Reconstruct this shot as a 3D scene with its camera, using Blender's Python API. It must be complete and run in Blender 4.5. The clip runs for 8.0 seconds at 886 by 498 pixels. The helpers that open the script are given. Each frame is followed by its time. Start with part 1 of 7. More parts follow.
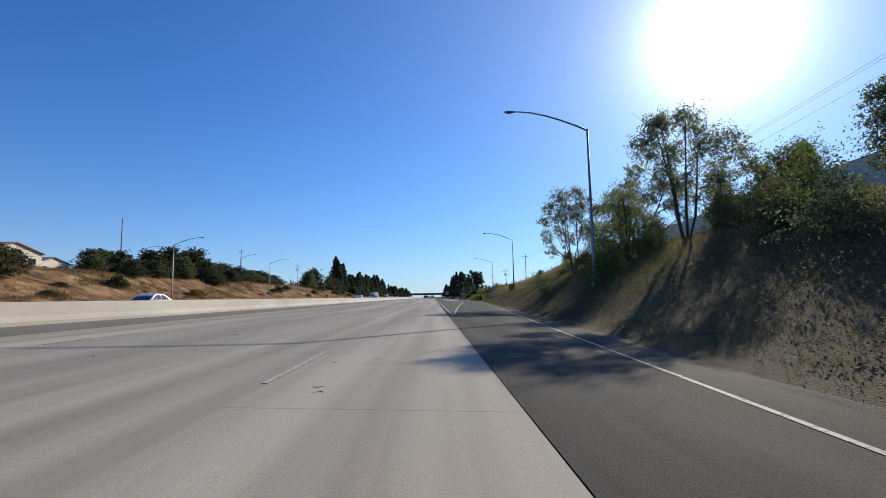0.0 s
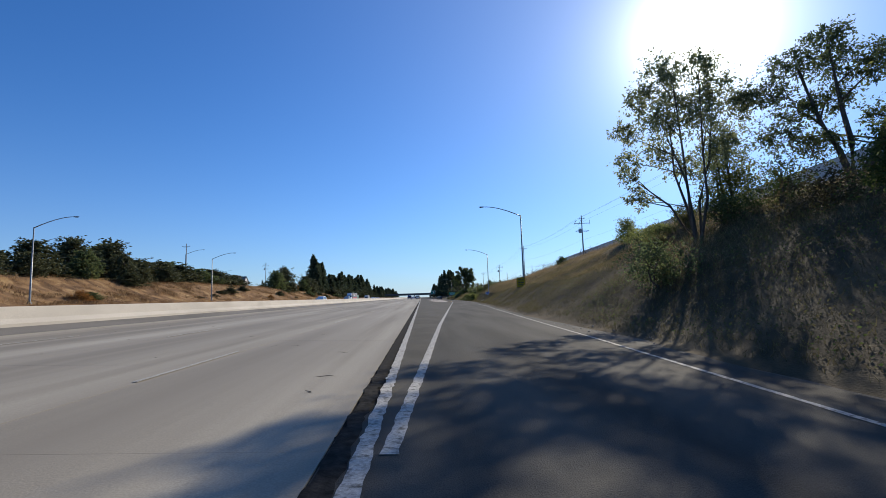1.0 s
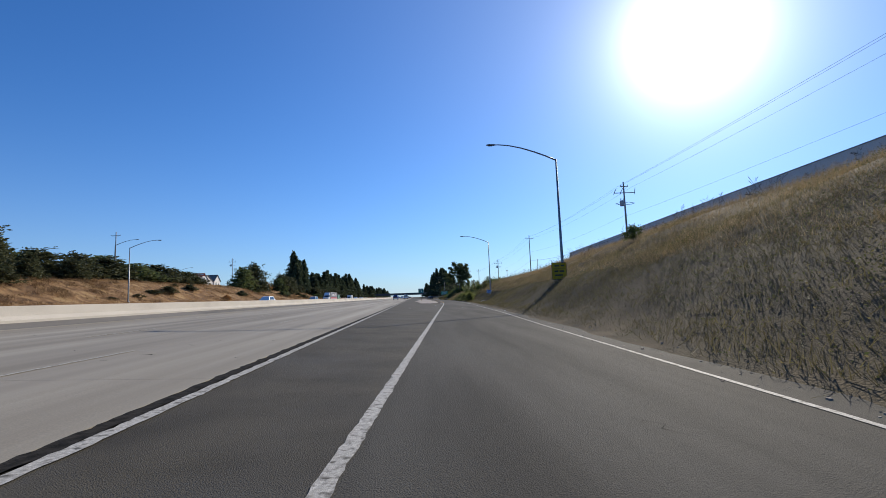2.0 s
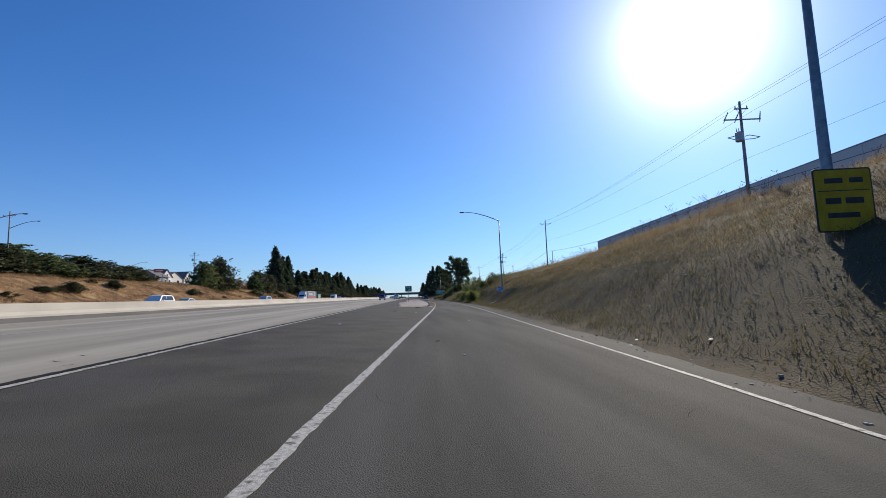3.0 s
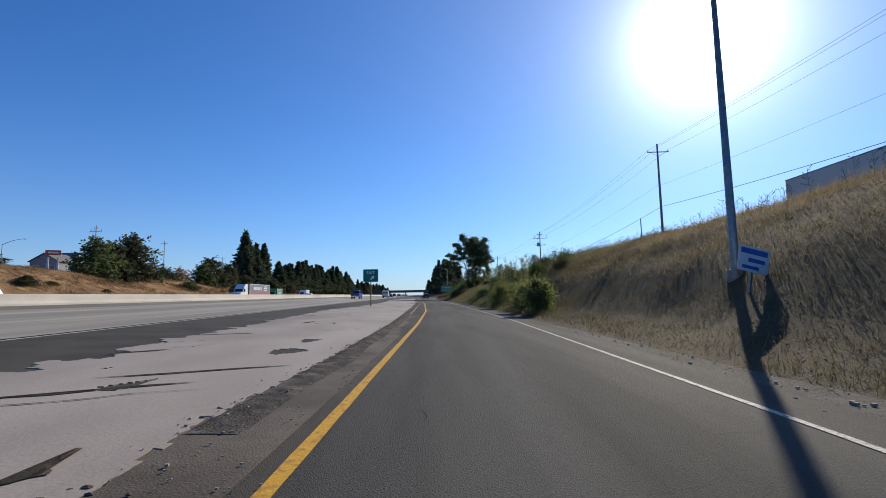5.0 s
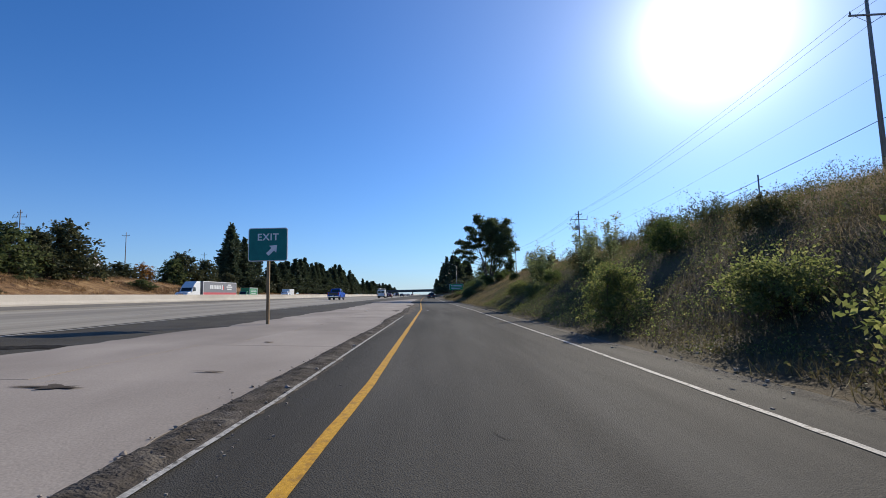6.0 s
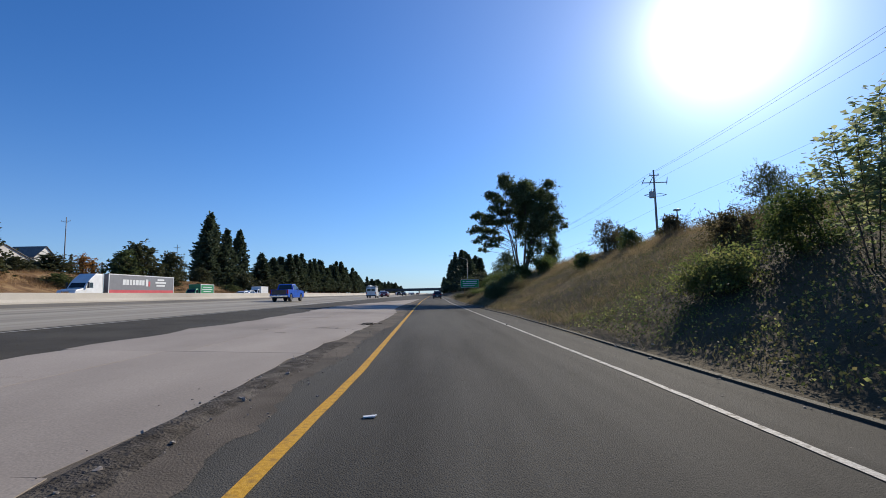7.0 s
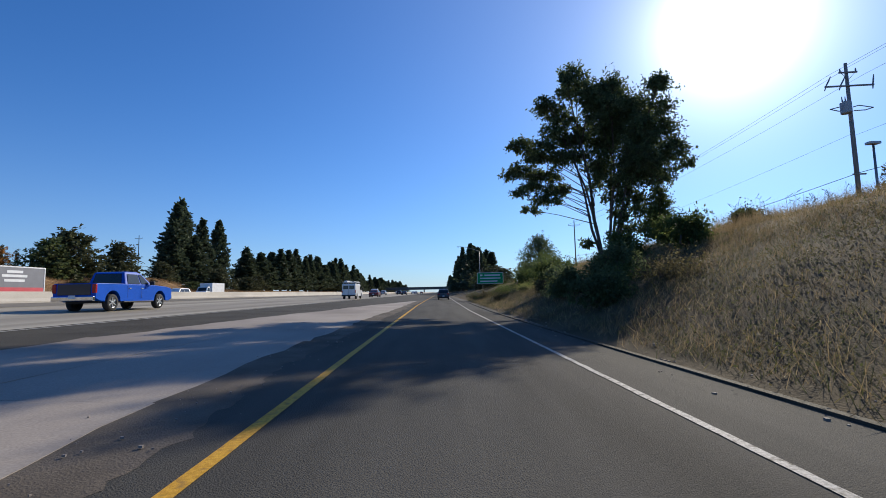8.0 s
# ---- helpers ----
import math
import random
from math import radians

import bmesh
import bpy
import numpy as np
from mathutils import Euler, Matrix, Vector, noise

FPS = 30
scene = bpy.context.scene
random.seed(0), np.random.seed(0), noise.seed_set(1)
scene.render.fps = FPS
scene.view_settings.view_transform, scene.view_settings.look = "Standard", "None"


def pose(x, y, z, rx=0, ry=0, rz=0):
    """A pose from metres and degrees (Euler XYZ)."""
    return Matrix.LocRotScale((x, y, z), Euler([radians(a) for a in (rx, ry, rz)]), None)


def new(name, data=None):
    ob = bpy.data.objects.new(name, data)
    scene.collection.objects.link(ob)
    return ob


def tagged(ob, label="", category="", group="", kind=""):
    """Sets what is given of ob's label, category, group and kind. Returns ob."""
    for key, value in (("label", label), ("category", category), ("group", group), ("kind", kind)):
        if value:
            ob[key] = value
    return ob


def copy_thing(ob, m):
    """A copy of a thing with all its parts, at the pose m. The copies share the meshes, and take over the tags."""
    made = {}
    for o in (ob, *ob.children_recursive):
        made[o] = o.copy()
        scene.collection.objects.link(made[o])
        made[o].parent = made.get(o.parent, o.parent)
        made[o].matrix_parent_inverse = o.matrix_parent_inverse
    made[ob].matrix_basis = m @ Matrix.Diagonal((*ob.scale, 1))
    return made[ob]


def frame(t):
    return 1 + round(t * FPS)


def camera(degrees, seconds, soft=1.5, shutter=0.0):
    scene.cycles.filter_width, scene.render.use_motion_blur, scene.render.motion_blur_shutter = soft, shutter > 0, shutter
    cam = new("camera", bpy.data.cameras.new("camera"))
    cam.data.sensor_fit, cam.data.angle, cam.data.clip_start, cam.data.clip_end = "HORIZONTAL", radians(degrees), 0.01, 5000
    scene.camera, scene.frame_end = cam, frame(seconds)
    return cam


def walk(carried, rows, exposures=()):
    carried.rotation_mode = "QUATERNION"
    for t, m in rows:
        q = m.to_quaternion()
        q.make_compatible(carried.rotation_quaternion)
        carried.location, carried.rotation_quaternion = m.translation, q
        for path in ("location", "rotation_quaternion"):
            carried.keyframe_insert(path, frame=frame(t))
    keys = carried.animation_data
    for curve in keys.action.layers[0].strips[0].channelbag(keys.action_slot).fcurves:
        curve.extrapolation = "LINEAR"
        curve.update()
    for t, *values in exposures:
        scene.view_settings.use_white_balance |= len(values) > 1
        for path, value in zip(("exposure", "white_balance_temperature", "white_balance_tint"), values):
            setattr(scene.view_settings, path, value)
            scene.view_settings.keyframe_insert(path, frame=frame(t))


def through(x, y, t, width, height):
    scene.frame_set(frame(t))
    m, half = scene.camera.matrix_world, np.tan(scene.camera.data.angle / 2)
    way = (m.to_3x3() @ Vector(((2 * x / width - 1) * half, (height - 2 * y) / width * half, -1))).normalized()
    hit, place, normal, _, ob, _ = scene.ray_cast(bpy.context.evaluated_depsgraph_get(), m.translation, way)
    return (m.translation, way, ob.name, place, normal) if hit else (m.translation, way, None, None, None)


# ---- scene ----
cam = camera(88, 8.0, soft=0.9)
PATH = [
    (0.0, -1.234, -0.000, 1.247, 95.940, 1.021, -1.210),
    (0.5, -0.371, 14.507, 1.214, 95.983, 1.341, -1.940),
    (0.6, -0.199, 17.389, 1.208, 95.937, 1.462, -2.082),
    (1.0, 0.498, 28.860, 1.181, 95.904, 1.873, -2.642),
    (1.5, 1.519, 43.173, 1.142, 95.880, 1.856, -3.241),
    (1.7, 1.980, 48.944, 1.124, 95.856, 2.010, -3.383),
    (3.0, 5.351, 87.428, 0.995, 95.819, 1.954, -3.818),
    (3.5, 6.501, 102.045, 0.951, 95.714, 1.696, -3.725),
    (4.0, 7.563, 116.722, 0.911, 95.698, 1.448, -3.500),
    (4.5, 8.466, 131.560, 0.876, 95.697, 1.229, -3.183),
    (4.6, 8.636, 134.494, 0.870, 95.751, 1.129, -3.056),
    (4.7, 8.803, 137.414, 0.863, 95.718, 1.107, -3.017),
    (6.0, 10.526, 173.798, 0.798, 95.611, 1.310, -1.899),
    (6.1, 10.612, 176.690, 0.794, 95.678, 1.377, -1.743),
    (6.5, 10.897, 188.378, 0.783, 95.589, 1.179, -1.450),
    (7.0, 11.152, 202.983, 0.774, 95.498, 1.220, -0.966),
    (7.5, 11.248, 217.285, 0.770, 95.462, 1.072, -0.546),
    (8.0, 11.205, 231.132, 0.772, 95.375, 1.198, -0.258),
]
walk(cam, [(r[0], pose(*r[1:])) for r in PATH], exposures=((0.0, 0.0), (8.0, 0.0)))

# ---- sky and sun ----
SUN_AZ, SUN_EL = 34.2, 26.5          # degrees, clockwise from +y; above the horizon
sky_world = bpy.data.worlds.new("sky")
scene.world = sky_world
sky_world.use_nodes = True
wn = sky_world.node_tree
sky = wn.nodes.new("ShaderNodeTexSky")
sky.sky_type = 'NISHITA'
sky.sun_disc = False
sky.sun_elevation, sky.sun_rotation = radians(SUN_EL), radians(SUN_AZ)
sky.air_density, sky.dust_density, sky.ozone_density = 1.0, 0.15, 5.0
tint = wn.nodes.new("ShaderNodeHueSaturation")     # clear dry air: a deep blue
tint.inputs["Saturation"].default_value = 1.1
deep = wn.nodes.new("ShaderNodeMix")
deep.data_type, deep.blend_type = 'RGBA', 'MULTIPLY'
deep.inputs["Factor"].default_value = 1.0
deep.inputs["B"].default_value = (0.83, 1.02, 1.27, 1)
wn.links.new(sky.outputs[0], deep.inputs["A"])
wn.links.new(deep.outputs["Result"], tint.inputs["Color"])
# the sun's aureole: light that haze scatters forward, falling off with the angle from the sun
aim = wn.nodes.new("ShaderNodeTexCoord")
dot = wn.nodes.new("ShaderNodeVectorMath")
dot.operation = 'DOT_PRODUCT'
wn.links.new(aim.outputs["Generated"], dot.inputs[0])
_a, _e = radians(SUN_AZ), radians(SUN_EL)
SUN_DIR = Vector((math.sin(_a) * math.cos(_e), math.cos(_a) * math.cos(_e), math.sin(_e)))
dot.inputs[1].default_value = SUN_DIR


def sky_math(op, a, b):
    n = wn.nodes.new("ShaderNodeMath")
    n.operation = op
    for k, v in enumerate((a, b)):
        if v is None:
            continue
        if isinstance(v, (int, float)):
            n.inputs[k].default_value = v
        else:
            wn.links.new(v, n.inputs[k])
    return n.outputs[0]


clear = wn.nodes.new("ShaderNodeMix")               # less red and green in the dry upper air
clear.data_type, clear.blend_type = 'RGBA', 'MULTIPLY'
clear.inputs["Factor"].default_value = 1.0
clear.inputs["B"].default_value = (0.71, 0.89, 0.97, 1)
wn.links.new(tint.outputs[0], clear.inputs["A"])
# pale haze low over the horizon
lift = wn.nodes.new("ShaderNodeSeparateXYZ")
wn.links.new(aim.outputs["Generated"], lift.inputs[0])
low = sky_math('EXPONENT', sky_math('MULTIPLY', sky_math('ABSOLUTE', lift.outputs["Z"], None), -1 / 0.13), None)
haze = wn.nodes.new("ShaderNodeMix")
haze.data_type = 'RGBA'
haze.inputs["B"].default_value = (4.5, 5.1, 6.8, 1)
wn.links.new(sky_math('MULTIPLY', low, 0.55), haze.inputs["Factor"])
wn.links.new(clear.outputs["Result"], haze.inputs["A"])
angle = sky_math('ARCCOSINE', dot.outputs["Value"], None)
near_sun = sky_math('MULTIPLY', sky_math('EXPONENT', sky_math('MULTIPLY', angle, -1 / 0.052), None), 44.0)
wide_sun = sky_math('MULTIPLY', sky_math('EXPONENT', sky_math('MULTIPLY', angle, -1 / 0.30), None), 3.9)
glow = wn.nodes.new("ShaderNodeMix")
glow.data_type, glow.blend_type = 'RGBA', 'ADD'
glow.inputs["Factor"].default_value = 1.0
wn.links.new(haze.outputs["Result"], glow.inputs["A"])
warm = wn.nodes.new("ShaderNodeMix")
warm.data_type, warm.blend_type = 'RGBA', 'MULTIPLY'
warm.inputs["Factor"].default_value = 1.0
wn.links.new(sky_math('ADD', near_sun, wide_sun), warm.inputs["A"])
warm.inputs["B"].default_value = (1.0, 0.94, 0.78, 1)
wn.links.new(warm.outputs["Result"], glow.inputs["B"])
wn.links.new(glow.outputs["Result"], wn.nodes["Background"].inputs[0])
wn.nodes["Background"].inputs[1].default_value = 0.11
sun = new("sun", bpy.data.lights.new("sun", 'SUN'))
sun.data.energy, sun.data.angle, sun.data.color = 5.0, radians(0.53), (1.0, 0.90, 0.74)
sun.matrix_world = Matrix.Translation((0, 0, 60)) @ SUN_DIR.to_track_quat("Z", "Y").to_matrix().to_4x4()

# ---- materials ----
def make_mat(name, c1, c2, scale=4.0, rough=0.8, metal=0.0, bump=0.2, fine=40.0, stretch=(1, 1, 1), c3=None, coat=0.0, vary=0.0, spec=0.5, world=False, spread=(0.35, 0.65), bump_dist=0.02):
    """Two-scale noise material: c1 to c2 by coarse noise, grain and bump by fine noise; c3: stain colour."""
    m = bpy.data.materials.new(name)
    m.use_nodes = True
    nt = m.node_tree
    b = nt.nodes["Principled BSDF"]
    tc = nt.nodes.new("ShaderNodeTexCoord")
    mp = nt.nodes.new("ShaderNodeMapping")
    mp.inputs["Scale"].default_value = stretch
    where = nt.nodes.new("ShaderNodeNewGeometry").outputs["Position"] if world else tc.outputs["Object"]
    nt.links.new(where, mp.inputs[0])
    n1 = nt.nodes.new("ShaderNodeTexNoise")
    n1.inputs["Scale"].default_value, n1.inputs["Detail"].default_value = scale, 6.0
    nt.links.new(mp.outputs[0], n1.inputs["Vector"])
    n2 = nt.nodes.new("ShaderNodeTexNoise")
    n2.inputs["Scale"].default_value, n2.inputs["Detail"].default_value = fine, 4.0
    nt.links.new(where, n2.inputs["Vector"])
    r1 = nt.nodes.new("ShaderNodeValToRGB")
    r1.color_ramp.elements[0].position, r1.color_ramp.elements[1].position = spread
    r1.color_ramp.elements[0].color, r1.color_ramp.elements[1].color = (*c1, 1), (*c2, 1)
    nt.links.new(n1.outputs["Fac"], r1.inputs[0])
    col = r1.outputs[0]
    g = nt.nodes.new("ShaderNodeMix")
    g.data_type, g.blend_type = 'RGBA', 'OVERLAY'
    g.inputs["Factor"].default_value = 0.35
    nt.links.new(col, g.inputs["A"])
    nt.links.new(n2.outputs["Fac"], g.inputs["B"])
    col = g.outputs["Result"]
    if c3:
        n3 = nt.nodes.new("ShaderNodeTexNoise")
        n3.inputs["Scale"].default_value, n3.inputs["Detail"].default_value = scale * 0.37, 8.0
        nt.links.new(mp.outputs[0], n3.inputs["Vector"])
        r3 = nt.nodes.new("ShaderNodeValToRGB")
        r3.color_ramp.elements[0].position, r3.color_ramp.elements[1].position = 0.52, 0.7
        nt.links.new(n3.outputs["Fac"], r3.inputs[0])
        s = nt.nodes.new("ShaderNodeMix")
        s.data_type = 'RGBA'
        nt.links.new(r3.outputs[0], s.inputs["Factor"])
        nt.links.new(col, s.inputs["A"])
        s.inputs["B"].default_value = (*c3, 1)
        col = s.outputs["Result"]
    if vary:
        oi = nt.nodes.new("ShaderNodeObjectInfo")
        mr = nt.nodes.new("ShaderNodeMapRange")
        mr.inputs["To Min"].default_value, mr.inputs["To Max"].default_value = 1 - vary, 1 + vary
        nt.links.new(oi.outputs["Random"], mr.inputs["Value"])
        h = nt.nodes.new("ShaderNodeHueSaturation")
        nt.links.new(mr.outputs[0], h.inputs["Value"])
        nt.links.new(col, h.inputs["Color"])
        col = h.outputs[0]
    nt.links.new(col, b.inputs["Base Color"])
    rr = nt.nodes.new("ShaderNodeMapRange")
    rr.inputs["To Min"].default_value, rr.inputs["To Max"].default_value = max(rough - 0.12, 0.02), min(rough + 0.12, 1)
    nt.links.new(n2.outputs["Fac"], rr.inputs["Value"])
    nt.links.new(rr.outputs[0], b.inputs["Roughness"])
    b.inputs["Metallic"].default_value = metal
    b.inputs["Coat Weight"].default_value = coat
    b.inputs["Specular IOR Level"].default_value = spec
    if bump:
        bp = nt.nodes.new("ShaderNodeBump")
        bp.inputs["Strength"].default_value, bp.inputs["Distance"].default_value = bump, bump_dist
        nt.links.new(n2.outputs["Fac"], bp.inputs["Height"])
        nt.links.new(bp.outputs[0], b.inputs["Normal"])
    return m


def leaf_mat(name, c1, c2, c3, through=0.45):
    """Leaves: colour differs from leaf to leaf, and light shines through them."""
    m = bpy.data.materials.new(name)
    m.use_nodes = True
    nt = m.node_tree
    b = nt.nodes["Principled BSDF"]
    b.inputs["Roughness"].default_value = 0.65
    b.inputs["Specular IOR Level"].default_value = 0.2
    gi = nt.nodes.new("ShaderNodeNewGeometry")
    r = nt.nodes.new("ShaderNodeValToRGB")
    r.color_ramp.elements[0].color, r.color_ramp.elements[1].color = (*c1, 1), (*c3, 1)
    e = r.color_ramp.elements.new(0.6)
    e.color = (*c2, 1)
    nt.links.new(gi.outputs["Random Per Island"], r.inputs[0])
    tc = nt.nodes.new("ShaderNodeTexCoord")
    n = nt.nodes.new("ShaderNodeTexNoise")
    n.inputs["Scale"].default_value = 0.6
    nt.links.new(tc.outputs["Object"], n.inputs["Vector"])
    mx = nt.nodes.new("ShaderNodeMix")
    mx.data_type, mx.blend_type = 'RGBA', 'OVERLAY'
    mx.inputs["Factor"].default_value = 0.5
    nt.links.new(r.outputs[0], mx.inputs["A"])
    nt.links.new(n.outputs["Fac"], mx.inputs["B"])
    nt.links.new(mx.outputs["Result"], b.inputs["Base Color"])
    t = nt.nodes.new("ShaderNodeBsdfTranslucent")
    nt.links.new(mx.outputs["Result"], t.inputs["Color"])
    ms = nt.nodes.new("ShaderNodeMixShader")
    ms.inputs[0].default_value = through
    nt.links.new(b.outputs[0], ms.inputs[1])
    nt.links.new(t.outputs[0], ms.inputs[2])
    nt.links.new(ms.outputs[0], nt.nodes["Material Output"].inputs[0])
    return m


M_CONC = make_mat("concrete_road", (0.235, 0.208, 0.160), (0.40, 0.362, 0.285), 0.9, 0.75, bump=0.12, fine=60, stretch=(1.0, 0.03, 1), c3=(0.245, 0.218, 0.172), vary=0.03, spec=0.18, world=True)
M_ISLE = make_mat("gore_concrete", (0.285, 0.247, 0.208), (0.365, 0.318, 0.268), 0.5, 0.85, bump=0.12, fine=45, stretch=(1, 0.45, 1), c3=(0.225, 0.192, 0.160), vary=0.05, spec=0.18, world=True)
M_ASPH = make_mat("asphalt", (0.059, 0.052, 0.039), (0.088, 0.078, 0.058), 0.7, 0.78, bump=0.6, fine=95, c3=(0.084, 0.078, 0.065), spec=0.12, world=True)
M_RAMP = make_mat("ramp_asphalt", (0.058, 0.055, 0.048), (0.098, 0.093, 0.080), 0.9, 0.84, bump=0.6, fine=80, stretch=(1, 0.10, 1), c3=(0.112, 0.106, 0.092), spec=0.07, world=True)
M_WHITE = make_mat("white_paint", (0.34, 0.325, 0.285), (0.56, 0.54, 0.485), 34, 0.7, bump=0.3, fine=120, c3=(0.095, 0.088, 0.072), spec=0.1, world=True)
M_YELLOW = make_mat("yellow_paint", (0.50, 0.265, 0.03), (0.66, 0.37, 0.05), 30, 0.65, bump=0.2, fine=120, c3=(0.34, 0.19, 0.05), spec=0.1, world=True)
M_TAR = make_mat("joint_tar", (0.018, 0.017, 0.015), (0.045, 0.041, 0.035), 9, 0.9, bump=0.4, spec=0.03, world=True)
M_BARR = make_mat("barrier_concrete", (0.42, 0.385, 0.33), (0.50, 0.46, 0.395), 0.6, 0.85, bump=0.1, fine=30, stretch=(1, 0.5, 1.5), c3=(0.33, 0.30, 0.255), world=True)
M_SHLD = make_mat("shoulder_asphalt", (0.12, 0.115, 0.105), (0.17, 0.16, 0.145), 0.8, 0.8, bump=0.5, fine=60, stretch=(1, 0.2, 1), spec=0.18, world=True)
M_DIRT = make_mat("dry_ground", (0.062, 0.048, 0.028), (0.125, 0.092, 0.052), 0.35, 0.95, bump=0.6, fine=22, c3=(0.070, 0.060, 0.036), bump_dist=0.05, spec=0.1, world=True)
M_GRIT = make_mat("grit", (0.078, 0.065, 0.050), (0.145, 0.120, 0.093), 1.0, 0.95, bump=0.5, fine=55, c3=(0.075, 0.066, 0.052), bump_dist=0.02, spec=0.18, world=True)
M_VERGE = make_mat("gritty_verge", (0.085, 0.078, 0.066), (0.135, 0.122, 0.102), 1.6, 0.95, bump=0.9, fine=30, stretch=(1, 0.3, 1), c3=(0.17, 0.148, 0.115), bump_dist=0.04, spec=0.1, world=True)
M_GALV = make_mat("galvanised_steel", (0.20, 0.21, 0.21), (0.30, 0.31, 0.31), 5, 0.5, metal=0.7, bump=0.05, fine=60)
M_WOOD = make_mat("pole_wood", (0.21, 0.185, 0.16), (0.32, 0.285, 0.25), 3, 0.85, bump=0.5, fine=30, stretch=(6, 6, 0.4))
M_BARK = make_mat("bark", (0.055, 0.043, 0.032), (0.13, 0.103, 0.078), 4, 0.9, bump=0.7, fine=20, stretch=(3, 3, 0.6))
M_CER = make_mat("glazed_ceramic", (0.16, 0.15, 0.14), (0.26, 0.25, 0.24), 6, 0.3, bump=0.0)
M_TANK = make_mat("grey_enamel", (0.30, 0.31, 0.32), (0.40, 0.41, 0.42), 4, 0.45, bump=0.05)
M_WIRE = make_mat("cable", (0.03, 0.03, 0.03), (0.05, 0.05, 0.05), 5, 0.6, bump=0)
M_GREEN = make_mat("sign_green", (0.001, 0.155, 0.135), (0.005, 0.185, 0.16), 3, 0.4, bump=0.02, spec=0.25)
M_GUIDE = make_mat("guide_green", (0.006, 0.29, 0.095), (0.012, 0.33, 0.115), 3, 0.5, bump=0.02, spec=0.2)
M_SIGNW = make_mat("sign_white", (0.72, 0.73, 0.72), (0.82, 0.82, 0.80), 5, 0.45, bump=0.02)
M_SIGNY = make_mat("sign_yellow", (0.42, 0.26, 0.02), (0.52, 0.33, 0.03), 3, 0.6, bump=0.02, spec=0.1)
M_SIGNB = make_mat("sign_blue", (0.02, 0.12, 0.42), (0.04, 0.16, 0.5), 3, 0.45, bump=0.02)
M_INK = make_mat("sign_black", (0.02, 0.02, 0.02), (0.035, 0.035, 0.035), 5, 0.5, bump=0.02)
M_ALU = make_mat("bare_aluminium", (0.35, 0.36, 0.36), (0.45, 0.46, 0.46), 4, 0.45, metal=0.8, bump=0.03)
M_WARE = make_mat("warehouse_wall", (0.56, 0.53, 0.50), (0.64, 0.61, 0.575), 0.25, 0.85, bump=0.2, fine=12, stretch=(1, 0.4, 1), c3=(0.50, 0.47, 0.44))
# bridge concrete, with the shade of trees put into its dark colour
M_BRIDGE = make_mat("bridge_concrete_shaded", (0.10, 0.095, 0.09), (0.14, 0.135, 0.125), 0.3, 0.9, bump=0.1)
M_SIDE = make_mat("grey_siding", (0.20, 0.205, 0.215), (0.27, 0.275, 0.285), 0.8, 0.85, bump=0.3, fine=20, stretch=(1, 1, 6))
M_STUC = make_mat("cream_stucco", (0.60, 0.54, 0.42), (0.70, 0.63, 0.50), 0.8, 0.9, bump=0.3, fine=35)
M_STUW = make_mat("white_stucco", (0.62, 0.61, 0.59), (0.74, 0.73, 0.71), 0.8, 0.9, bump=0.3, fine=35)
M_TILE = make_mat("clay_tile", (0.24, 0.09, 0.05), (0.36, 0.14, 0.08), 2.0, 0.85, bump=0.6, fine=14)
M_SHIN = make_mat("grey_shingle", (0.11, 0.105, 0.10), (0.19, 0.18, 0.17), 2.0, 0.9, bump=0.6, fine=14)
M_PANE = make_mat("dark_glass", (0.03, 0.035, 0.04), (0.05, 0.055, 0.06), 1, 0.08, bump=0.0)
L_DARK = leaf_mat("leaf_dark", (0.080, 0.108, 0.050), (0.118, 0.155, 0.066), (0.18, 0.21, 0.092), 0.55)
L_MID = leaf_mat("leaf_mid", (0.06, 0.095, 0.03), (0.10, 0.14, 0.04), (0.17, 0.19, 0.06), 0.55)
L_LITE = leaf_mat("leaf_light", (0.11, 0.15, 0.045), (0.18, 0.21, 0.065), (0.29, 0.28, 0.095), 0.65)
L_SHOOT = leaf_mat("leaf_pale", (0.22, 0.28, 0.12), (0.32, 0.37, 0.17), (0.45, 0.46, 0.24), 0.7)
L_WOOD = leaf_mat("leaf_woodland", (0.050, 0.058, 0.026), (0.085, 0.092, 0.042), (0.14, 0.138, 0.062), 0.28)
L_NEED = leaf_mat("needles", (0.045, 0.062, 0.038), (0.066, 0.088, 0.050), (0.10, 0.125, 0.066), 0.35)
L_RUST = leaf_mat("leaf_rust", (0.22, 0.10, 0.03), (0.36, 0.17, 0.045), (0.46, 0.25, 0.07), 0.5)
L_STRAW = leaf_mat("dry_grass", (0.23, 0.165, 0.088), (0.34, 0.25, 0.135), (0.46, 0.36, 0.20), 0.45)
L_GOLD = leaf_mat("golden_grass", (0.24, 0.13, 0.06), (0.42, 0.265, 0.125), (0.62, 0.44, 0.22), 0.4)
L_DEAD = leaf_mat("dead_grass", (0.085, 0.048, 0.025), (0.15, 0.088, 0.042), (0.25, 0.16, 0.075), 0.35)
L_PALE = leaf_mat("leaf_silvery", (0.16, 0.19, 0.095), (0.25, 0.28, 0.145), (0.37, 0.38, 0.21), 0.7)
L_LEAF = leaf_mat("leaf_fresh", (0.13, 0.165, 0.05), (0.21, 0.24, 0.075), (0.34, 0.34, 0.13), 0.65)
L_FAR = leaf_mat("leaf_olive", (0.075, 0.10, 0.04), (0.12, 0.15, 0.056), (0.18, 0.20, 0.08), 0.5)
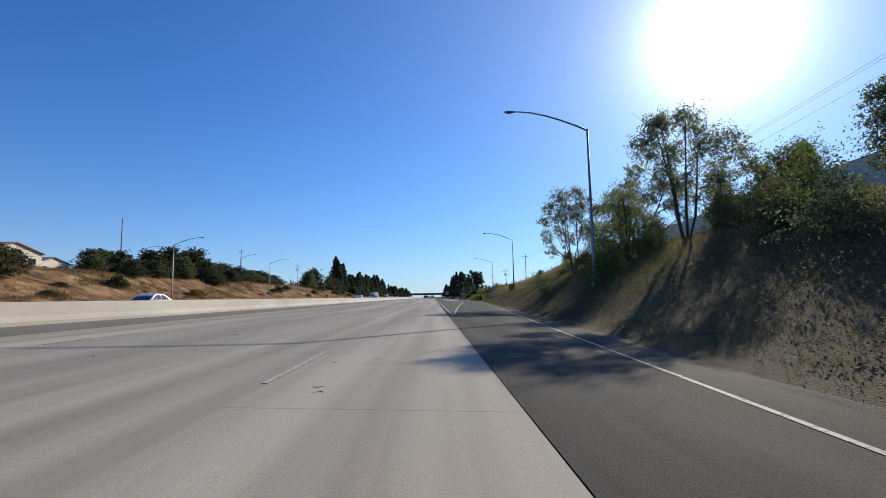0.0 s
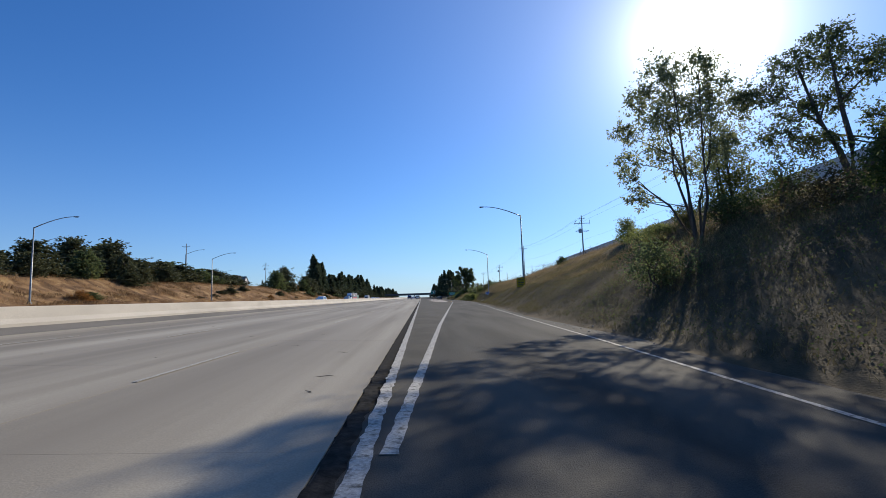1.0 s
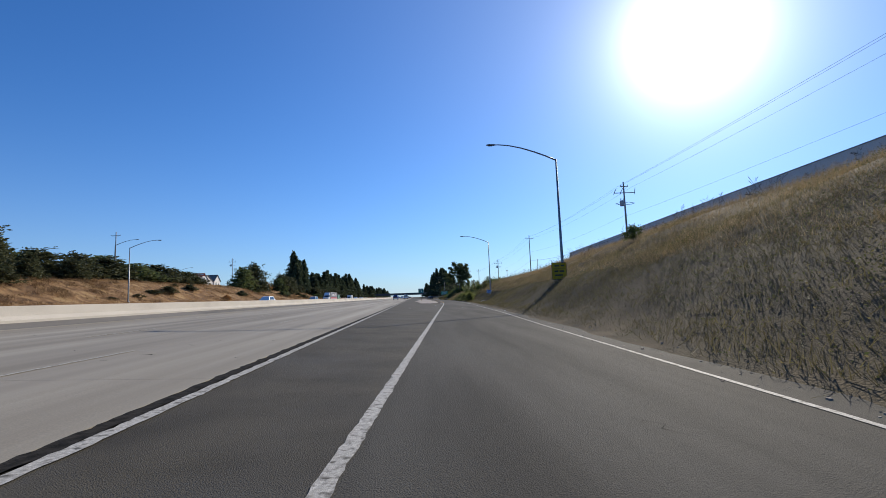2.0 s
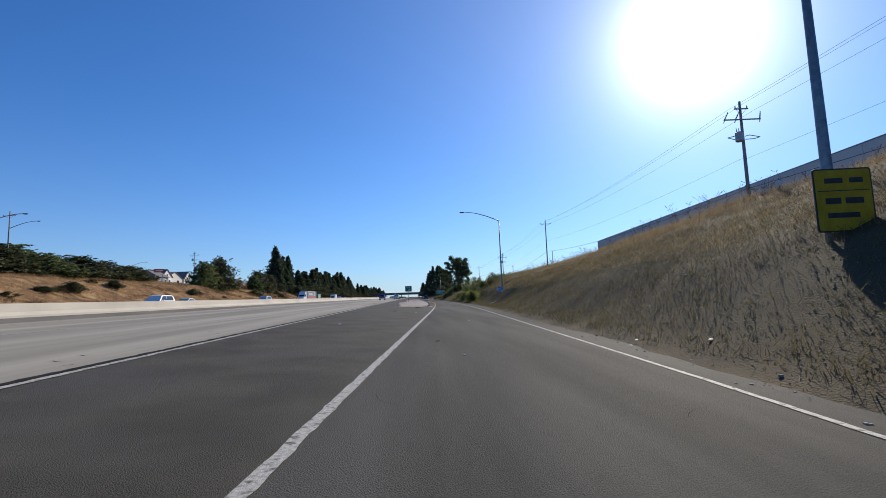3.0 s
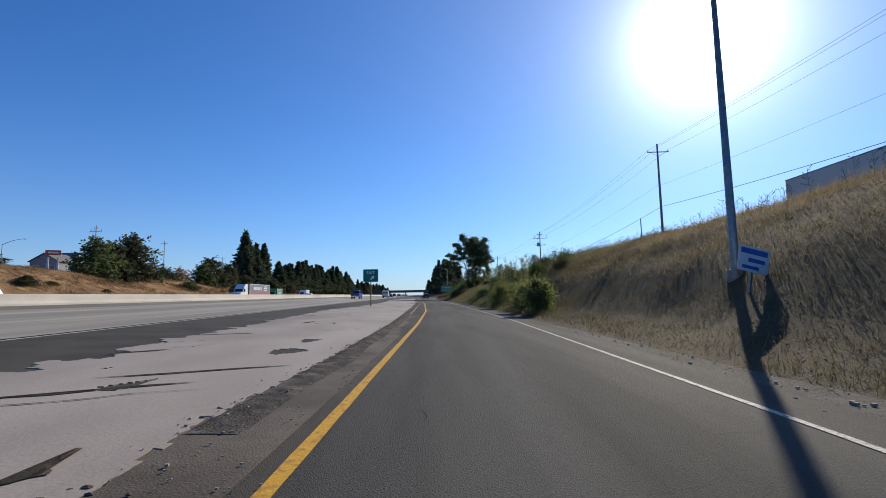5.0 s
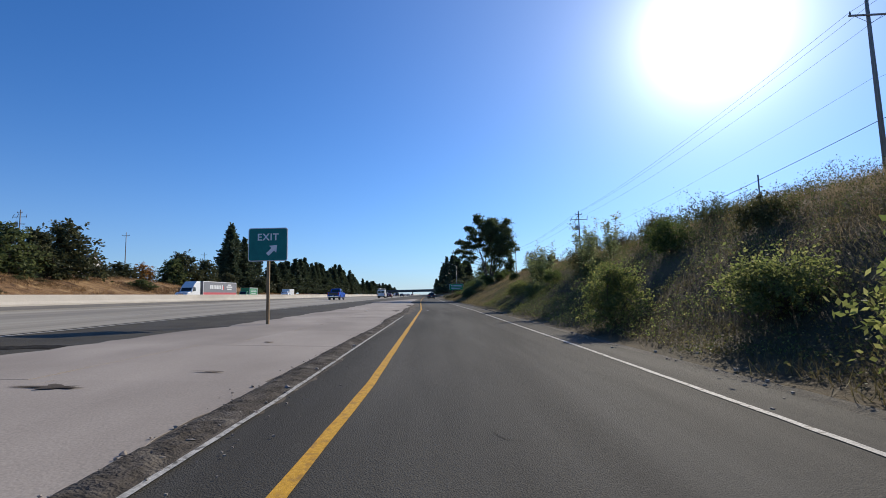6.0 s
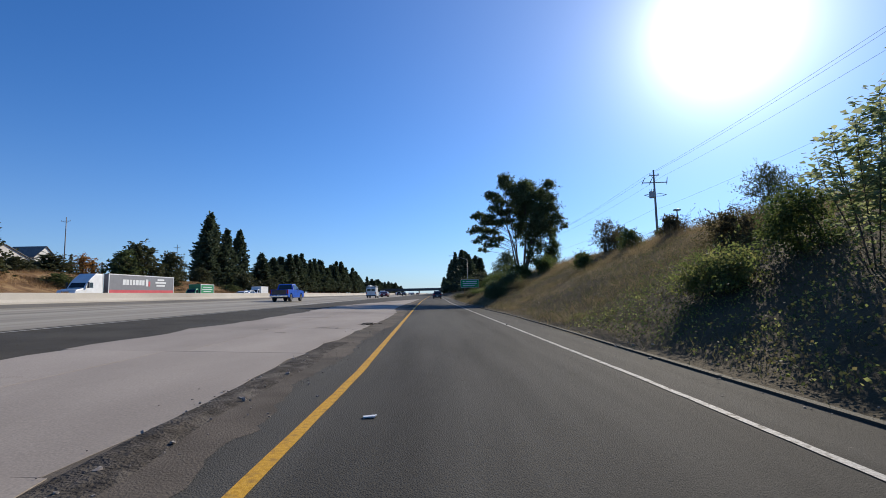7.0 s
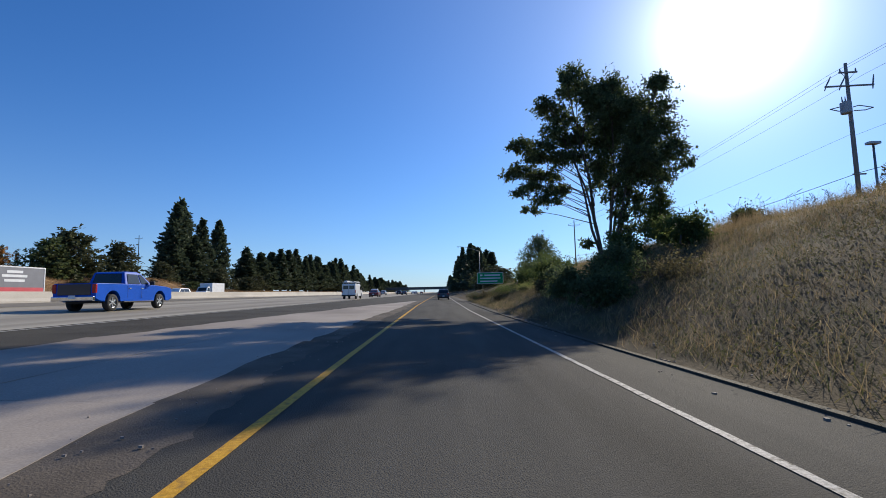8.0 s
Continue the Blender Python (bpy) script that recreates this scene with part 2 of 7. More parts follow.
L_BRUSH = leaf_mat("brush", (0.075, 0.062, 0.032), (0.115, 0.10, 0.048), (0.18, 0.155, 0.07), 0.5)
L_WEED = leaf_mat("weeds", (0.07, 0.085, 0.03), (0.12, 0.12, 0.05), (0.22, 0.18, 0.08), 0.45)



def thatch_far_bank(m):
    """Beyond the opposite lanes the ground is matted with rust-brown and golden thatch."""
    nt = m.node_tree
    b = nt.nodes["Principled BSDF"]
    soil = b.inputs["Base Color"].links[0].from_socket
    geo = nt.nodes.new("ShaderNodeNewGeometry")
    split = nt.nodes.new("ShaderNodeSeparateXYZ")
    nt.links.new(geo.outputs["Position"], split.inputs[0])
    side = nt.nodes.new("ShaderNodeMapRange")
    side.inputs["From Min"].default_value, side.inputs["From Max"].default_value = -51.0, -55.0
    nt.links.new(split.outputs["X"], side.inputs["Value"])
    stretch = nt.nodes.new("ShaderNodeMapping")
    stretch.inputs["Scale"].default_value = (0.6, 1.0, 1.2)
    nt.links.new(geo.outputs["Position"], stretch.inputs[0])
    tone = nt.nodes.new("ShaderNodeTexNoise")
    tone.inputs["Scale"].default_value, tone.inputs["Detail"].default_value, tone.inputs["Distortion"].default_value = 0.34, 9.0, 1.0
    nt.links.new(stretch.outputs[0], tone.inputs["Vector"])
    ramp = nt.nodes.new("ShaderNodeValToRGB")
    ramp.color_ramp.elements[0].position, ramp.color_ramp.elements[1].position = 0.32, 0.68
    ramp.color_ramp.elements[0].color, ramp.color_ramp.elements[1].color = (0.085, 0.050, 0.028, 1), (0.40, 0.265, 0.128, 1)
    ramp.color_ramp.elements.new(0.5).color = (0.235, 0.138, 0.068, 1)
    nt.links.new(tone.outputs["Fac"], ramp.inputs[0])
    mx = nt.nodes.new("ShaderNodeMix")
    mx.data_type = 'RGBA'
    nt.links.new(side.outputs[0], mx.inputs["Factor"])
    nt.links.new(soil, mx.inputs["A"])
    nt.links.new(ramp.outputs[0], mx.inputs["B"])
    nt.links.new(mx.outputs["Result"], b.inputs["Base Color"])


thatch_far_bank(M_DIRT)

# ---- mesh helpers ----
def mesh_ob(name, bm, mat, parent=None, smooth=False):
    me = bpy.data.meshes.new(name)
    bm.to_mesh(me)
    bm.free()
    if smooth:
        me.polygons.foreach_set("use_smooth", [True] * len(me.polygons))
    if mat:
        me.materials.append(mat)
    ob = new(name, me)
    ob.parent = parent
    return ob


def part(name, bm, mat, parent, label="", smooth=False):
    ob = mesh_ob(name, bm, mat, parent, smooth)
    return tagged(ob, label) if label else ob


def thing(name, at, label, category, group="", kind="", turn=0.0):
    ob = new(name)
    ob.empty_display_size = 0.2
    ob.matrix_basis = at if isinstance(at, Matrix) else pose(*at, 0, 0, turn)
    return tagged(ob, label, category, group, kind)


def box(bm, c, s, bev=0.0, m=None):
    r = bmesh.ops.create_cube(bm, size=1.0, matrix=(m or Matrix()) @ Matrix.Translation(c) @ Matrix.Diagonal((*s, 1)))
    if bev:
        es = list({e for v in r["verts"] for e in v.link_edges})
        bmesh.ops.bevel(bm, geom=es, offset=bev, segments=2, affect='EDGES', profile=0.6)
    return bm


def tube(bm, pts, radii, n=8, cap=True):
    """A tapered tube along pts."""
    pts = [Vector(p) for p in pts]
    rings = []
    for i, p in enumerate(pts):
        d = (pts[min(i + 1, len(pts) - 1)] - pts[max(i - 1, 0)]).normalized()
        a = d.orthogonal().normalized() if abs(d.z) < 0.95 else Vector((1, 0, 0)).cross(d).normalized()
        b = d.cross(a)
        rings.append([bm.verts.new(p + radii[i] * (math.cos(k * math.tau / n) * a + math.sin(k * math.tau / n) * b)) for k in range(n)])
    for r0, r1 in zip(rings, rings[1:]):
        best = min(range(n), key=lambda s: (r1[s].co - r0[0].co).length_squared)
        for k in range(n):
            bm.faces.new((r0[k], r0[(k + 1) % n], r1[(k + 1 + best) % n], r1[(k + best) % n]))
    if cap:
        bm.faces.new(rings[0][::-1])
        bm.faces.new(rings[-1])
    return bm


def prism(bm, profile, y0, y1, axis='Y'):
    """Extrudes an (x, z) outline along y (or an (y, z) outline along x)."""
    def v(p, y):
        return (p[0], y, p[1]) if axis == 'Y' else (y, p[0], p[1])
    a = [bm.verts.new(v(p, y0)) for p in profile]
    b = [bm.verts.new(v(p, y1)) for p in profile]
    n = len(profile)
    for k in range(n):
        bm.faces.new((a[k], a[(k + 1) % n], b[(k + 1) % n], b[k]))
    bm.faces.new(a[::-1])
    bm.faces.new(b)
    bmesh.ops.recalc_face_normals(bm, faces=bm.faces[:])
    return bm


def mesh_from(name, verts, faces, mat, parent=None, smooth=False):
    me = bpy.data.meshes.new(name)
    me.from_pydata([tuple(v) for v in verts], [], [tuple(f) for f in faces])
    me.materials.append(mat)
    if smooth:
        me.polygons.foreach_set("use_smooth", [True] * len(me.polygons))
    ob = new(name, me)
    ob.parent = parent
    return ob


def quads_mesh(name, V, mat):
    """A mesh of loose quads from an array of shape (n, 4, 3)."""
    n = len(V)
    me = bpy.data.meshes.new(name)
    me.vertices.add(n * 4)
    me.vertices.foreach_set("co", V.reshape(-1))
    me.loops.add(n * 4)
    me.loops.foreach_set("vertex_index", np.arange(n * 4, dtype=np.int32))
    me.polygons.add(n)
    me.polygons.foreach_set("loop_start", np.arange(0, n * 4, 4, dtype=np.int32))
    me.update(calc_edges=True)
    me.validate()
    me.materials.append(mat)
    return me


def tri_mesh(name, V, mat):
    n = len(V)
    me = bpy.data.meshes.new(name)
    me.vertices.add(n * 3)
    me.vertices.foreach_set("co", V.reshape(-1))
    me.loops.add(n * 3)
    me.loops.foreach_set("vertex_index", np.arange(n * 3, dtype=np.int32))
    me.polygons.add(n)
    me.polygons.foreach_set("loop_start", np.arange(0, n * 3, 3, dtype=np.int32))
    me.update(calc_edges=True)
    me.validate()
    me.materials.append(mat)
    return me

# ---- plan: the lines of the roads and the lie of the land ----
CROSS = -0.038                        # fall of the carriageway to its outer side


def curve(pairs):
    xs, ys = zip(*pairs)
    return lambda y: float(np.interp(y, xs, ys))


ramp_left = curve(((31, 0.1), (49, 1.24), (93, 4.45), (128, 7.05), (146, 8.2), (165, 9.2), (180, 9.75), (210, 10.0), (240, 9.5), (273, 9.1), (420, 9.0)))
ramp_right = curve(((-60, -1.8), (0, 2.1), (17, 3.5), (42, 5.6), (50, 6.15), (77, 8.15), (94, 9.6), (128, 11.85), (138, 12.45), (168, 13.95), (185, 14.15), (210, 14.15), (237, 13.6), (262, 13.1), (420, 13.0)))
toe = curve(((-60, 0.0), (0, 3.7), (17, 5.0), (42, 6.9), (59, 7.5), (105, 11.3), (150, 14.7), (170, 15.3), (190, 15.6), (240, 15.5), (260, 14.8), (300, 15.0), (420, 15.0)))
bank_rise = curve(((0, 0.9), (45, 1.0), (60, 1.08), (100, 1.06), (130, 1.0), (195, 0.95), (212, 0.88), (228, 0.84), (248, 0.83), (258, 0.77), (270, 0.74), (290, 0.68), (340, 0.5), (500, 0.4), (1000, 0.2), (1500, 0.0)))
bank_form = curve(((0, 0), (1.5, 0.5), (5, 2.5), (10, 4.95), (13, 6.0), (16, 6.45), (20, 6.85), (25, 7.4), (40, 8.2), (400, 11)))
foot_dip = curve(((0, 0), (1.5, 0.4), (2.5, 0.75), (4, 0.6), (6, 0)))
foot_run = curve(((118, 0), (145, 0.8), (165, 1), (185, 0.8), (205, 0.3), (220, 0)))
left_form = curve(((-600, 14), (-140, 10), (-110, 8.2), (-85, 6.8), (-74, 5.7), (-69, 5.0), (-63, 2.4), (-58, 0.4), (-56, 0)))
left_rise = curve(((0, 1), (255, 1.05), (272, 0.65), (305, 0.9), (333, 0.5), (360, 0.85), (385, 0.3), (450, 0.2), (1000, 0.1)))


def road_z(x):
    return CROSS * x


def land_z(x, y):
    """Height of the ground."""
    if x > -12.4:
        t = toe(y)
        z = CROSS * min(x, t)
        if x > t:
            s = x - t
            z += bank_form(s) * bank_rise(y) - foot_dip(s) * foot_run(y)
            z += min(s / 3, 1) * 0.35 * noise.noise((x * 0.16, y * 0.12, 3.1)) + min(s / 3, 1) * 0.12 * noise.noise((x * 0.6, y * 0.5, 9.1))
        return z
    if x > -56:
        return 0.38 + 1.62 * max(0.0, (-50 - x) / 6)
    z = 2.0 + left_form(x) * left_rise(y)
    return z + min((-56 - x) / 6, 1) * (0.5 * noise.noise((x * 0.09, y * 0.07, 1.7)) + 0.15 * noise.noise((x * 0.4, y * 0.35, 5.5)))


def strip(name, left, right, y0, y1, lift, mat, label, category, step=6.0, parent=None, thick=0.0):
    """A paved or painted strip between two lines, following the cross fall."""
    ys = np.arange(y0, y1 + step * 0.5, step)
    verts, faces = [], []
    for y in ys:
        for x in (left(y), right(y)):
            verts.append((x, y, road_z(x) + lift))
    n = len(ys)
    for i in range(n - 1):
        faces.append((2 * i, 2 * i + 1, 2 * i + 3, 2 * i + 2))
    if thick:
        for y in ys:
            for x in (left(y), right(y)):
                verts.append((x, y, road_z(x) + lift - thick))
        k = 2 * n
        for i in range(n - 1):
            faces.append((2 * i, 2 * i + 2, k + 2 * i + 2, k + 2 * i))
            faces.append((2 * i + 1, k + 2 * i + 1, k + 2 * i + 3, 2 * i + 3))
        faces.append((0, k, k + 1, 1))
        faces.append((2 * n - 2, 2 * n - 1, k + 2 * n - 1, k + 2 * n - 2))
    ob = mesh_from(name, verts, faces, mat, parent)
    if not parent:
        tagged(ob, label, category, kind="structure")
    return ob


# ---- ground, one sheet to the horizon ----
def build_ground():
    xs = sorted({*np.arange(-4500, -600, 650), *np.arange(-600, -140, 46), *np.arange(-140, -86, 6), *np.arange(-86, -54, 1.6), *np.arange(-54, -12, 7), -12.4,
                 *np.arange(-10, 0, 5), *np.arange(0, 40, 1.0), *np.arange(40, 60, 4), *np.arange(60, 600, 60), *np.arange(600, 4600, 650)})
    ys = sorted({*np.arange(-3000, -100, 580), *np.arange(-100, 0, 10), *np.arange(0, 330, 2.5), *np.arange(330, 480, 6), *np.arange(480, 1000, 26), *np.arange(1000, 4800, 380)})
    verts = [(x, y, land_z(x, y) - (0.06 if x <= toe(y) + 0.6 else 0)) for y in ys for x in xs]
    nx = len(xs)
    faces = [(j * nx + i, j * nx + i + 1, (j + 1) * nx + i + 1, (j + 1) * nx + i) for j in range(len(ys) - 1) for i in range(nx - 1)]
    return tagged(mesh_from("ground", verts, faces, M_DIRT, smooth=True), "dry earth and withered grass of the roadside banks", "ground", kind="structure")


build_ground()
const = lambda v: (lambda y: v)
FAR = 1400
strip("road_bed", const(-12.0), const(0.0), -60, FAR, -0.012, M_TAR, "dark bed under the concrete carriageway", "road", 20)
strip("road_far", const(-11.9), const(-0.05), 322, FAR, 0.0, M_CONC, "far stretch of pale concrete motorway lanes", "road", 20)
ob = mesh_from("road_shoulder", [(-12.45, -60, 0.665), (-11.88, -60, 0.458), (-11.88, FAR, 0.458), (-12.45, FAR, 0.665)], [(0, 1, 2, 3)], M_SHLD)
tagged(ob, "dark narrow inner shoulder along the barrier", "road", kind="structure")
strip("ramp_road", lambda y: -0.26 if y < 34 else ramp_left(y) - 0.02 if y < 160 else ramp_left(y) - 1.4, lambda y: ramp_right(y) + 1.0 + 0.06 * noise.noise((y * 0.9, 0.3, 0)), -60, 420, 0.004, M_RAMP, "worn grey asphalt exit lane", "road", 3)
dike = curve(((204, 15.35), (214, 15.45), (222, 15.55), (230, 15.5), (239, 15.1), (250, 14.7), (261, 14.42), (285, 14.4)))
strip("shoulder", lambda y: ramp_right(y) + 0.9, lambda y: dike(y) - 0.02, 204, 284, 0.001, M_RAMP, "worn asphalt shoulder beside the exit lane", "road", 2)
strip("kerb", lambda y: dike(y) - 0.03, lambda y: dike(y) + 0.1, 204, 284, 0.04, M_ASPH, "low dark asphalt kerb along the shoulder", "kerb", 2, thick=0.08)
strip("gore_road", const(0.0), lambda y: ramp_left(y) + 0.02, 33, 420, 0.0, M_ASPH, "dark asphalt wedge between motorway and exit lane", "road", 4)
strip("ramp_far", const(0.0), const(14.0), 420, FAR, 0.0, M_RAMP, "far stretch of asphalt road", "road", 20)
strip("verge", lambda y: ramp_right(y) + 0.5, lambda y: toe(y) + 0.7, -60, 420, -0.015, M_VERGE, "gritty dirt verge beside the exit lane", "verge", 4)
ob = mesh_from("opposite_road", [(-49, -60, 0.45), (-13.0, -60, 0.45), (-13.0, FAR, 0.45), (-49, FAR, 0.45)], [(0, 1, 2, 3)], M_CONC)
tagged(ob, "concrete lanes of the opposite carriageway behind the barrier", "road", kind="structure")

# ---- median barrier ----
def build_barrier():
    bm = bmesh.new()
    prof = [(-13.1, 0.3), (-13.1, 0.72), (-12.92, 0.92), (-12.84, 1.29), (-12.82, 1.31), (-12.62, 1.31), (-12.60, 1.29), (-12.54, 0.92), (-12.43, 0.76), (-12.43, 0.5)]
    prism(bm, prof, -60, FAR)
    ob = mesh_ob("median_barrier", bm, M_BARR)
    tagged(ob, "long pale concrete safety barrier between the carriageways", "barrier", kind="structure")


build_barrier()

# ---- road markings ----
def line(name, fx, y0, y1, w, mat, label, step=3.0, lift=0.012, rag=0.0):
    """A painted line along fx; rag: how far its worn edges wander."""
    def edge(side):
        return lambda y: fx(y) + side * w / 2 + rag * (noise.noise((y * 2.3, side * 3.0, w)) + 0.8 * noise.noise((y * 7.0, side * 5.0, w)))
    return strip(name, edge(-1), edge(1), y0, y1, lift, mat, label, "road marking", step)


line("edge_line", const(0.02), 31.5, 160, 0.14, M_WHITE, "worn white edge line of the motorway", 0.12, rag=0.03)
line("edge_line_far", const(0.02), 160, FAR, 0.14, M_WHITE, "white edge line of the motorway, far off", 20)
line("seam", const(-0.17), 31.5, 160, 0.17, M_TAR, "black tarred seam beside the edge line", 0.12, 0.009, 0.05)
line("seam_far", const(-0.17), 160, FAR, 0.17, M_TAR, "black tarred seam, far off", 20, 0.009)
line("ramp_line_left", lambda y: ramp_left(y) + 0.02, 32.5, 146, 0.14, M_WHITE, "worn white line along the exit lane", 0.12, rag=0.022)
line("ramp_line_yellow", lambda y: ramp_left(y), 147, 420, 0.12, M_YELLOW, "yellow line on the inner side of the exit lane", 0.5, rag=0.008)
line("old_line", curve(((175.5, 8.72), (179, 8.85), (184, 8.93), (194, 9.10), (199, 9.20))), 174.5, 199.0, 0.055, M_WHITE, "faded old white line beside the island", 0.12, 0.021, 0.007)
line("ramp_line_right", ramp_right, -60, 420, 0.10, M_WHITE, "thin white outer line of the exit lane", 0.25, rag=0.014)
line("ramp_line_far", const(13.0), 420, FAR, 0.12, M_WHITE, "thin white outer line, far off", 20)


def build_dashes():
    """Broken lane lines of the motorway, each stroke one piece."""
    bm = bmesh.new()
    box(bm, (0, 0, 0), (0.075, 3.6, 0.004))
    me = bpy.data.meshes.new("dash")
    bm.to_mesh(me)
    bm.free()
    me.materials.append(M_WHITE)
    for name, x, off in (("lane_line_1", -3.5, 8.1), ("lane_line_2", -6.95, 0.7), ("lane_line_3", -9.65, -2.6)):
        top = thing(name, (x, 0, road_z(x) + 0.012), "broken white lane line of worn strokes", "road marking", kind="structure")
        for k in range(-3, 40):
            d = new("dash", me)
            d.parent = top
            d.location = (0, off + 14.63 * k, 0)


build_dashes()

# ---- street lamps ----
def build_lamp(at, height, side, label, group):
    """A tall steel lamp; side: -1 the arm reaches to -x, 1 to +x. height: of the knee above the foot."""
    top = thing("street_lamp", at, label, "street lamp", group)
    bm = bmesh.new()
    tube(bm, [(0, 0, -0.6), (0, 0, 0.2), (0, 0, height)], [0.15, 0.14, 0.075], 12)
    part("post", bm, M_GALV, top, smooth=True)
    bm = bmesh.new()
    tube(bm, [(0, 0, -0.4), (0, 0, 0.12)], [0.28, 0.28], 12)
    box(bm, (0, 0, 0.14), (0.42, 0.42, 0.05), 0.01)
    part("base_plate", bm, M_GALV, top)
    bm = bmesh.new()
    pts = [(side * d, 0, height - 0.12 + z) for d, z in ((0, 0), (0.9, 0.40), (2.0, 0.82), (3.2, 1.2), (4.3, 1.44), (5.2, 1.53), (5.7, 1.54))]
    tube(bm, pts, [0.075, 0.07, 0.065, 0.06, 0.055, 0.05, 0.045], 10)
    part("arm", bm, M_GALV, top, smooth=True)
    bm = bmesh.new()
    tube(bm, [(side * 5.5, 0, height + 1.42), (side * 5.75, 0, height + 1.42), (side * 6.2, 0, height + 1.41), (side * 6.45, 0, height + 1.40)], [0.07, 0.14, 0.16, 0.05], 10)
    for v in bm.verts:
        v.co.z = height + 1.41 + (v.co.z - height - 1.41) * 0.55
    head = part("lamp_head", bm, M_GALV, top, "drop-lens lamp head", smooth=True)
    bm = bmesh.new()
    box(bm, (side * 6.05, 0, height + 1.33), (0.42, 0.2, 0.05), 0.02)
    part("lens", bm, M_PANE, head)
    return top


for x, y, z in ((10.9, 34.2, 14.0), (16.1, 98.3, 13.3), (19.8, 160.7, 12.95), (22.5, 363.0, 12.3)):
    g = land_z(x, y)
    build_lamp((x, y, g), z - g, -1, "tall galvanised street lamp with a curved arm on the bank", "lamps along the exit")
for x, y, z in ((-56.7, 99.0, 13.4), (-56.8, 157.6, 13.6), (-80.7, 191.0, 18.6), (-93.5, 145.3, 17.2), (-107.5, 280.2, 17.2)):
    g = land_z(x, y)
    build_lamp((x, y, g), z - g, 1, "galvanised street lamp by the opposite carriageway", "lamps across the road")


def build_yard_post(x, y, top_z, lit):
    """A slim post of the yard behind the bank, one with a small floodlight head."""
    g = land_z(x, y)
    h = top_z - g
    top = thing("light_post" if lit else "post", (x, y, g), "slim light post with a small head behind the bank" if lit else "bare slim post behind the bank", "light post" if lit else "post")
    bm = bmesh.new()
    tube(bm, [(0, 0, -0.4), (0, 0, h)], [0.11, 0.08], 10)
    part("shaft", bm, M_GALV, top, smooth=True)
    if lit:
        bm = bmesh.new()
        box(bm, (0, 0, h + 0.1), (0.9, 0.5, 0.22), 0.05)
        part("head", bm, M_ALU, top, "pale floodlight head")


build_yard_post(45.3, 266.0, 11.6, True)
build_yard_post(48.1, 223.4, 13.4, False)

# ---- utility poles and wires ----
POLES = []


def build_pole(x, y, ztop, style, turn=5.0):
    g = land_z(x, y)
    h = ztop - g
    top = thing("utility_pole", (x, y, g), {"tank": "weathered wooden utility pole with crossarms and a transformer", "cross": "weathered wooden utility pole with one crossarm",
                "plain": "plain tall dark utility pole"}[style], "utility pole", "utility poles", turn=-turn)
    bm = bmesh.new()
    tube(bm, [(0, 0, -0.8), (0, 0, h * 0.5), (0, 0, h)], [0.16, 0.14, 0.10], 12)
    part("pole", bm, M_WOOD, top, smooth=True)
    arms = {"tank": ((h - 0.75, 1.25), (h - 1.75, 3.3)), "cross": ((h - 1.1, 2.7),), "plain": ()}[style]
    for z, w in arms:
        bm = bmesh.new()
        box(bm, (0, -0.15, z), (w, 0.09, 0.11), 0.012)
        arm = part("crossarm", bm, M_WOOD, top)
        long_arm = style == "tank" and w > 2
        for xx in ((-w / 2 + 0.1, -w * 0.17, w / 2 - 0.06) if long_arm else (-w / 2 + 0.1, w / 2 - 0.1)):
            lean = 0.35 if long_arm and xx < 0 else 0.1 if long_arm else 0.0
            bm = bmesh.new()
            tall = 0.75 if long_arm else 0.3
            tube(bm, [(xx - lean * 0.4, -0.15, z - (0.3 if long_arm else 0.0)), (xx, -0.15, z + 0.08), (xx + lean * 0.6, -0.15, z + tall * 0.6), (xx + lean, -0.15, z + tall)], [0.03, 0.055, 0.05, 0.03], 8)
            part("insulator", bm, M_CER, arm)
        if not long_arm:
            for side in (-1, 1):
                bm = bmesh.new()
                tube(bm, [(side * w * 0.36, -0.15, z - 0.05), (0, -0.12, z - 0.55)], [0.015, 0.015], 6)
                part("brace", bm, M_GALV, arm)
    if style == "tank":
        for side in (-1, 1):                       # lozenge brackets on either side
            bm = bmesh.new()
            loop = [(side * 0.12, -0.15, h - 3.32), (side * 0.5, -0.15, h - 3.22), (side * 1.45, -0.15, h - 3.42), (side * 0.9, -0.15, h - 3.58), (side * 0.12, -0.15, h - 3.6)]
            for a, b in zip(loop, loop[1:]):
                tube(bm, [a, b], [0.035, 0.035], 6)
            part("bracket", bm, M_GALV, top)
        bm = bmesh.new()
        tube(bm, [(-0.52, -0.34, h - 3.85), (-0.52, -0.34, h - 3.8), (-0.52, -0.34, h - 3.05), (-0.52, -0.34, h - 2.98)], [0.3, 0.34, 0.34, 0.22], 16)
        tank = part("transformer", bm, M_TANK, top, "grey transformer can")
        for k in (-0.2, 0.0, 0.2):
            bm = bmesh.new()
            tube(bm, [(-0.52 + k, -0.34, h - 3.0), (-0.52 + k * 1.15, -0.34, h - 2.6)], [0.05, 0.02], 8)
            part("bushing", bm, M_CER, tank)
        bm = bmesh.new()
        box(bm, (0, -0.2, h - 8.2), (0.9, 0.08, 0.1), 0.01)
        part("cable_bracket", bm, M_WOOD, top)
    POLES.append((x, y, ztop, style))
    return top


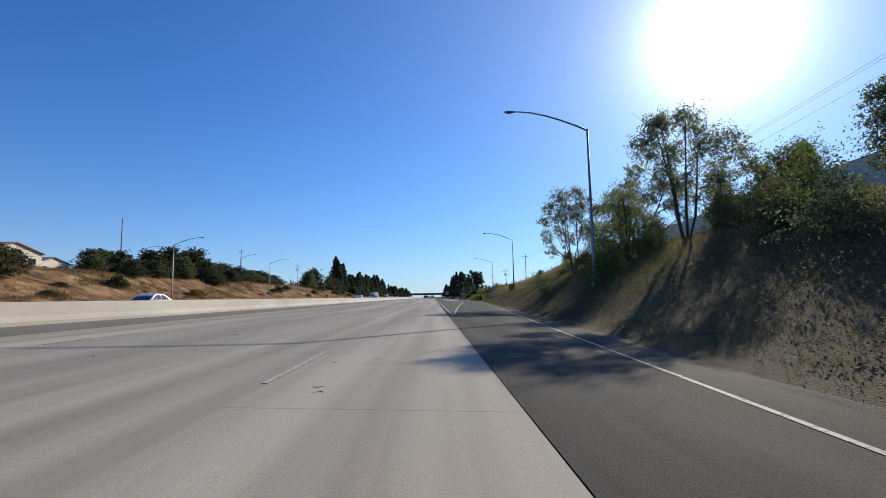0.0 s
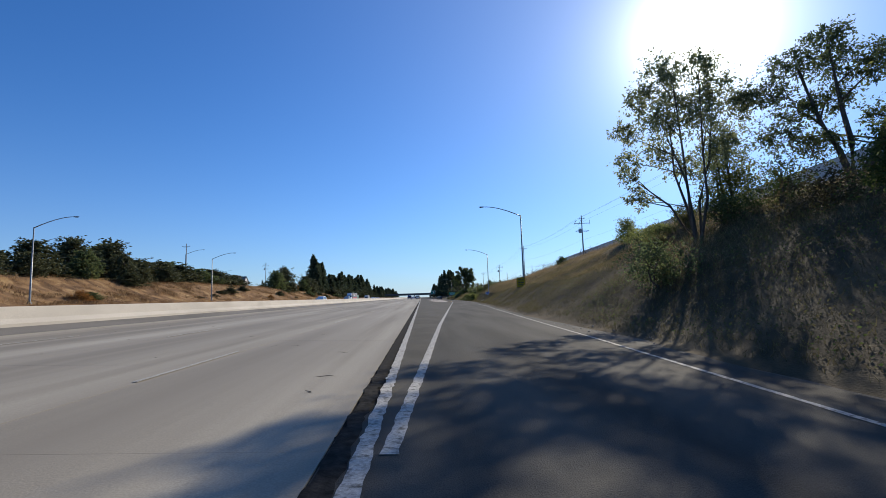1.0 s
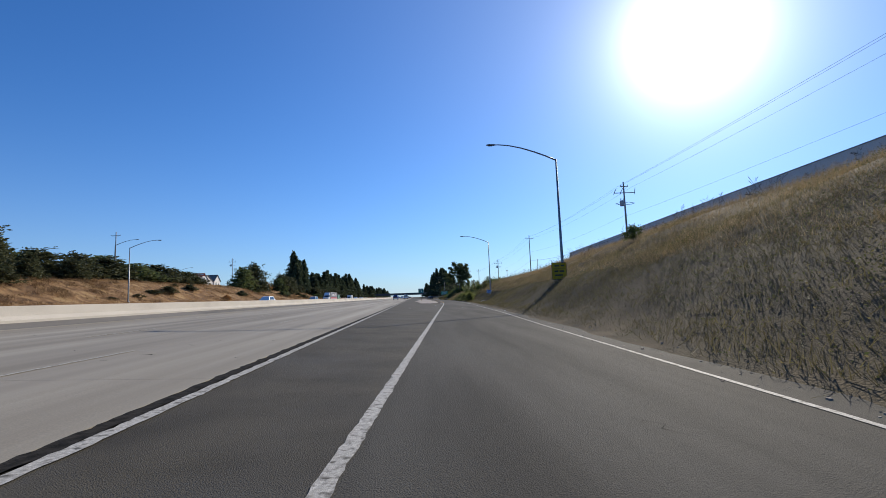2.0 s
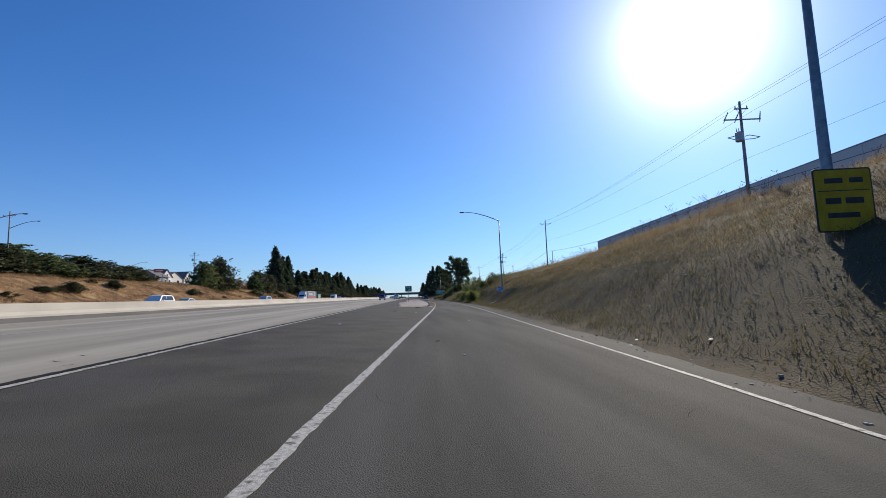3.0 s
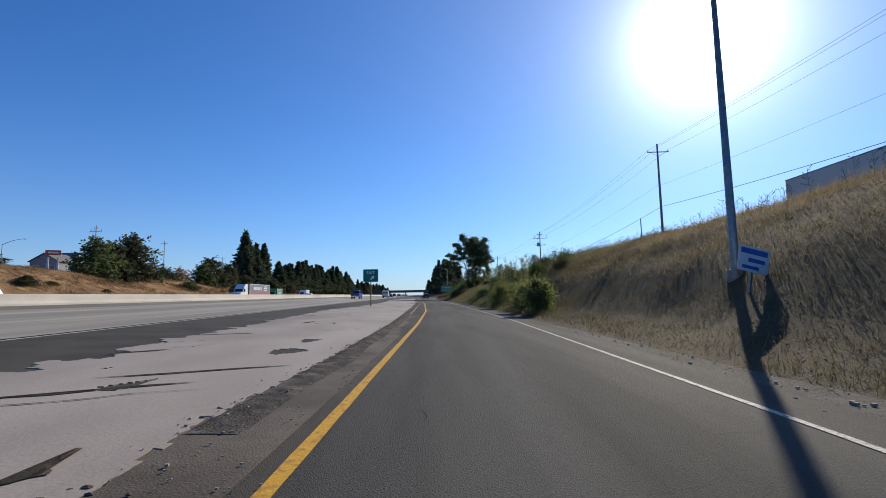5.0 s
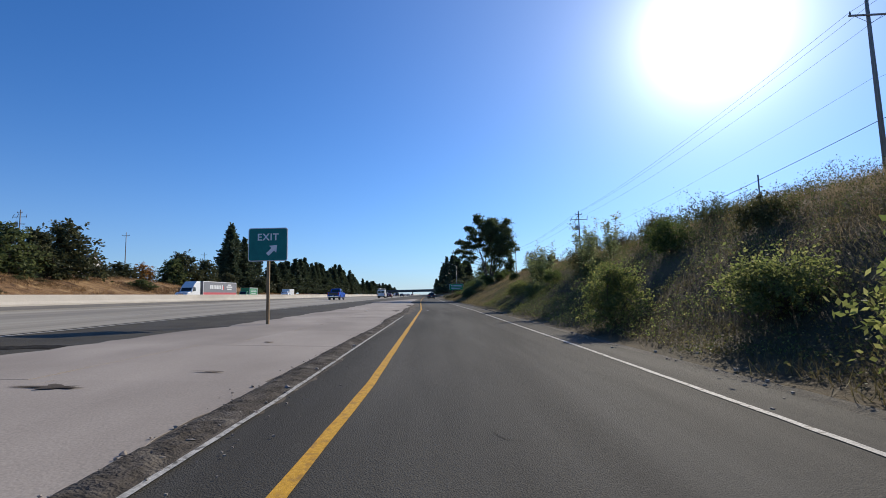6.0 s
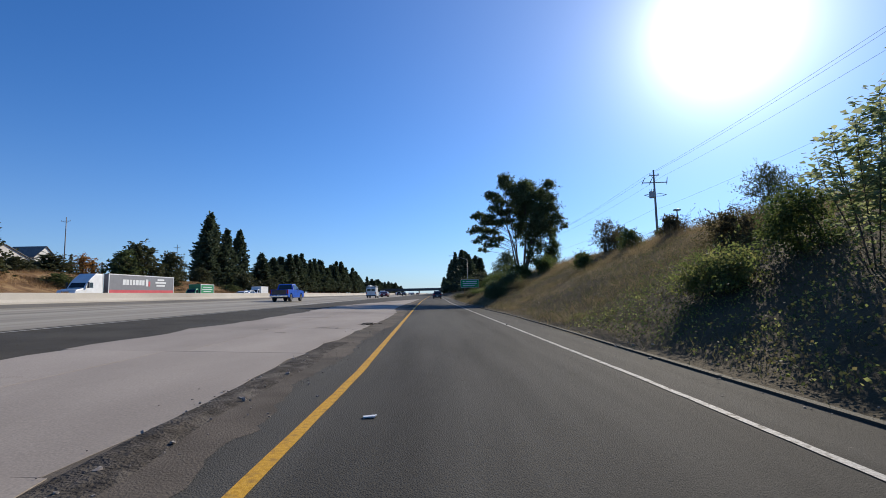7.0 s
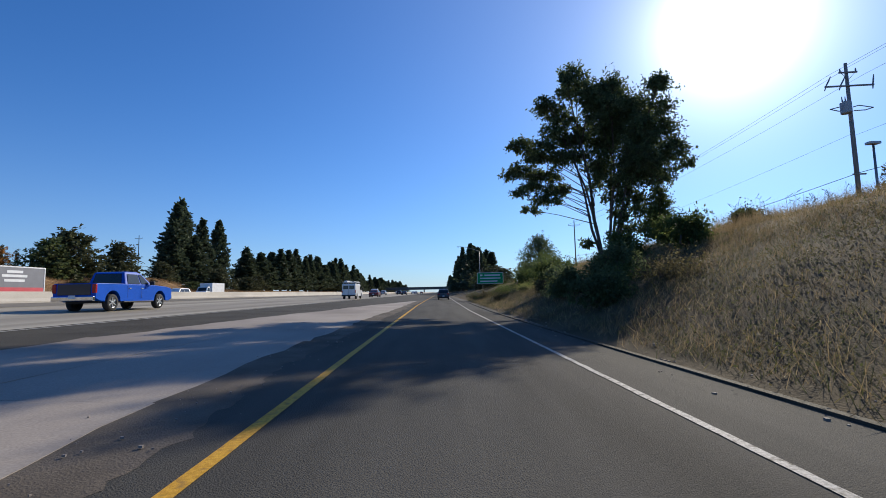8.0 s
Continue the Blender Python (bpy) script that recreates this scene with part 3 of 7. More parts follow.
for p in ((31.0, 20.0, 18.6, "tank"), (35.6, 125.8, 17.7, "tank"), (39.75, 201.3, 19.4, "cross"), (40.7, 262.7, 16.6, "tank"), (42.0, 335.0, 16.5, "cross")):
    build_pole(*p)
RIGHT_POLES = POLES[:]
for p in ((-77.7, 113.7, 22.0, "plain"), (-80.3, 190.6, 22.3, "cross"), (-83.8, 282.4, 22.6, "tank"), (-90.0, 329.7, 23.8, "cross"), (-92.0, 388.0, 22.4, "cross")):
    build_pole(*p, turn=2)


def build_wire(a, b, sag, r, label):
    pts = []
    for k in range(17):
        u = k / 16
        p = Vector(a).lerp(Vector(b), u)
        p.z -= sag * 4 * u * (1 - u)
        pts.append(p)
    bm = bmesh.new()
    tube(bm, pts, [r] * 17, 5)
    ob = mesh_ob("power_line", bm, M_WIRE)
    tagged(ob, label, "power line", "overhead wires")


for (x0, y0, z0, s0), (x1, y1, z1, s1) in zip(RIGHT_POLES, RIGHT_POLES[1:]):
    for dx, dz in ((-1.25, -0.85), (0.35, -0.2), (1.25, -0.85)):
        build_wire((x0 + dx, y0, z0 + dz), (x1 + dx, y1, z1 + dz), 0.9, 0.011, "thin black overhead wire between the poles")
    build_wire((x0, y0 - 0.2, z0 - 5.2), (x1, y1 - 0.2, z1 - 5.4), 0.8, 0.009, "thin lower overhead wire between the poles")
    build_wire((x0, y0 - 0.2, z0 - 8.1), (x1, y1 - 0.2, z1 - 8.1), 1.0, 0.022, "thick black cable low on the poles")


# ---- trees ----
rng = np.random.default_rng(7)


def leaf_quads(centres, size, rng, long=1.8):
    """Rhombic leaves with random turn at the centres."""
    n = len(centres)
    a = rng.normal(size=(n, 3))
    a /= np.linalg.norm(a, axis=1)[:, None]
    b = np.cross(a, rng.normal(size=(n, 3)))
    b /= np.linalg.norm(b, axis=1)[:, None]
    s = size * rng.uniform(0.6, 1.3, (n, 1))
    a, b = a * s * long * 0.5, b * s * 0.5
    return np.stack((centres - a, centres - a * 0.1 + b, centres + a, centres - a * 0.1 - b), axis=1)


def crown_twigs(blobs, k, rng):
    """Roots and tips of k twigs that spread through ball-shaped leaf masses (x, y, z, radius, flatness)."""
    w = np.array([b[3] ** 2.2 for b in blobs])
    which = rng.choice(len(blobs), k, p=w / w.sum())
    B = np.array(blobs)
    R = B[which, 3]
    sq = B[which, 4] if B.shape[1] > 4 else np.ones(k)
    d = rng.normal(size=(k, 3)) + np.array((0, 0, 0.3))
    d /= np.linalg.norm(d, axis=1)[:, None]
    flat = np.stack((np.ones(k), np.ones(k), sq), 1)
    root = B[which, :3] + d * (R * rng.uniform(0.2, 0.75, k))[:, None] * flat + rng.normal(size=(k, 3)) * (R * 0.16)[:, None] * flat
    bend = rng.normal(size=(k, 3)) * 0.35
    tip = B[which, :3] + (d + bend) * (R * rng.uniform(0.65, 1.12, k))[:, None] * flat
    tip[:, 2] -= 0.12 * R * rng.random(k)
    return root, tip


def spray(root, tip, per, leaf, rng, long=1.9, loose=0.08, droop=0.3):
    """Pointed leaves along twigs, each set out from its twig and drooping a little."""
    k = len(root)
    run = tip - root
    length = np.linalg.norm(run, axis=1)
    u = 0.15 + 0.9 * rng.random((k, per, 1)) ** 0.8
    p = root[:, None, :] + run[:, None, :] * u + rng.normal(size=(k, per, 3)) * (loose * (0.35 + length))[:, None, None]
    a = run[:, None, :] / (length[:, None, None] + 1e-6) * 0.6 + rng.normal(size=(k, per, 3)) * 0.75
    a[..., 2] -= droop
    a /= np.linalg.norm(a, axis=2)[..., None]
    b = np.cross(a, rng.normal(size=(k, per, 3)))
    b /= np.linalg.norm(b, axis=2)[..., None]
    s = leaf * rng.uniform(0.6, 1.3, (k, per, 1))
    a, b = a * s * long, b * s * 0.5
    return np.stack((p, p + a * 0.45 + b, p + a, p + a * 0.45 - b), axis=2).reshape(-1, 4, 3)


def twig_quads(root, tip, thick):
    """Three-sided twigs that taper to their tips."""
    d = tip - root
    d = d / (np.linalg.norm(d, axis=1)[:, None] + 1e-6)
    a = np.cross(d, np.array((0.31, 0.52, 0.79)))
    a /= np.linalg.norm(a, axis=1)[:, None] + 1e-6
    b = np.cross(d, a)
    ring = [a * math.cos(q) + b * math.sin(q) for q in (0.0, math.tau / 3, 2 * math.tau / 3)]
    return np.concatenate([np.stack((root + ring[q] * thick, root + ring[(q + 1) % 3] * thick, tip + ring[(q + 1) % 3] * thick * 0.3, tip + ring[q] * thick * 0.3), 1) for q in range(3)])


def build_tree(name, at, blobs, n, leaf, mat, label, category="tree", group="", trunk=0.16, stems=1, clump=0.22, seed=1, long=1.8, limb=0.45, per=14, twigs=True):
    r = np.random.default_rng(seed)
    top = thing(name, at, label, category, group)
    root, tip = crown_twigs(blobs, max(n // per, 1), r)
    up = tip[:, 2] > 0.05
    root, tip = root[up], tip[up]
    root[:, 2] = np.maximum(root[:, 2], 0.02)
    crown = new("crown", quads_mesh("crown", spray(root, tip, per, leaf, r, long, 0.03 + 0.16 * clump), mat))
    crown.parent = top
    if twigs and n >= 8000:
        ob = new("branching", quads_mesh("branching", twig_quads(root, tip, max(trunk * 0.06, 0.004)), M_BARK))
        ob.parent = top
    order = sorted(blobs, key=lambda b: math.atan2(b[1], b[0]))
    bm = bmesh.new()
    for s in range(stems):
        mine = order[s * len(order) // stems:(s + 1) * len(order) // stems]
        if not mine:
            continue
        far = max(mine, key=lambda b: b[2])
        peak = Vector(far[:3])
        off = Vector((0, 0, 0)) if stems == 1 else Vector((peak.x, peak.y, 0)).normalized() * trunk * 1.6
        mid = off.lerp(peak, 0.42) + Vector((r.normal() * 0.2, r.normal() * 0.2, 0))
        mid.z = max(peak.z * 0.5, 0.2)
        tube(bm, [off + Vector((0, 0, -0.5)), off + Vector((0, 0, 0.15)), off.lerp(mid, 0.5) + Vector((r.normal(), r.normal(), 0)) * 0.1, mid, peak], [trunk * 1.25, trunk, trunk * 0.85, trunk * 0.65, trunk * 0.15], 8)
        for b in mine:
            c = Vector(b[:3])
            u = min(max((c.z / max(peak.z, 0.1)) * 0.74, 0.2), 0.85)
            st = off.lerp(mid, u / 0.5) if u < 0.5 else mid.lerp(peak, (u - 0.5) * 2)
            kn = st.lerp(c, 0.55) + Vector((r.normal() * 0.1, r.normal() * 0.1, 0.12 + abs(r.normal()) * 0.08)) * b[3]
            tube(bm, [st, kn, c], [trunk * limb, trunk * limb * 0.6, trunk * 0.1], 6)
            for q in range(4):
                d = Vector(r.normal(size=3)).normalized() * b[3] * 0.75
                tube(bm, [kn.lerp(c, r.uniform(0.3, 1.0)), c + d], [trunk * 0.14, trunk * 0.04], 4)
    part("trunk", bm, M_BARK, top, smooth=True)
    return top


def auto_blobs(w, h, n, seed, base=0.18, taper=0.6):
    """Ball-shaped leaf masses that fill a crown of width w up to height h."""
    r = np.random.default_rng(seed)
    out = []
    for k in range(n):
        u = (k + 0.5) / n
        z = h * (base + (1 - base) * u)
        wide = w * 0.5 * (1 - taper * abs(u - 0.4) ** 1.3 * 1.6)
        rad = max(wide * r.uniform(0.38, 0.6), 0.12 * h)
        a = r.uniform(0, math.tau)
        d = max(wide - rad, 0) * r.uniform(0.5, 1.1)
        out.append((math.cos(a) * d, math.sin(a) * d, min(z, h - rad * 0.8), rad))
    return out


def build_conifer(at, h, w, seed, label, group, sprays=300, per=15, leaf=0.021):
    """A dense, lumpy, column-like conifer with several ragged leaders."""
    r = np.random.default_rng(seed)
    top = thing("conifer", at, label, "tree", group)
    bm = bmesh.new()
    tube(bm, [(0, 0, -0.8), (0, 0, h * 0.4), (0, 0, h * 0.95)], [h * 0.016, h * 0.011, 0.03], 9)
    part("trunk", bm, M_BARK, top, smooth=True)
    u = r.random(sprays) ** 0.95
    lobe = np.array([0.75 + 0.8 * noise.noise((math.cos(a) * 1.3, math.sin(a) * 1.3, z * 5.0 + seed)) + 0.25 * noise.noise((math.cos(a) * 4, math.sin(a) * 4, z * 14.0 + seed)) for a, z in zip(np.linspace(0, 80, sprays), u)])
    a = np.linspace(0, 80, sprays)
    if sprays > 300:
        wide = w * 0.34 * ((1 - u) ** 0.8 * 0.85 + 0.15 * (1 - u ** 3)) * np.minimum(0.6 + u * 2.2, 1.0) * (0.22 + 1.1 * lobe)
    else:
        wide = w * 0.42 * (1 - u) ** 0.95 * np.minimum(0.85 + u * 2.0, 1.0) * (0.45 + 0.75 * lobe)
    out = wide * (0.35 + 0.65 * r.random(sprays) ** 0.6)
    root = np.stack((np.cos(a) * out * 0.6, np.sin(a) * out * 0.6, h * (0.03 + 0.93 * u)), 1)
    reach = out + 0.024 * h * (1 - 0.92 * u)
    tip = np.stack((np.cos(a) * reach, np.sin(a) * reach, h * (0.05 + 0.95 * u) + h * r.uniform(-0.005, 0.05, sprays)), 1)
    P = spray(root, tip, per, h * leaf, r, 1.7, 0.07, -0.8)
    P[..., 2] = np.maximum(P[..., 2], 0.0)
    crown = new("crown", quads_mesh("crown", P, L_NEED))
    crown.parent = top
    return top


# trees and shrubs on the bank by the exit
def bank_tree(x, y, h, w, n, leaf, mat, label, seed, name="tree", category="tree", trunk=0.13, blobs=9, stems=1, clump=0.24, base=0.2, taper=0.6, long=1.8):
    return build_tree(name, (x, y, land_z(x, y) - 0.05), auto_blobs(w, h, blobs, seed, base, taper), n, leaf, mat, label, category, "", trunk, stems, clump=clump, seed=seed, long=long)


def shaped_tree(x, y, masses, n, leaf, mat, label, seed, trunk, stems, flat=1.0, clump=0.3, long=2.1, per=14):
    """A tree whose leaf masses (x, y, z, radius) are given in the world."""
    g = land_z(x, y) - 0.05
    blobs = [(bx - x, by - y, bz - g, br, flat) for bx, by, bz, br in masses]
    return build_tree("tree", (x, y, g), blobs, n, leaf, mat, label, "tree", "", trunk, stems, clump=clump, seed=seed, long=long, limb=0.4, per=per)


AIRY = ((12.1, 51.3, 10.9, 0.85), (11.9, 52.8, 9.6, 0.75), (12.2, 53.5, 8.3, 0.65), (13.0, 50.9, 12.0, 0.85), (14.0, 51.4, 12.5, 0.8), (15.2, 51.0, 12.5, 0.85), (16.3, 51.6, 11.7, 0.9), (17.2, 51.2, 10.6, 0.9), (17.0, 52.2, 9.2, 0.9),
        (15.6, 51.9, 10.9, 1.0), (14.2, 52.4, 11.0, 1.0), (13.3, 51.6, 9.8, 0.95), (14.9, 50.6, 9.6, 0.95), (13.6, 52.6, 8.4, 0.8), (15.8, 50.9, 8.2, 0.85), (14.6, 52.0, 7.6, 0.75), (12.5, 53.9, 7.6, 0.5), (12.8, 54.0, 6.8, 0.55), (13.3, 53.8, 6.1, 0.5), (12.6, 53.8, 6.2, 0.4))
shaped_tree(14.8, 51.6, AIRY, 16000, 0.085, L_PALE, "slender airy young tree with small pale leaves", 11, 0.085, 6)
TALL = ((13.3, 30.0, 11.0, 1.0), (13.2, 31.5, 9.6, 0.8), (14.4, 30.5, 12.5, 1.0), (15.2, 31.5, 13.2, 0.95), (16.6, 30.6, 13.3, 1.0), (17.9, 31.4, 12.6, 1.0), (19.2, 30.4, 11.7, 1.0), (20.5, 31.2, 10.9, 0.9), (20.8, 30.2, 9.7, 0.8),
        (19.4, 31.8, 9.8, 1.0), (17.6, 30.2, 10.8, 1.15), (15.8, 31.6, 11.0, 1.15), (14.6, 30.4, 9.2, 0.9), (16.4, 31.2, 8.9, 1.0), (18.4, 30.8, 8.6, 0.9))
shaped_tree(16.6, 31.6, TALL, 19000, 0.08, L_PALE, "tall airy tree with thin drooping twigs", 12, 0.11, 5)
UMBER = ((18.3, 50.4, 10.8, 1.1), (19.2, 49.6, 12.0, 1.15), (20.3, 48.9, 13.0, 1.0), (21.2, 49.4, 12.0, 1.2), (22.4, 48.6, 11.3, 1.1), (23.2, 48.4, 12.4, 1.15), (24.2, 48.2, 12.7, 1.0), (25.4, 48.0, 12.0, 1.15), (26.6, 47.8, 11.1, 1.1),
         (19.6, 50.2, 9.8, 1.05), (21.0, 49.8, 10.3, 1.05), (24.6, 48.4, 10.7, 1.15), (18.8, 50.6, 8.6, 1.1), (20.4, 50.0, 8.2, 1.1), (22.9, 49.3, 9.3, 0.8), (26.0, 48.6, 9.6, 1.0))
shaped_tree(21.6, 49.6, UMBER, 19000, 0.08, L_DARK, "dark spreading tree with flat tiers of leaves", 14, 0.15, 4, 0.62, 0.25)
bank_tree(14.3, 36.0, 6.0, 6.4, 15000, 0.075, L_LEAF, "broad green shrub under the trees on the bank", 13, "shrub", "shrub", 0.1, 16, 4, base=0.06)
bank_tree(18.6, 54.5, 4.4, 4.6, 8000, 0.075, L_LEAF, "bushy yellow-green shrub beside the airy tree", 15, "shrub", "shrub", 0.1, 12, 3, base=0.04)
bank_tree(21.6, 28.0, 4.6, 5.2, 9000, 0.08, L_LITE, "yellow-green shrub high on the bank", 23, "shrub", "shrub", 0.1, 12, 3, base=0.04)
bank_tree(25.5, 40.5, 6.0, 6.5, 9000, 0.085, L_FAR, "dense dark shrub high on the bank", 16, "shrub", "shrub", 0.12, 12, 2, base=0.06)
bank_tree(32.4, 45.0, 7.0, 4.8, 9000, 0.10, L_DARK, "round dark tree before the warehouse", 17, trunk=0.14, blobs=14, base=0.05)
bank_tree(37.2, 45.0, 9.3, 6.4, 15000, 0.10, L_DARK, "upright dark tree before the warehouse", 18, trunk=0.15, blobs=20, base=0.04, taper=0.8)
bank_tree(20.6, 20.0, 5.2, 4.0, 9000, 0.08, L_DARK, "dark tree at the edge of the bank", 19, trunk=0.13, blobs=12)
bank_tree(19.7, 70.3, 2.1, 3.0, 6500, 0.06, L_LEAF, "small round green bush on the crest", 20, "bush", "bush", 0.05, 9, 3, base=0.1)
bank_tree(18.0, 64.0, 0.8, 5.0, 6000, 0.055, L_LEAF, "low spreading green bush on the bank", 21, "bush", "bush", 0.05, 9, 3, base=0.15)
for k, (x, y, h, w) in enumerate(((17.3, 60.4, 0.9, 2.6), (16.4, 58.2, 0.9, 2.4), (17.0, 56.6, 1.2, 2.6), (15.4, 58.0, 0.6, 2.2), (18.8, 59.0, 1.3, 2.8), (15.0, 55.5, 0.7, 2.2), (18.6, 62.4, 0.9, 2.4))):
    bank_tree(x, y, h, w, 3600, 0.045, (L_LEAF, L_FAR, L_WEED)[k % 3], "low green scrub on the crest of the bank", 400 + k, "bush", "bush", 0.03, 8, 3, base=0.08)
bank_tree(21.1, 94.6, 1.3, 1.9, 2500, 0.06, L_MID, "small green bush on the crest", 22, "bush", "bush", 0.04, 5, 2)
for k, (x, y, h, w) in enumerate(((16.8, 174.6, 2.1, 2.6), (17.2, 179.0, 2.0, 3.0), (16.9, 189.5, 2.1, 2.8), (18.6, 184.0, 1.2, 3.4), (19.0, 195.5, 1.6, 3.0), (18.6, 208.0, 0.9, 2.6), (18.6, 215.0, 1.0, 2.8))):
    bank_tree(x, y, h, w, 8000, 0.075 if y < 180 else 0.05, (L_LITE, L_LEAF)[k % 2], "leafy yellow-green roadside shrub", 30 + k, "shrub", "shrub", 0.04, 12, 4, clump=0.3, base=0.05)


def build_shoots(x, y, h, spread, count, label, seed):
    """Upright shoots from one root, set with large pale leaves almost to the ground."""
    r = np.random.default_rng(seed)
    top = thing("sapling", (x, y, land_z(x, y) - 0.05), label, "sapling", "saplings on the bank")
    Q = []
    for k in range(count):
        a = math.tau * (k + r.uniform(-0.3, 0.3)) / count
        d = Vector((math.cos(a), math.sin(a), 0)) * spread * r.uniform(0.35, 1.0)
        tall = h * r.uniform(0.62, 1.0)
        pts = [Vector((0, 0, -0.2)) + d * 0.1, d * 0.45 + Vector((0, 0, tall * 0.35)), d * 0.85 + Vector((0, 0, tall * 0.7)), d + Vector((0, 0, tall))]
        bm = bmesh.new()
        tube(bm, pts, [0.016, 0.012, 0.008, 0.003], 5)
        twigs = []
        for q in range(9):
            u = r.uniform(0.3, 0.95) * 3
            i = min(int(u), 2)
            foot = pts[i].lerp(pts[i + 1], u - i)
            b = r.uniform(0, math.tau)
            twigs.append((foot, foot + Vector((math.cos(b), math.sin(b), r.uniform(0.5, 1.2))) * tall * r.uniform(0.07, 0.16)))
            tube(bm, twigs[-1], [0.006, 0.002], 4)
        part("stem", bm, M_BARK, top, smooth=True)
        for q in range(int(tall * 52)):
            u = r.uniform(0.22, 1.0) * 3
            i = min(int(u), 2)
            foot, end = twigs[q % 9]
            p = np.array(foot.lerp(end, r.uniform(0.2, 1.05)) if q % 2 else pts[i].lerp(pts[i + 1], u - i))
            b = r.uniform(0, math.tau)
            n = np.array((math.cos(b), math.sin(b), r.uniform(0.1, 0.9)))
            n /= np.linalg.norm(n)
            side = np.cross(n, (0, 0, 1.0)) + r.normal(size=3) * 0.25
            side /= np.linalg.norm(side)
            f = r.uniform(0.15, 0.27) * (1.1 - 0.15 * u)
            p = p + r.normal(size=3) * 0.09
            Q.append((p, p + n * f * 0.5 + side * f * 0.36, p + n * f - np.array((0, 0, f * 0.25)), p + n * f * 0.5 - side * f * 0.36))
    leaves = new("leaves", quads_mesh("leaves", np.array(Q), L_SHOOT))
    leaves.parent = top


for k, (x, y, h, spread, count) in enumerate(((20.8, 202.9, 3.9, 1.0, 9), (22.4, 202.9, 3.3, 0.6, 6), (19.6, 211.6, 3.6, 0.8, 8), (20.9, 212.4, 3.2, 0.8, 6))) :
    build_shoots(x, y, h, spread, count, "upright sapling with large pale leaves", 40 + k)
for k, (x, y, h, w) in enumerate(((28.5, 206.5, 1.6, 7.0), (27.0, 212.0, 1.3, 4.6), (30.5, 228.0, 3.2, 4.0), (25.3, 236.0, 2.0, 2.2), (26.6, 232.1, 1.7, 2.0), (29.0, 246.3, 2.4, 2.4), (23.0, 239.0, 1.3, 2.2), (40.2, 259.5, 3.6, 2.6), (26.0, 198.0, 1.2, 4.8), (36.8, 255.0, 2.6, 2.4), (26.6, 244.0, 3.3, 3.2), (20.2, 200.6, 1.2, 2.6), (20.4, 209.4, 0.9, 2.6))):
    bank_tree(x, y, h * 0.95, w, 6000 if x < 24 else 8000, 0.054, (L_MID, L_BRUSH, L_FAR)[k % 3], "dense green bush on the crest of the bank", 50 + k, "bush", "bush", 0.05, 14, 3, clump=0.15, base=0.05)

# brush under the trees
br = np.random.default_rng(55)
for k in range(22):
    y = 8 + k * 2.05 + br.uniform(-1, 1)
    x = toe(y) + br.uniform(3.0, 13.0)
    bank_tree(x, y, br.uniform(1.4, 2.8), br.uniform(3.2, 5.0), 3600, 0.068, (L_MID, L_FAR, L_BRUSH, L_DARK)[k % 4], "tangled green brush beneath the bank trees", 170 + k, "bush", "bush", 0.05, 9, 3, clump=0.5, base=0.08)

# shrubs that stand out of the thicket
tr = np.random.default_rng(77)
for k in range(6):
    y = 190 + k * 6.0 + tr.uniform(-1.5, 1.5)
    x = toe(y) + tr.uniform(4.0, 11.0)
    bank_tree(x, y, tr.uniform(1.1, 1.7), tr.uniform(2.6, 3.8), 6000, 0.055, (L_WEED, L_MID, L_BRUSH)[k % 3], "loose leafy green bush in the bank thicket", 200 + k, "bush", "bush", 0.03, 10, 4, clump=0.3, base=0.05)

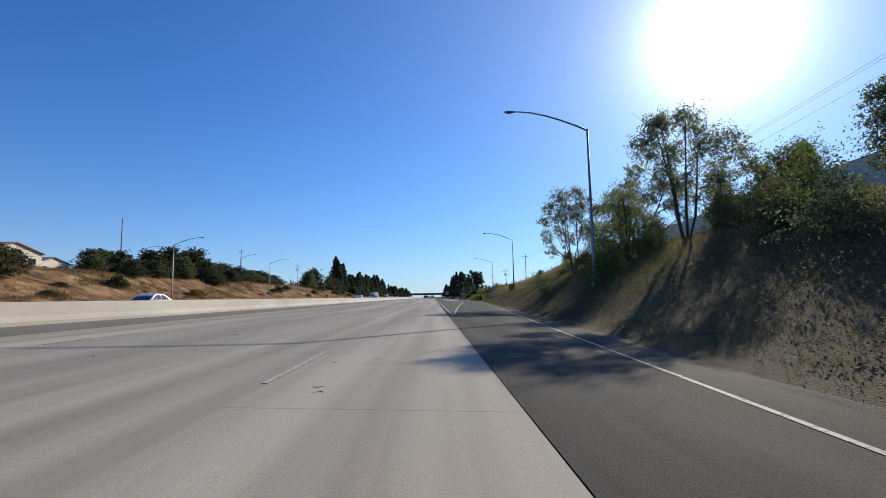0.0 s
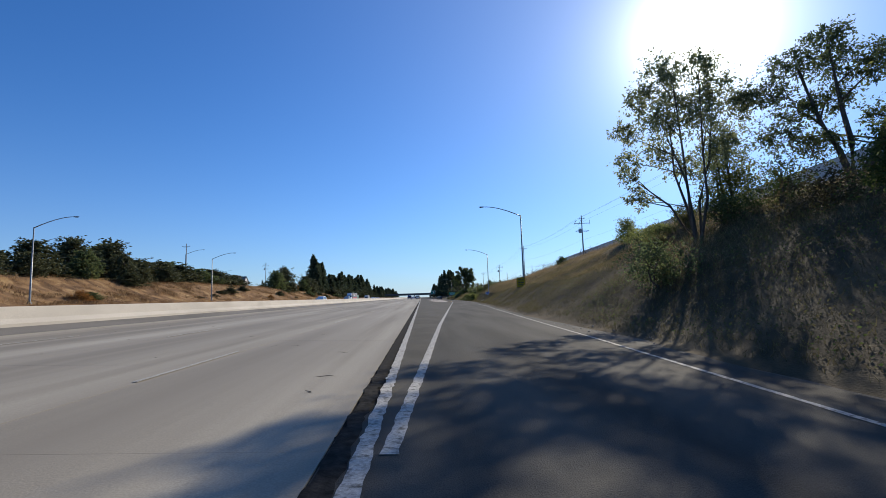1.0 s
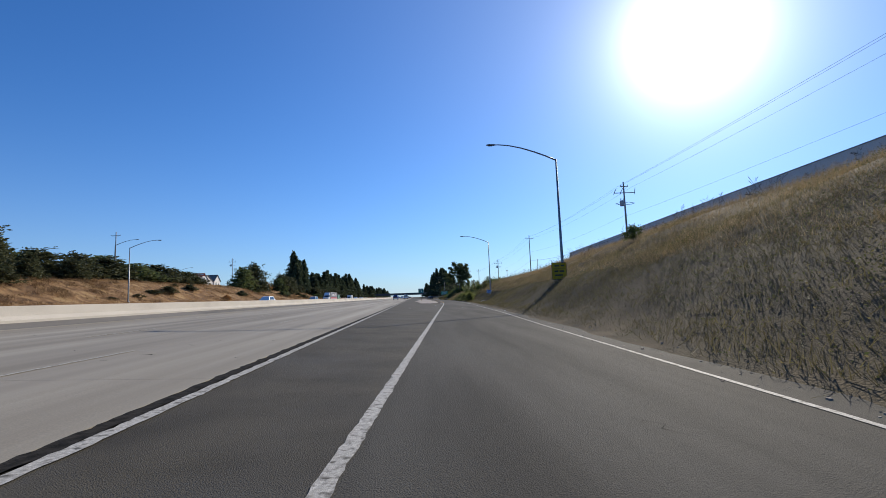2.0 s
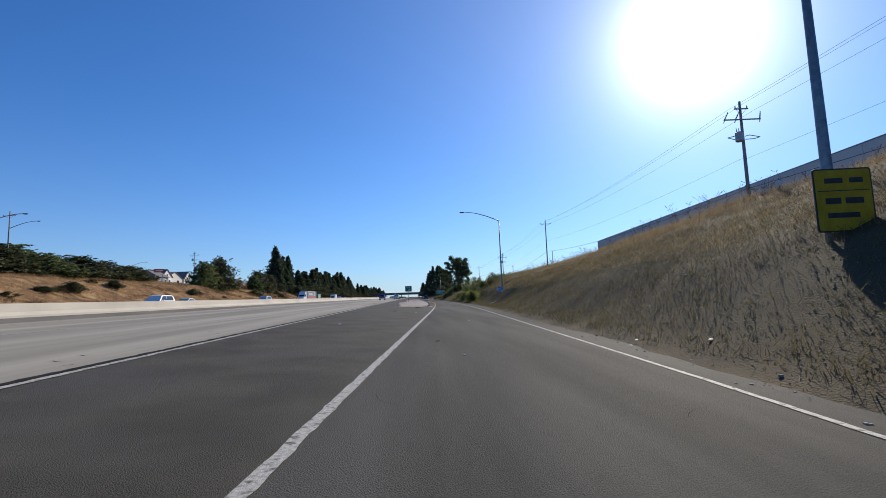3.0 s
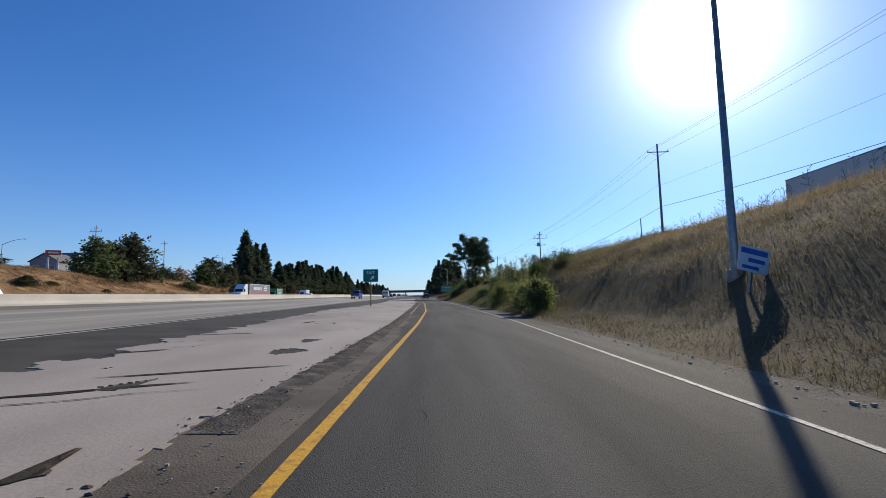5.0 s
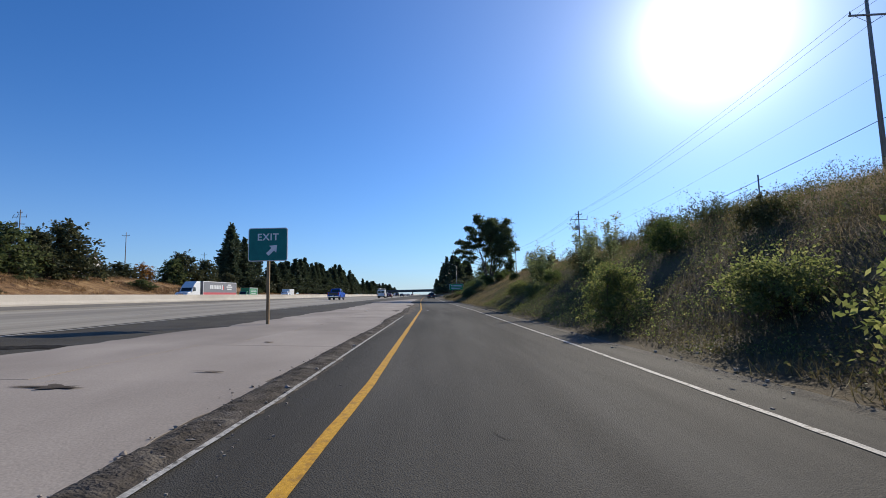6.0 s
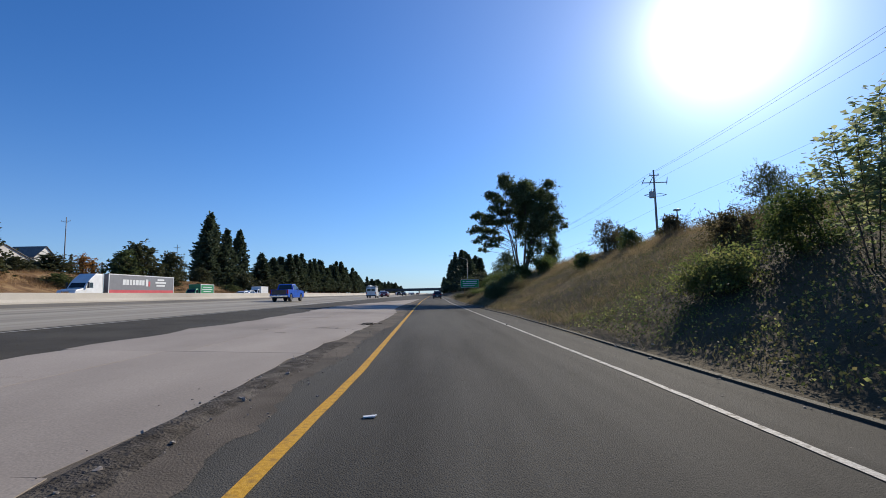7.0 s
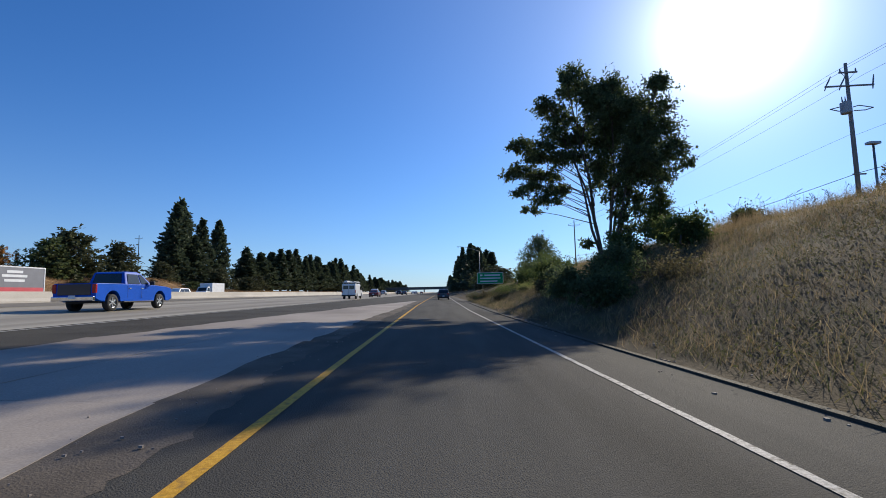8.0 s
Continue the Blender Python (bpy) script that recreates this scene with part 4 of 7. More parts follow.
# the large many-stemmed tree
def build_big_tree():
    """A fan of stems under a heavy crown, with flat tiers of leaves spreading to one side."""
    x, y = 22.4, 261.8
    r = np.random.default_rng(5)
    g = land_z(x, y) - 0.1
    heavy = ((20.6, 14.9, 0.9), (21.3, 13.6, 0.9), (20.1, 15.3, 0.5), (22.9, 14.4, 0.95), (23.9, 14.5, 0.9), (22.3, 12.8, 1), (23.7, 12.6, 1.15), (26.2, 14.4, 0.75), (25.4, 13.5, 0.9), (26.4, 12.8, 0.85), (22.9, 11.2, 1.1), (24.5, 11.1, 1.25), (26, 11.2, 1.05), (21.6, 12, 0.7), (22.5, 9.4, 1), (24.1, 9.2, 1.2), (25.7, 9.3, 1.1), (26.9, 9.9, 0.8), (27.9, 9, 0.55), (23.2, 8, 0.7), (24.9, 8.1, 0.7), (26.4, 8.2, 0.55), (22.2, 8.2, 0.5))
    tiers = ((19, 13.2, 0.55), (18.3, 13.3, 0.35), (19.8, 12.4, 0.6), (19.2, 11.5, 0.5), (20.2, 11.1, 0.5), (18.4, 10.3, 0.5), (17.3, 10.7, 0.5), (16.4, 10.5, 0.35), (17.8, 9.7, 0.45), (19.5, 9.7, 0.55), (20.8, 10.1, 0.5), (16.7, 9, 0.45), (18, 8.8, 0.45), (16, 8.7, 0.35), (19, 8.6, 0.45), (17.6, 7.9, 0.4), (16.7, 7.3, 0.3), (18.8, 7.5, 0.38), (19.8, 7.7, 0.35), (18.2, 6.8, 0.35), (17.4, 6.2, 0.3), (19.2, 6.9, 0.28), (20.9, 11.1, 0.45))
    low = ((24.0, 6.9, 0.75), (25.1, 6.6, 0.6), (22.9, 7.0, 0.6), (23.5, 5.9, 0.6), (24.4, 5.8, 0.55), (24.1, 4.7, 0.55), (25.1, 4.5, 0.5), (23.4, 5.2, 0.45), (21, 3.8, 0.4))
    blobs = [(bx - x, r.normal() * 0.9, bz - g, rad * 1.06, 0.95) for bx, bz, rad in heavy]
    blobs += [((bx - x) * 0.9, r.uniform(1.0, 2.0) * (-1) ** k, bz - 0.2 - g, rad * 0.85, 0.9) for k, (bx, bz, rad) in enumerate(heavy)]
    blobs += [(bx - x, r.normal() * 0.5, bz - g, rad * 1.5 + 0.08, 0.55) for bx, bz, rad in tiers]
    blobs += [(bx - x, r.normal() * 0.4, bz - g, rad, 0.9) for bx, bz, rad in low]
    return build_tree("tree", (x, y, g), blobs, 84000, 0.1, L_DARK, "large many-stemmed tree with dense dark green crown", "tree", "", 0.11, 9, clump=0.2, seed=5, limb=0.3, long=2.2)


build_big_tree()
bank_tree(26.6, 263.4, 4.3, 3.0, 9000, 0.08, L_MID, "dark tree beside the large one", 61, trunk=0.12, blobs=9, stems=2)
for k, (x, y, h, w) in enumerate(((20.0, 277.0, 1.6, 3.6), (22.5, 289.0, 2.0, 4.0), (25.0, 292.0, 3.0, 5.0), (22.5, 281.0, 2.0, 4.0), (28.5, 256.5, 0.9, 2.0), (19.3, 252.5, 1.6, 3.0), (21.2, 256.5, 1.9, 3.2), (18.6, 259.0, 1.4, 2.8), (24.4, 257.4, 1.6, 3.0), (17.6, 254.8, 1.5, 3.0), (19.2, 263.0, 1.8, 3.2), (17.2, 248.5, 1.2, 2.6), (22.8, 252.5, 1.6, 3.0))):
    bank_tree(x, y, h, w, 7000, 0.075, (L_MID, L_DARK)[k % 2], "scrubby green roadside bush by the exit", 64 + k, "bush", "bush", 0.06, 8, 3, base=0.1)

def far_blobs(w, h, n, seed):
    """Leaf masses of a full crown that comes down to the ground."""
    r = np.random.default_rng(seed)
    out = []
    for k in range(n):
        u = (k + 0.5) / n
        rad = h * r.uniform(0.14, 0.22) * (1.1 - 0.3 * u)
        wide = max(w * 0.5 * (1 - u ** 2.4 * 0.75) - rad, 0.2)
        a = k * 2.4 + r.uniform(-0.4, 0.4)
        d = wide * r.uniform(0.45, 1.05)
        out.append((math.cos(a) * d, math.sin(a) * d, max(h * u * 0.98 - rad * 0.6 * u, rad * 0.5), rad))
    return out


build_tree("tree", (27.2, 305, land_z(27.2, 305) - 0.1), far_blobs(9.4, 7.0, 30, 62), 15000, 0.12, L_DARK, "wide round dark tree on the bank", "tree", "", 0.2, 3, clump=0.2, seed=62)

# low brush round the foot of the large tree and along the verge
lr = np.random.default_rng(99)
for k in range(15):
    y = 247 + k * 3.4 + lr.uniform(-1, 1)
    x = toe(y) + lr.uniform(1.4, 6.0) * (0.45 if y > 285 else 1)
    bank_tree(x, y, lr.uniform(0.5, 1.1), lr.uniform(2.2, 3.8), 3600, 0.05, (L_BRUSH, L_MID, L_WEED, L_LEAF)[k % 4], "low scrubby bush at the foot of the bank", 300 + k, "bush", "bush", 0.03, 9, 3, clump=0.7, base=0.08)

# far trees: a few grown models, copied with their own sizes
BROAD = []
for k in range(5):
    t = build_tree("tree", (0, 0, 0), far_blobs(10, 10, 34, 80 + k), 6200, 0.31, (L_WOOD, L_FAR, L_WOOD, L_WOOD, L_WOOD)[k], "dense dark green tree on the far bank", "tree", "trees on the far bank", 0.28, 2, clump=0.3, seed=80 + k, twigs=False)
    BROAD.append(t)
cr0 = np.random.default_rng(61)
SCRUB = build_tree("bush", (-66, 70, land_z(-66, 70) - 0.2), far_blobs(8, 5, 14, 93), 4200, 0.22, L_BRUSH, "low brown scrub on the far bank", "bush", "scrub on the far bank", 0.12, 3, clump=0.4, seed=93, twigs=False)
RUST = build_tree("tree", (0, 0, 0), far_blobs(10, 10, 22, 91), 7000, 0.22, L_RUST, "small tree with rust-coloured autumn leaves", "tree", "trees on the far bank", 0.25, 2, seed=91)


def plant(src, first, x, y, h, w):
    m = Matrix.LocRotScale((x, y, land_z(x, y) - 0.3), Euler((0, 0, (x * 7 + y * 3) % 6.28)), (w / 7, w / 7, h / 10))
    if first:
        src.matrix_basis = m
        return src
    c = copy_thing(src, Matrix())
    c.matrix_basis = m
    return c


left_a = ((-74, 81, 3.5, 5), (-77, 103, 5.5, 6), (-76, 111, 6, 8), (-75, 121.5, 7, 10), (-78, 136, 9.5, 10), (-76, 146, 10, 11), (-82, 152, 9.5, 11), (-80, 164, 6.6, 12), (-82, 178, 7, 11), (-69, 105, 4.2, 5), (-70, 115, 4.6, 5), (-71, 130, 6.5, 6), (-70, 141, 6.8, 6), (-71, 150, 5.5, 5), (-73, 165, 5, 6))
left_b = ((-82, 190, 6.6, 14), (-82, 202, 5.8, 14), (-84, 216, 6.0, 15), (-86, 230, 6.0, 13), (-86, 241, 5.3, 14), (-87, 249, 4.6, 11), (-74, 268.5, 11, 10), (-74.5, 276.5, 11.5, 9), (-74, 284, 14, 12), (-80, 304, 3.5, 6))
left_c = ((-84, 318, 6, 10), (-77, 335, 10, 9), (-77, 341, 12.5, 13), (-76, 356, 10, 10), (-75, 373, 7, 8), (-104, 335, 7, 10), (-100, 215, 9, 16), (-100, 170, 9, 16))
right_far = ((24, 335, 3.5, 6), (27, 346, 4.5, 7), (24, 358, 4, 7), (28, 370, 6, 8), (25, 384, 5.5, 8), (29, 397, 7, 9), (26, 410, 7, 9))
left_d = ((-70, 400, 8, 10), (-66, 415, 6, 9), (-72, 440, 7, 10), (-92, 128, 7, 9))
used = set()
for k, (x, y, h, w) in enumerate(left_a + left_b + left_c + left_d + right_far):
    s = BROAD[k % 5]
    plant(s, k % 5 not in used, x, y, h, w)
    used.add(k % 5)
plant(RUST, True, -82, 326, 7.2, 8)
for x, y, h, w in ((-66, 137.5, 3.2, 6), (-61, 366, 2.6, 7), (-60, 322, 2.2, 6), (-62, 90, 2.4, 4), (-63, 185, 2.0, 5), (-64, 296, 2.4, 6)):
    plant(BROAD[int(y) % 5], False, x, y, h, w)

for k in range(34):
    y = 60 + k * 9.6 + cr0.uniform(-4, 4)
    x = cr0.uniform(-72, -58)
    plant(BROAD[k % 5] if k % 3 == 0 else RUST if k % 11 == 5 else SCRUB, False, x, y, cr0.uniform(0.9, 2.2), cr0.uniform(2.0, 4.5))

CONES = [build_conifer((0, 0, 0), 30, 12, 100 + k, "tall dark conifer in the row beyond the motorway", "conifers", *((430, 16, 0.019) if k < 3 else (240, 13, 0.025))) for k in range(6)]
row_top = curve(((440, 20), (480, 22), (510, 30), (590, 28), (660, 30), (760, 26), (850, 22)))


def plant_cone(k, first, x, y, top_z, w):
    g = land_z(x, y)
    h = top_z - g
    m = Matrix.LocRotScale((x, y, g), Euler((0, 0, (x + y * 1.7) % 6.28)), (w / 8.5, w / 8.5, h / 30))
    if first:
        CONES[k].matrix_basis = m
    else:
        copy_thing(CONES[k], Matrix()).matrix_basis = m


spots = [(-83, 395, 33, 14), (-86, 403, 36, 14), (-85, 416, 31, 12), (-85, 430, 32.5, 12), (-80, 388, 26, 12), (-78, 398, 22, 11)]
cr = np.random.default_rng(21)
y = 452.0
while y < 850:
    spots.append((-85 + cr.uniform(-8, 6), y, row_top(y) + cr.uniform(-5.0, 3.0), cr.uniform(11, 17)))
    y += cr.uniform(5, 8.5)
for y in np.arange(856, 1300, 13):
    spots.append((-76 + cr.uniform(-10, 12), y, 20 + cr.uniform(-4, 3), cr.uniform(12, 17)))
for y in np.arange(425, 660, 9):
    spots.append((29 + cr.uniform(-4, 6), y, 19 + min((y - 425) * 0.07, 6) + cr.uniform(-3, 3), cr.uniform(9, 12)))
for y in np.arange(664, 1300, 20):
    spots.append((32 + cr.uniform(-6, 10), y, 23 + cr.uniform(-4, 3), 14))
for k, s in enumerate(spots):
    kind = k % 3 if k < 9 else 3 + k % 3
    plant_cone(kind, k < 3 or 9 <= k < 12, *s)

# ---- concrete slabs of the motorway ----
def build_slabs():
    top = thing("road_slabs", (0, 0, 0), "pale worn concrete slabs of the motorway lanes", "road", kind="structure")
    lanes = ((-11.9, -9.7), (-9.7, -6.85), (-6.85, -3.45), (-3.45, -0.27))
    ang = math.atan(CROSS)
    step = 4.6
    for a, b in lanes:
        w = b - a - 0.01
        bm = bmesh.new()
        box(bm, (0, 0, -0.03), (w, step - 0.003, 0.06), 0.0012)
        me = bpy.data.meshes.new("slab")
        bm.to_mesh(me)
        bm.free()
        me.materials.append(M_CONC)
        for k in range(74):
            s = new("slab", me)
            s.parent = top
            c = (a + b) / 2
            s.matrix_basis = Matrix.LocRotScale((c, -18 + step * (k + 0.5), road_z(c) + 0.003 + 0.0007 * math.sin(k * 2.3 + a)), Euler((0, -ang, 0)), None)


# ---- paved island in the gore ----
isle_left = curve(((142.3, 3.0), (170, 2.7), (182, 2.8), (190, 3.6), (200, 3.8), (210, 4.0), (222, 3.8), (230, 3.7), (241, 3.1), (248, 3.4), (268, 5.2), (290, 7.7)))
isle_right = curve(((142.3, 7.5), (147.2, 7.45), (150, 7.3), (155, 7.65), (165, 8.1), (176, 8.34), (186, 8.5), (192, 8.7), (195, 8.55), (200, 8.65), (204, 8.8), (214, 8.62), (218, 8.78), (224, 8.92), (231, 8.8), (237, 8.12), (245, 8.0), (260, 8.1), (290, 8.1)))


sheet_edge = curve(((142.1, 6.65), (143.9, 6.55), (145.4, 6.88), (146.6, 7.15), (147.7, 7.38), (150, 7.28), (155, 7.62), (165, 8.08), (172, 8.2)))
sheet_front = curve(((3.0, 144.3), (3.9, 143.2), (4.7, 142.45), (5.6, 142.4), (6.1, 142.6), (6.7, 142.35)))


def on_sheet(x, y):
    """Above zero where the worn-through paving still lies."""
    fine = 0.10 * noise.noise((x * 5, y * 3.5, 1.1)) + 0.06 * noise.noise((x * 14, y * 9, 4.1))
    tongue = min(x - curve_a(y), curve_b(y) - x, y - 143.0, 147.4 - y)
    lobe = min(x - (6.6 + (y - 142.7) * 0.085) - 0.62, 7.56 + (y - 142.7) * 0.14 - x, y - 142.75 - 0.3 * (x - 7.3), 146.5 - y)
    worn = (x - isle_left(y) - 0.15) / max(1.5 - (y - 150) * 0.05, 0.5) if y > 150 else (x - 3.15) / 1.5
    tears = 0.55 * noise.noise((x * 0.9, y * 1.0, 8.8)) + 0.45 * noise.noise((x * 2.2, y * 2.6, 5.5))
    left = min(worn - 0.32 + tears * 0.75, 0.5)
    pit = 0.62 - abs(noise.noise((x * 0.8, y * 0.33, 2.6))) * 0.4 - noise.noise((x * 1.3, y * 0.8, 12.0)) if y < 158 else 1
    main = min(left, sheet_edge(y) - x, y - sheet_front(x), pit)
    return max(main, tongue, lobe) + fine * 0.5


curve_a = curve(((142.9, 6.8), (145.4, 6.98), (147.5, 7.4)))
curve_b = curve(((142.9, 7.06), (145.4, 7.27), (147.5, 7.48)))


def build_torn_sheet(top):
    """The worn start of the island: a thin sheet of paving with torn edges and holes."""
    r = np.random.default_rng(8)
    xs, ys = np.arange(2.6, 8.5, 0.06), np.arange(142.0, 171.71, 0.09)
    ids, verts, faces = {}, [], []
    def vid(i, j, low):
        if (i, j, low) not in ids:
            ids[i, j, low] = len(verts)
            edge = j == len(ys) - 1
            q = np.random.default_rng(i * 1000 + j).normal(size=2) * (0 if edge else 0.014)
            x, y = xs[i] + q[0], ys[j] + q[1]
            verts.append((x, y, road_z(x) + (0.0 if low else 0.014)))
        return ids[i, j, low]
    kept = {(i, j) for i in range(len(xs) - 1) for j in range(len(ys) - 1) if on_sheet(xs[i] + 0.03, ys[j] + 0.045) > 0}
    for i, j in sorted(kept):
        c = ((i, j), (i + 1, j), (i + 1, j + 1), (i, j + 1))
        faces.append(tuple(vid(a, b, False) for a, b in c))
        for n, (a, b) in zip(((i, j - 1), (i + 1, j), (i, j + 1), (i - 1, j)), zip(c, c[1:] + c[:1])):
            if n not in kept:
                faces.append((vid(*a, True), vid(*b, True), vid(*b, False), vid(*a, False)))
    mesh_from("slab", verts, faces, M_ISLE, top)
    for cx, cy, n, wide in ((5.95, 142.3, 70, 0.3), (6.72, 143.2, 60, 0.16), (7.2, 145.6, 30, 0.12), (5.0, 142.2, 25, 0.2), (7.35, 148.6, 50, 0.2)):
        bm = bmesh.new()
        for k in range(n):
            z = r.uniform(0.008, 0.03)
            x, y = r.normal() * wide, r.normal() * wide * 0.9
            m = Matrix.LocRotScale((x, y, z * 0.3), Euler((0, 0, r.uniform(0, 6))), (z * 1.6, z * r.uniform(0.8, 1.4), z * 0.7))
            bmesh.ops.create_icosphere(bm, subdivisions=1, radius=1.0, matrix=m)
        ob = mesh_ob("debris", bm, M_CRACK)
        ob.location = (cx, cy, road_z(cx) + 0.006)
        tagged(ob, "loose brown crumbs of broken paving and soil", "debris", "crumbs by the island")


def build_island():
    strip("gore_dirt", lambda y: isle_right(y) - 0.1, lambda y: min(isle_right(y) + (0.4 if 172 < y < 200 else 1.3 if y < 158 else 0.7) + 0.3 * noise.noise((y * 0.35, 0.7, 0)) + 0.12 * noise.noise((y * 1.7, 0.2, 0)) + 0.1 * noise.noise((y * 5.0, 0.4, 0)), ramp_left(y) - 0.22), 146, 290, 0.007, M_GRIT, "strip of dirt and grit beside the paved island", "verge", 0.12)
    top = thing("gore_island", (0, 0, 0), "pale cracked concrete paving of the gore island", "traffic island", kind="structure")
    r = np.random.default_rng(3)
    ys = np.concatenate((np.arange(171.7, 200, 4.2), np.arange(200, 291, 6.0)))
    build_torn_sheet(top)
    for y0, y1 in zip(ys, ys[1:]):
        cuts = [0.0, r.uniform(0.42, 0.58), 1.0]
        for u0, u1 in zip(cuts, cuts[1:]):
            c = []
            for k in range(28):
                q = k % 7 / 7
                u, v = ((u0 + (u1 - u0) * q, 0), (u1, q), (u1 - (u1 - u0) * q, 1), (u0, 1 - q))[k // 7]
                y = y0 + (y1 - y0) * v
                jag = r.normal() * 0.07 + 0.3 * noise.noise((y * 0.4, 3.3, 0)) if u == 0 else r.normal() * 0.05 if u == 1 else 0
                x = isle_left(y) * (1 - u) + isle_right(y) * u
                wob = (0.005 if v == 0 else -0.005 if v == 1 else 0) + r.normal() * 0.004
                gap = 0.004
                c.append((x + jag + (gap if u == u0 else -gap if u == u1 else 0) + (r.normal() * 0.02 if 0 < u < 1 else 0), y + wob))
            h = 0.008 + r.uniform(0, 0.008)
            n = len(c)
            vs = [(x, y, road_z(x) + h) for x, y in c] + [(x, y, road_z(x) - 0.02) for x, y in c]
            mesh_from("slab", vs, [tuple(range(n))] + [(k, n + k, n + (k + 1) % n, (k + 1) % n) for k in range(n)], M_ISLE, top)
    for k in range(34):
        y = 144 + 28 * r.random() if k < 22 else r.uniform(170, 275)
        u = r.uniform(0.15, 0.9)
        x = isle_left(y) * (1 - u) + isle_right(y) * u
        l, wd, sk = (r.uniform(0.5, 1.7), r.uniform(0.02, 0.07), r.uniform(-0.3, 1.8)) if k < 22 else (r.uniform(0.15, 0.35), r.uniform(0.02, 0.05), r.uniform(1.5, 4.0))
        vs, n = [], 15
        for side in (1, -1):
            for q in range(n):
                f = (q / (n - 1) - 0.5) * side
                px = x + sk * l * f + side * wd * (0.5 - abs(f)) * r.uniform(0.5, 1.5) + 0.07 * math.sin(f * 9 + k) + 0.12 * noise.noise((f * 6, k * 3.1, 0.5)) + r.normal() * 0.018
                vs.append((px, y + l * f, road_z(px) + 0.0235))
        mesh_from("crack", vs, [tuple(range(len(vs)))], M_CRACK, top)
    # a low ridge of dirt and crumbled paving along the island's edge
    ys = np.arange(150, 214, 0.09)
    us = np.linspace(0, 1, 8)
    verts, faces = [], []
    for y in ys:
        a, b = isle_right(y) - 0.03, min(isle_right(y) + 0.44 + 0.16 * noise.noise((y * 0.5, 4.4, 0)), ramp_left(y) - 0.3)
        swell = 0.45 + 0.6 * noise.noise((y * 0.8, 9.0, 0))
        fade = min((y - 150) / 6, (214 - y) / 10, 1)
        for u in us:
            x = a + (b - a) * u
            h = 0.075 * math.sin(math.pi * min(u * 1.1 + 0.06, 1)) * max(swell, 0.12) + 0.022 * noise.noise((x * 9, y * 9, 0)) + 0.014 * noise.noise((x * 25, y * 25, 3))
            verts.append((x, y, road_z(x) + (0.004 if u in (0.0, 1.0) else 0.014 + max(h, 0) * fade)))
    n = len(us)
    for i in range(len(ys) - 1):
        for k in range(n - 1):
            faces.append((i * n + k, i * n + k + 1, (i + 1) * n + k + 1, (i + 1) * n + k))
    tagged(mesh_from("dirt_ridge", verts, faces, M_RIDGE), "low ridge of dirt and crumbled asphalt by the island", "dirt ridge", kind="structure")
    bm = bmesh.new()
    for k in range(500):
        y = 150 + 62 * r.random()
        x = isle_right(y) + (r.normal() * 0.05 if k % 2 else r.uniform(0.0, 0.45))
        s = r.uniform(0.007, 0.016) * (1.8 if r.random() < 0.15 else 1.0)
        m = Matrix.LocRotScale((x, y, road_z(x) + 0.02 + s * 0.3), Euler((r.normal() * 0.3, r.normal() * 0.3, r.uniform(0, 6))), (s * r.uniform(0.8, 1.6), s * r.uniform(0.8, 2.4), s * r.uniform(0.4, 0.8)))
        made = bmesh.ops.create_icosphere(bm, subdivisions=1, radius=1.0, matrix=m)
        for v in made["verts"]:
            v.co += Vector((r.normal(), r.normal(), r.normal())) * s * 0.22
    tagged(mesh_ob("broken_kerb", bm, M_ISLE), "crumbled lumps of pale paving along the island", "rubble", kind="stuff")


M_RIDGE = make_mat("crumbled_asphalt", (0.050, 0.043, 0.035), (0.105, 0.091, 0.075), 6.0, 0.95, bump=0.9, fine=38, c3=(0.17, 0.15, 0.125), bump_dist=0.03, spec=0.08, world=True)
M_CRACK = make_mat("dirt_in_cracks", (0.06, 0.048, 0.038), (0.11, 0.09, 0.07), 3, 0.95, bump=0.5, fine=40, world=True, spec=0.1)
build_island()

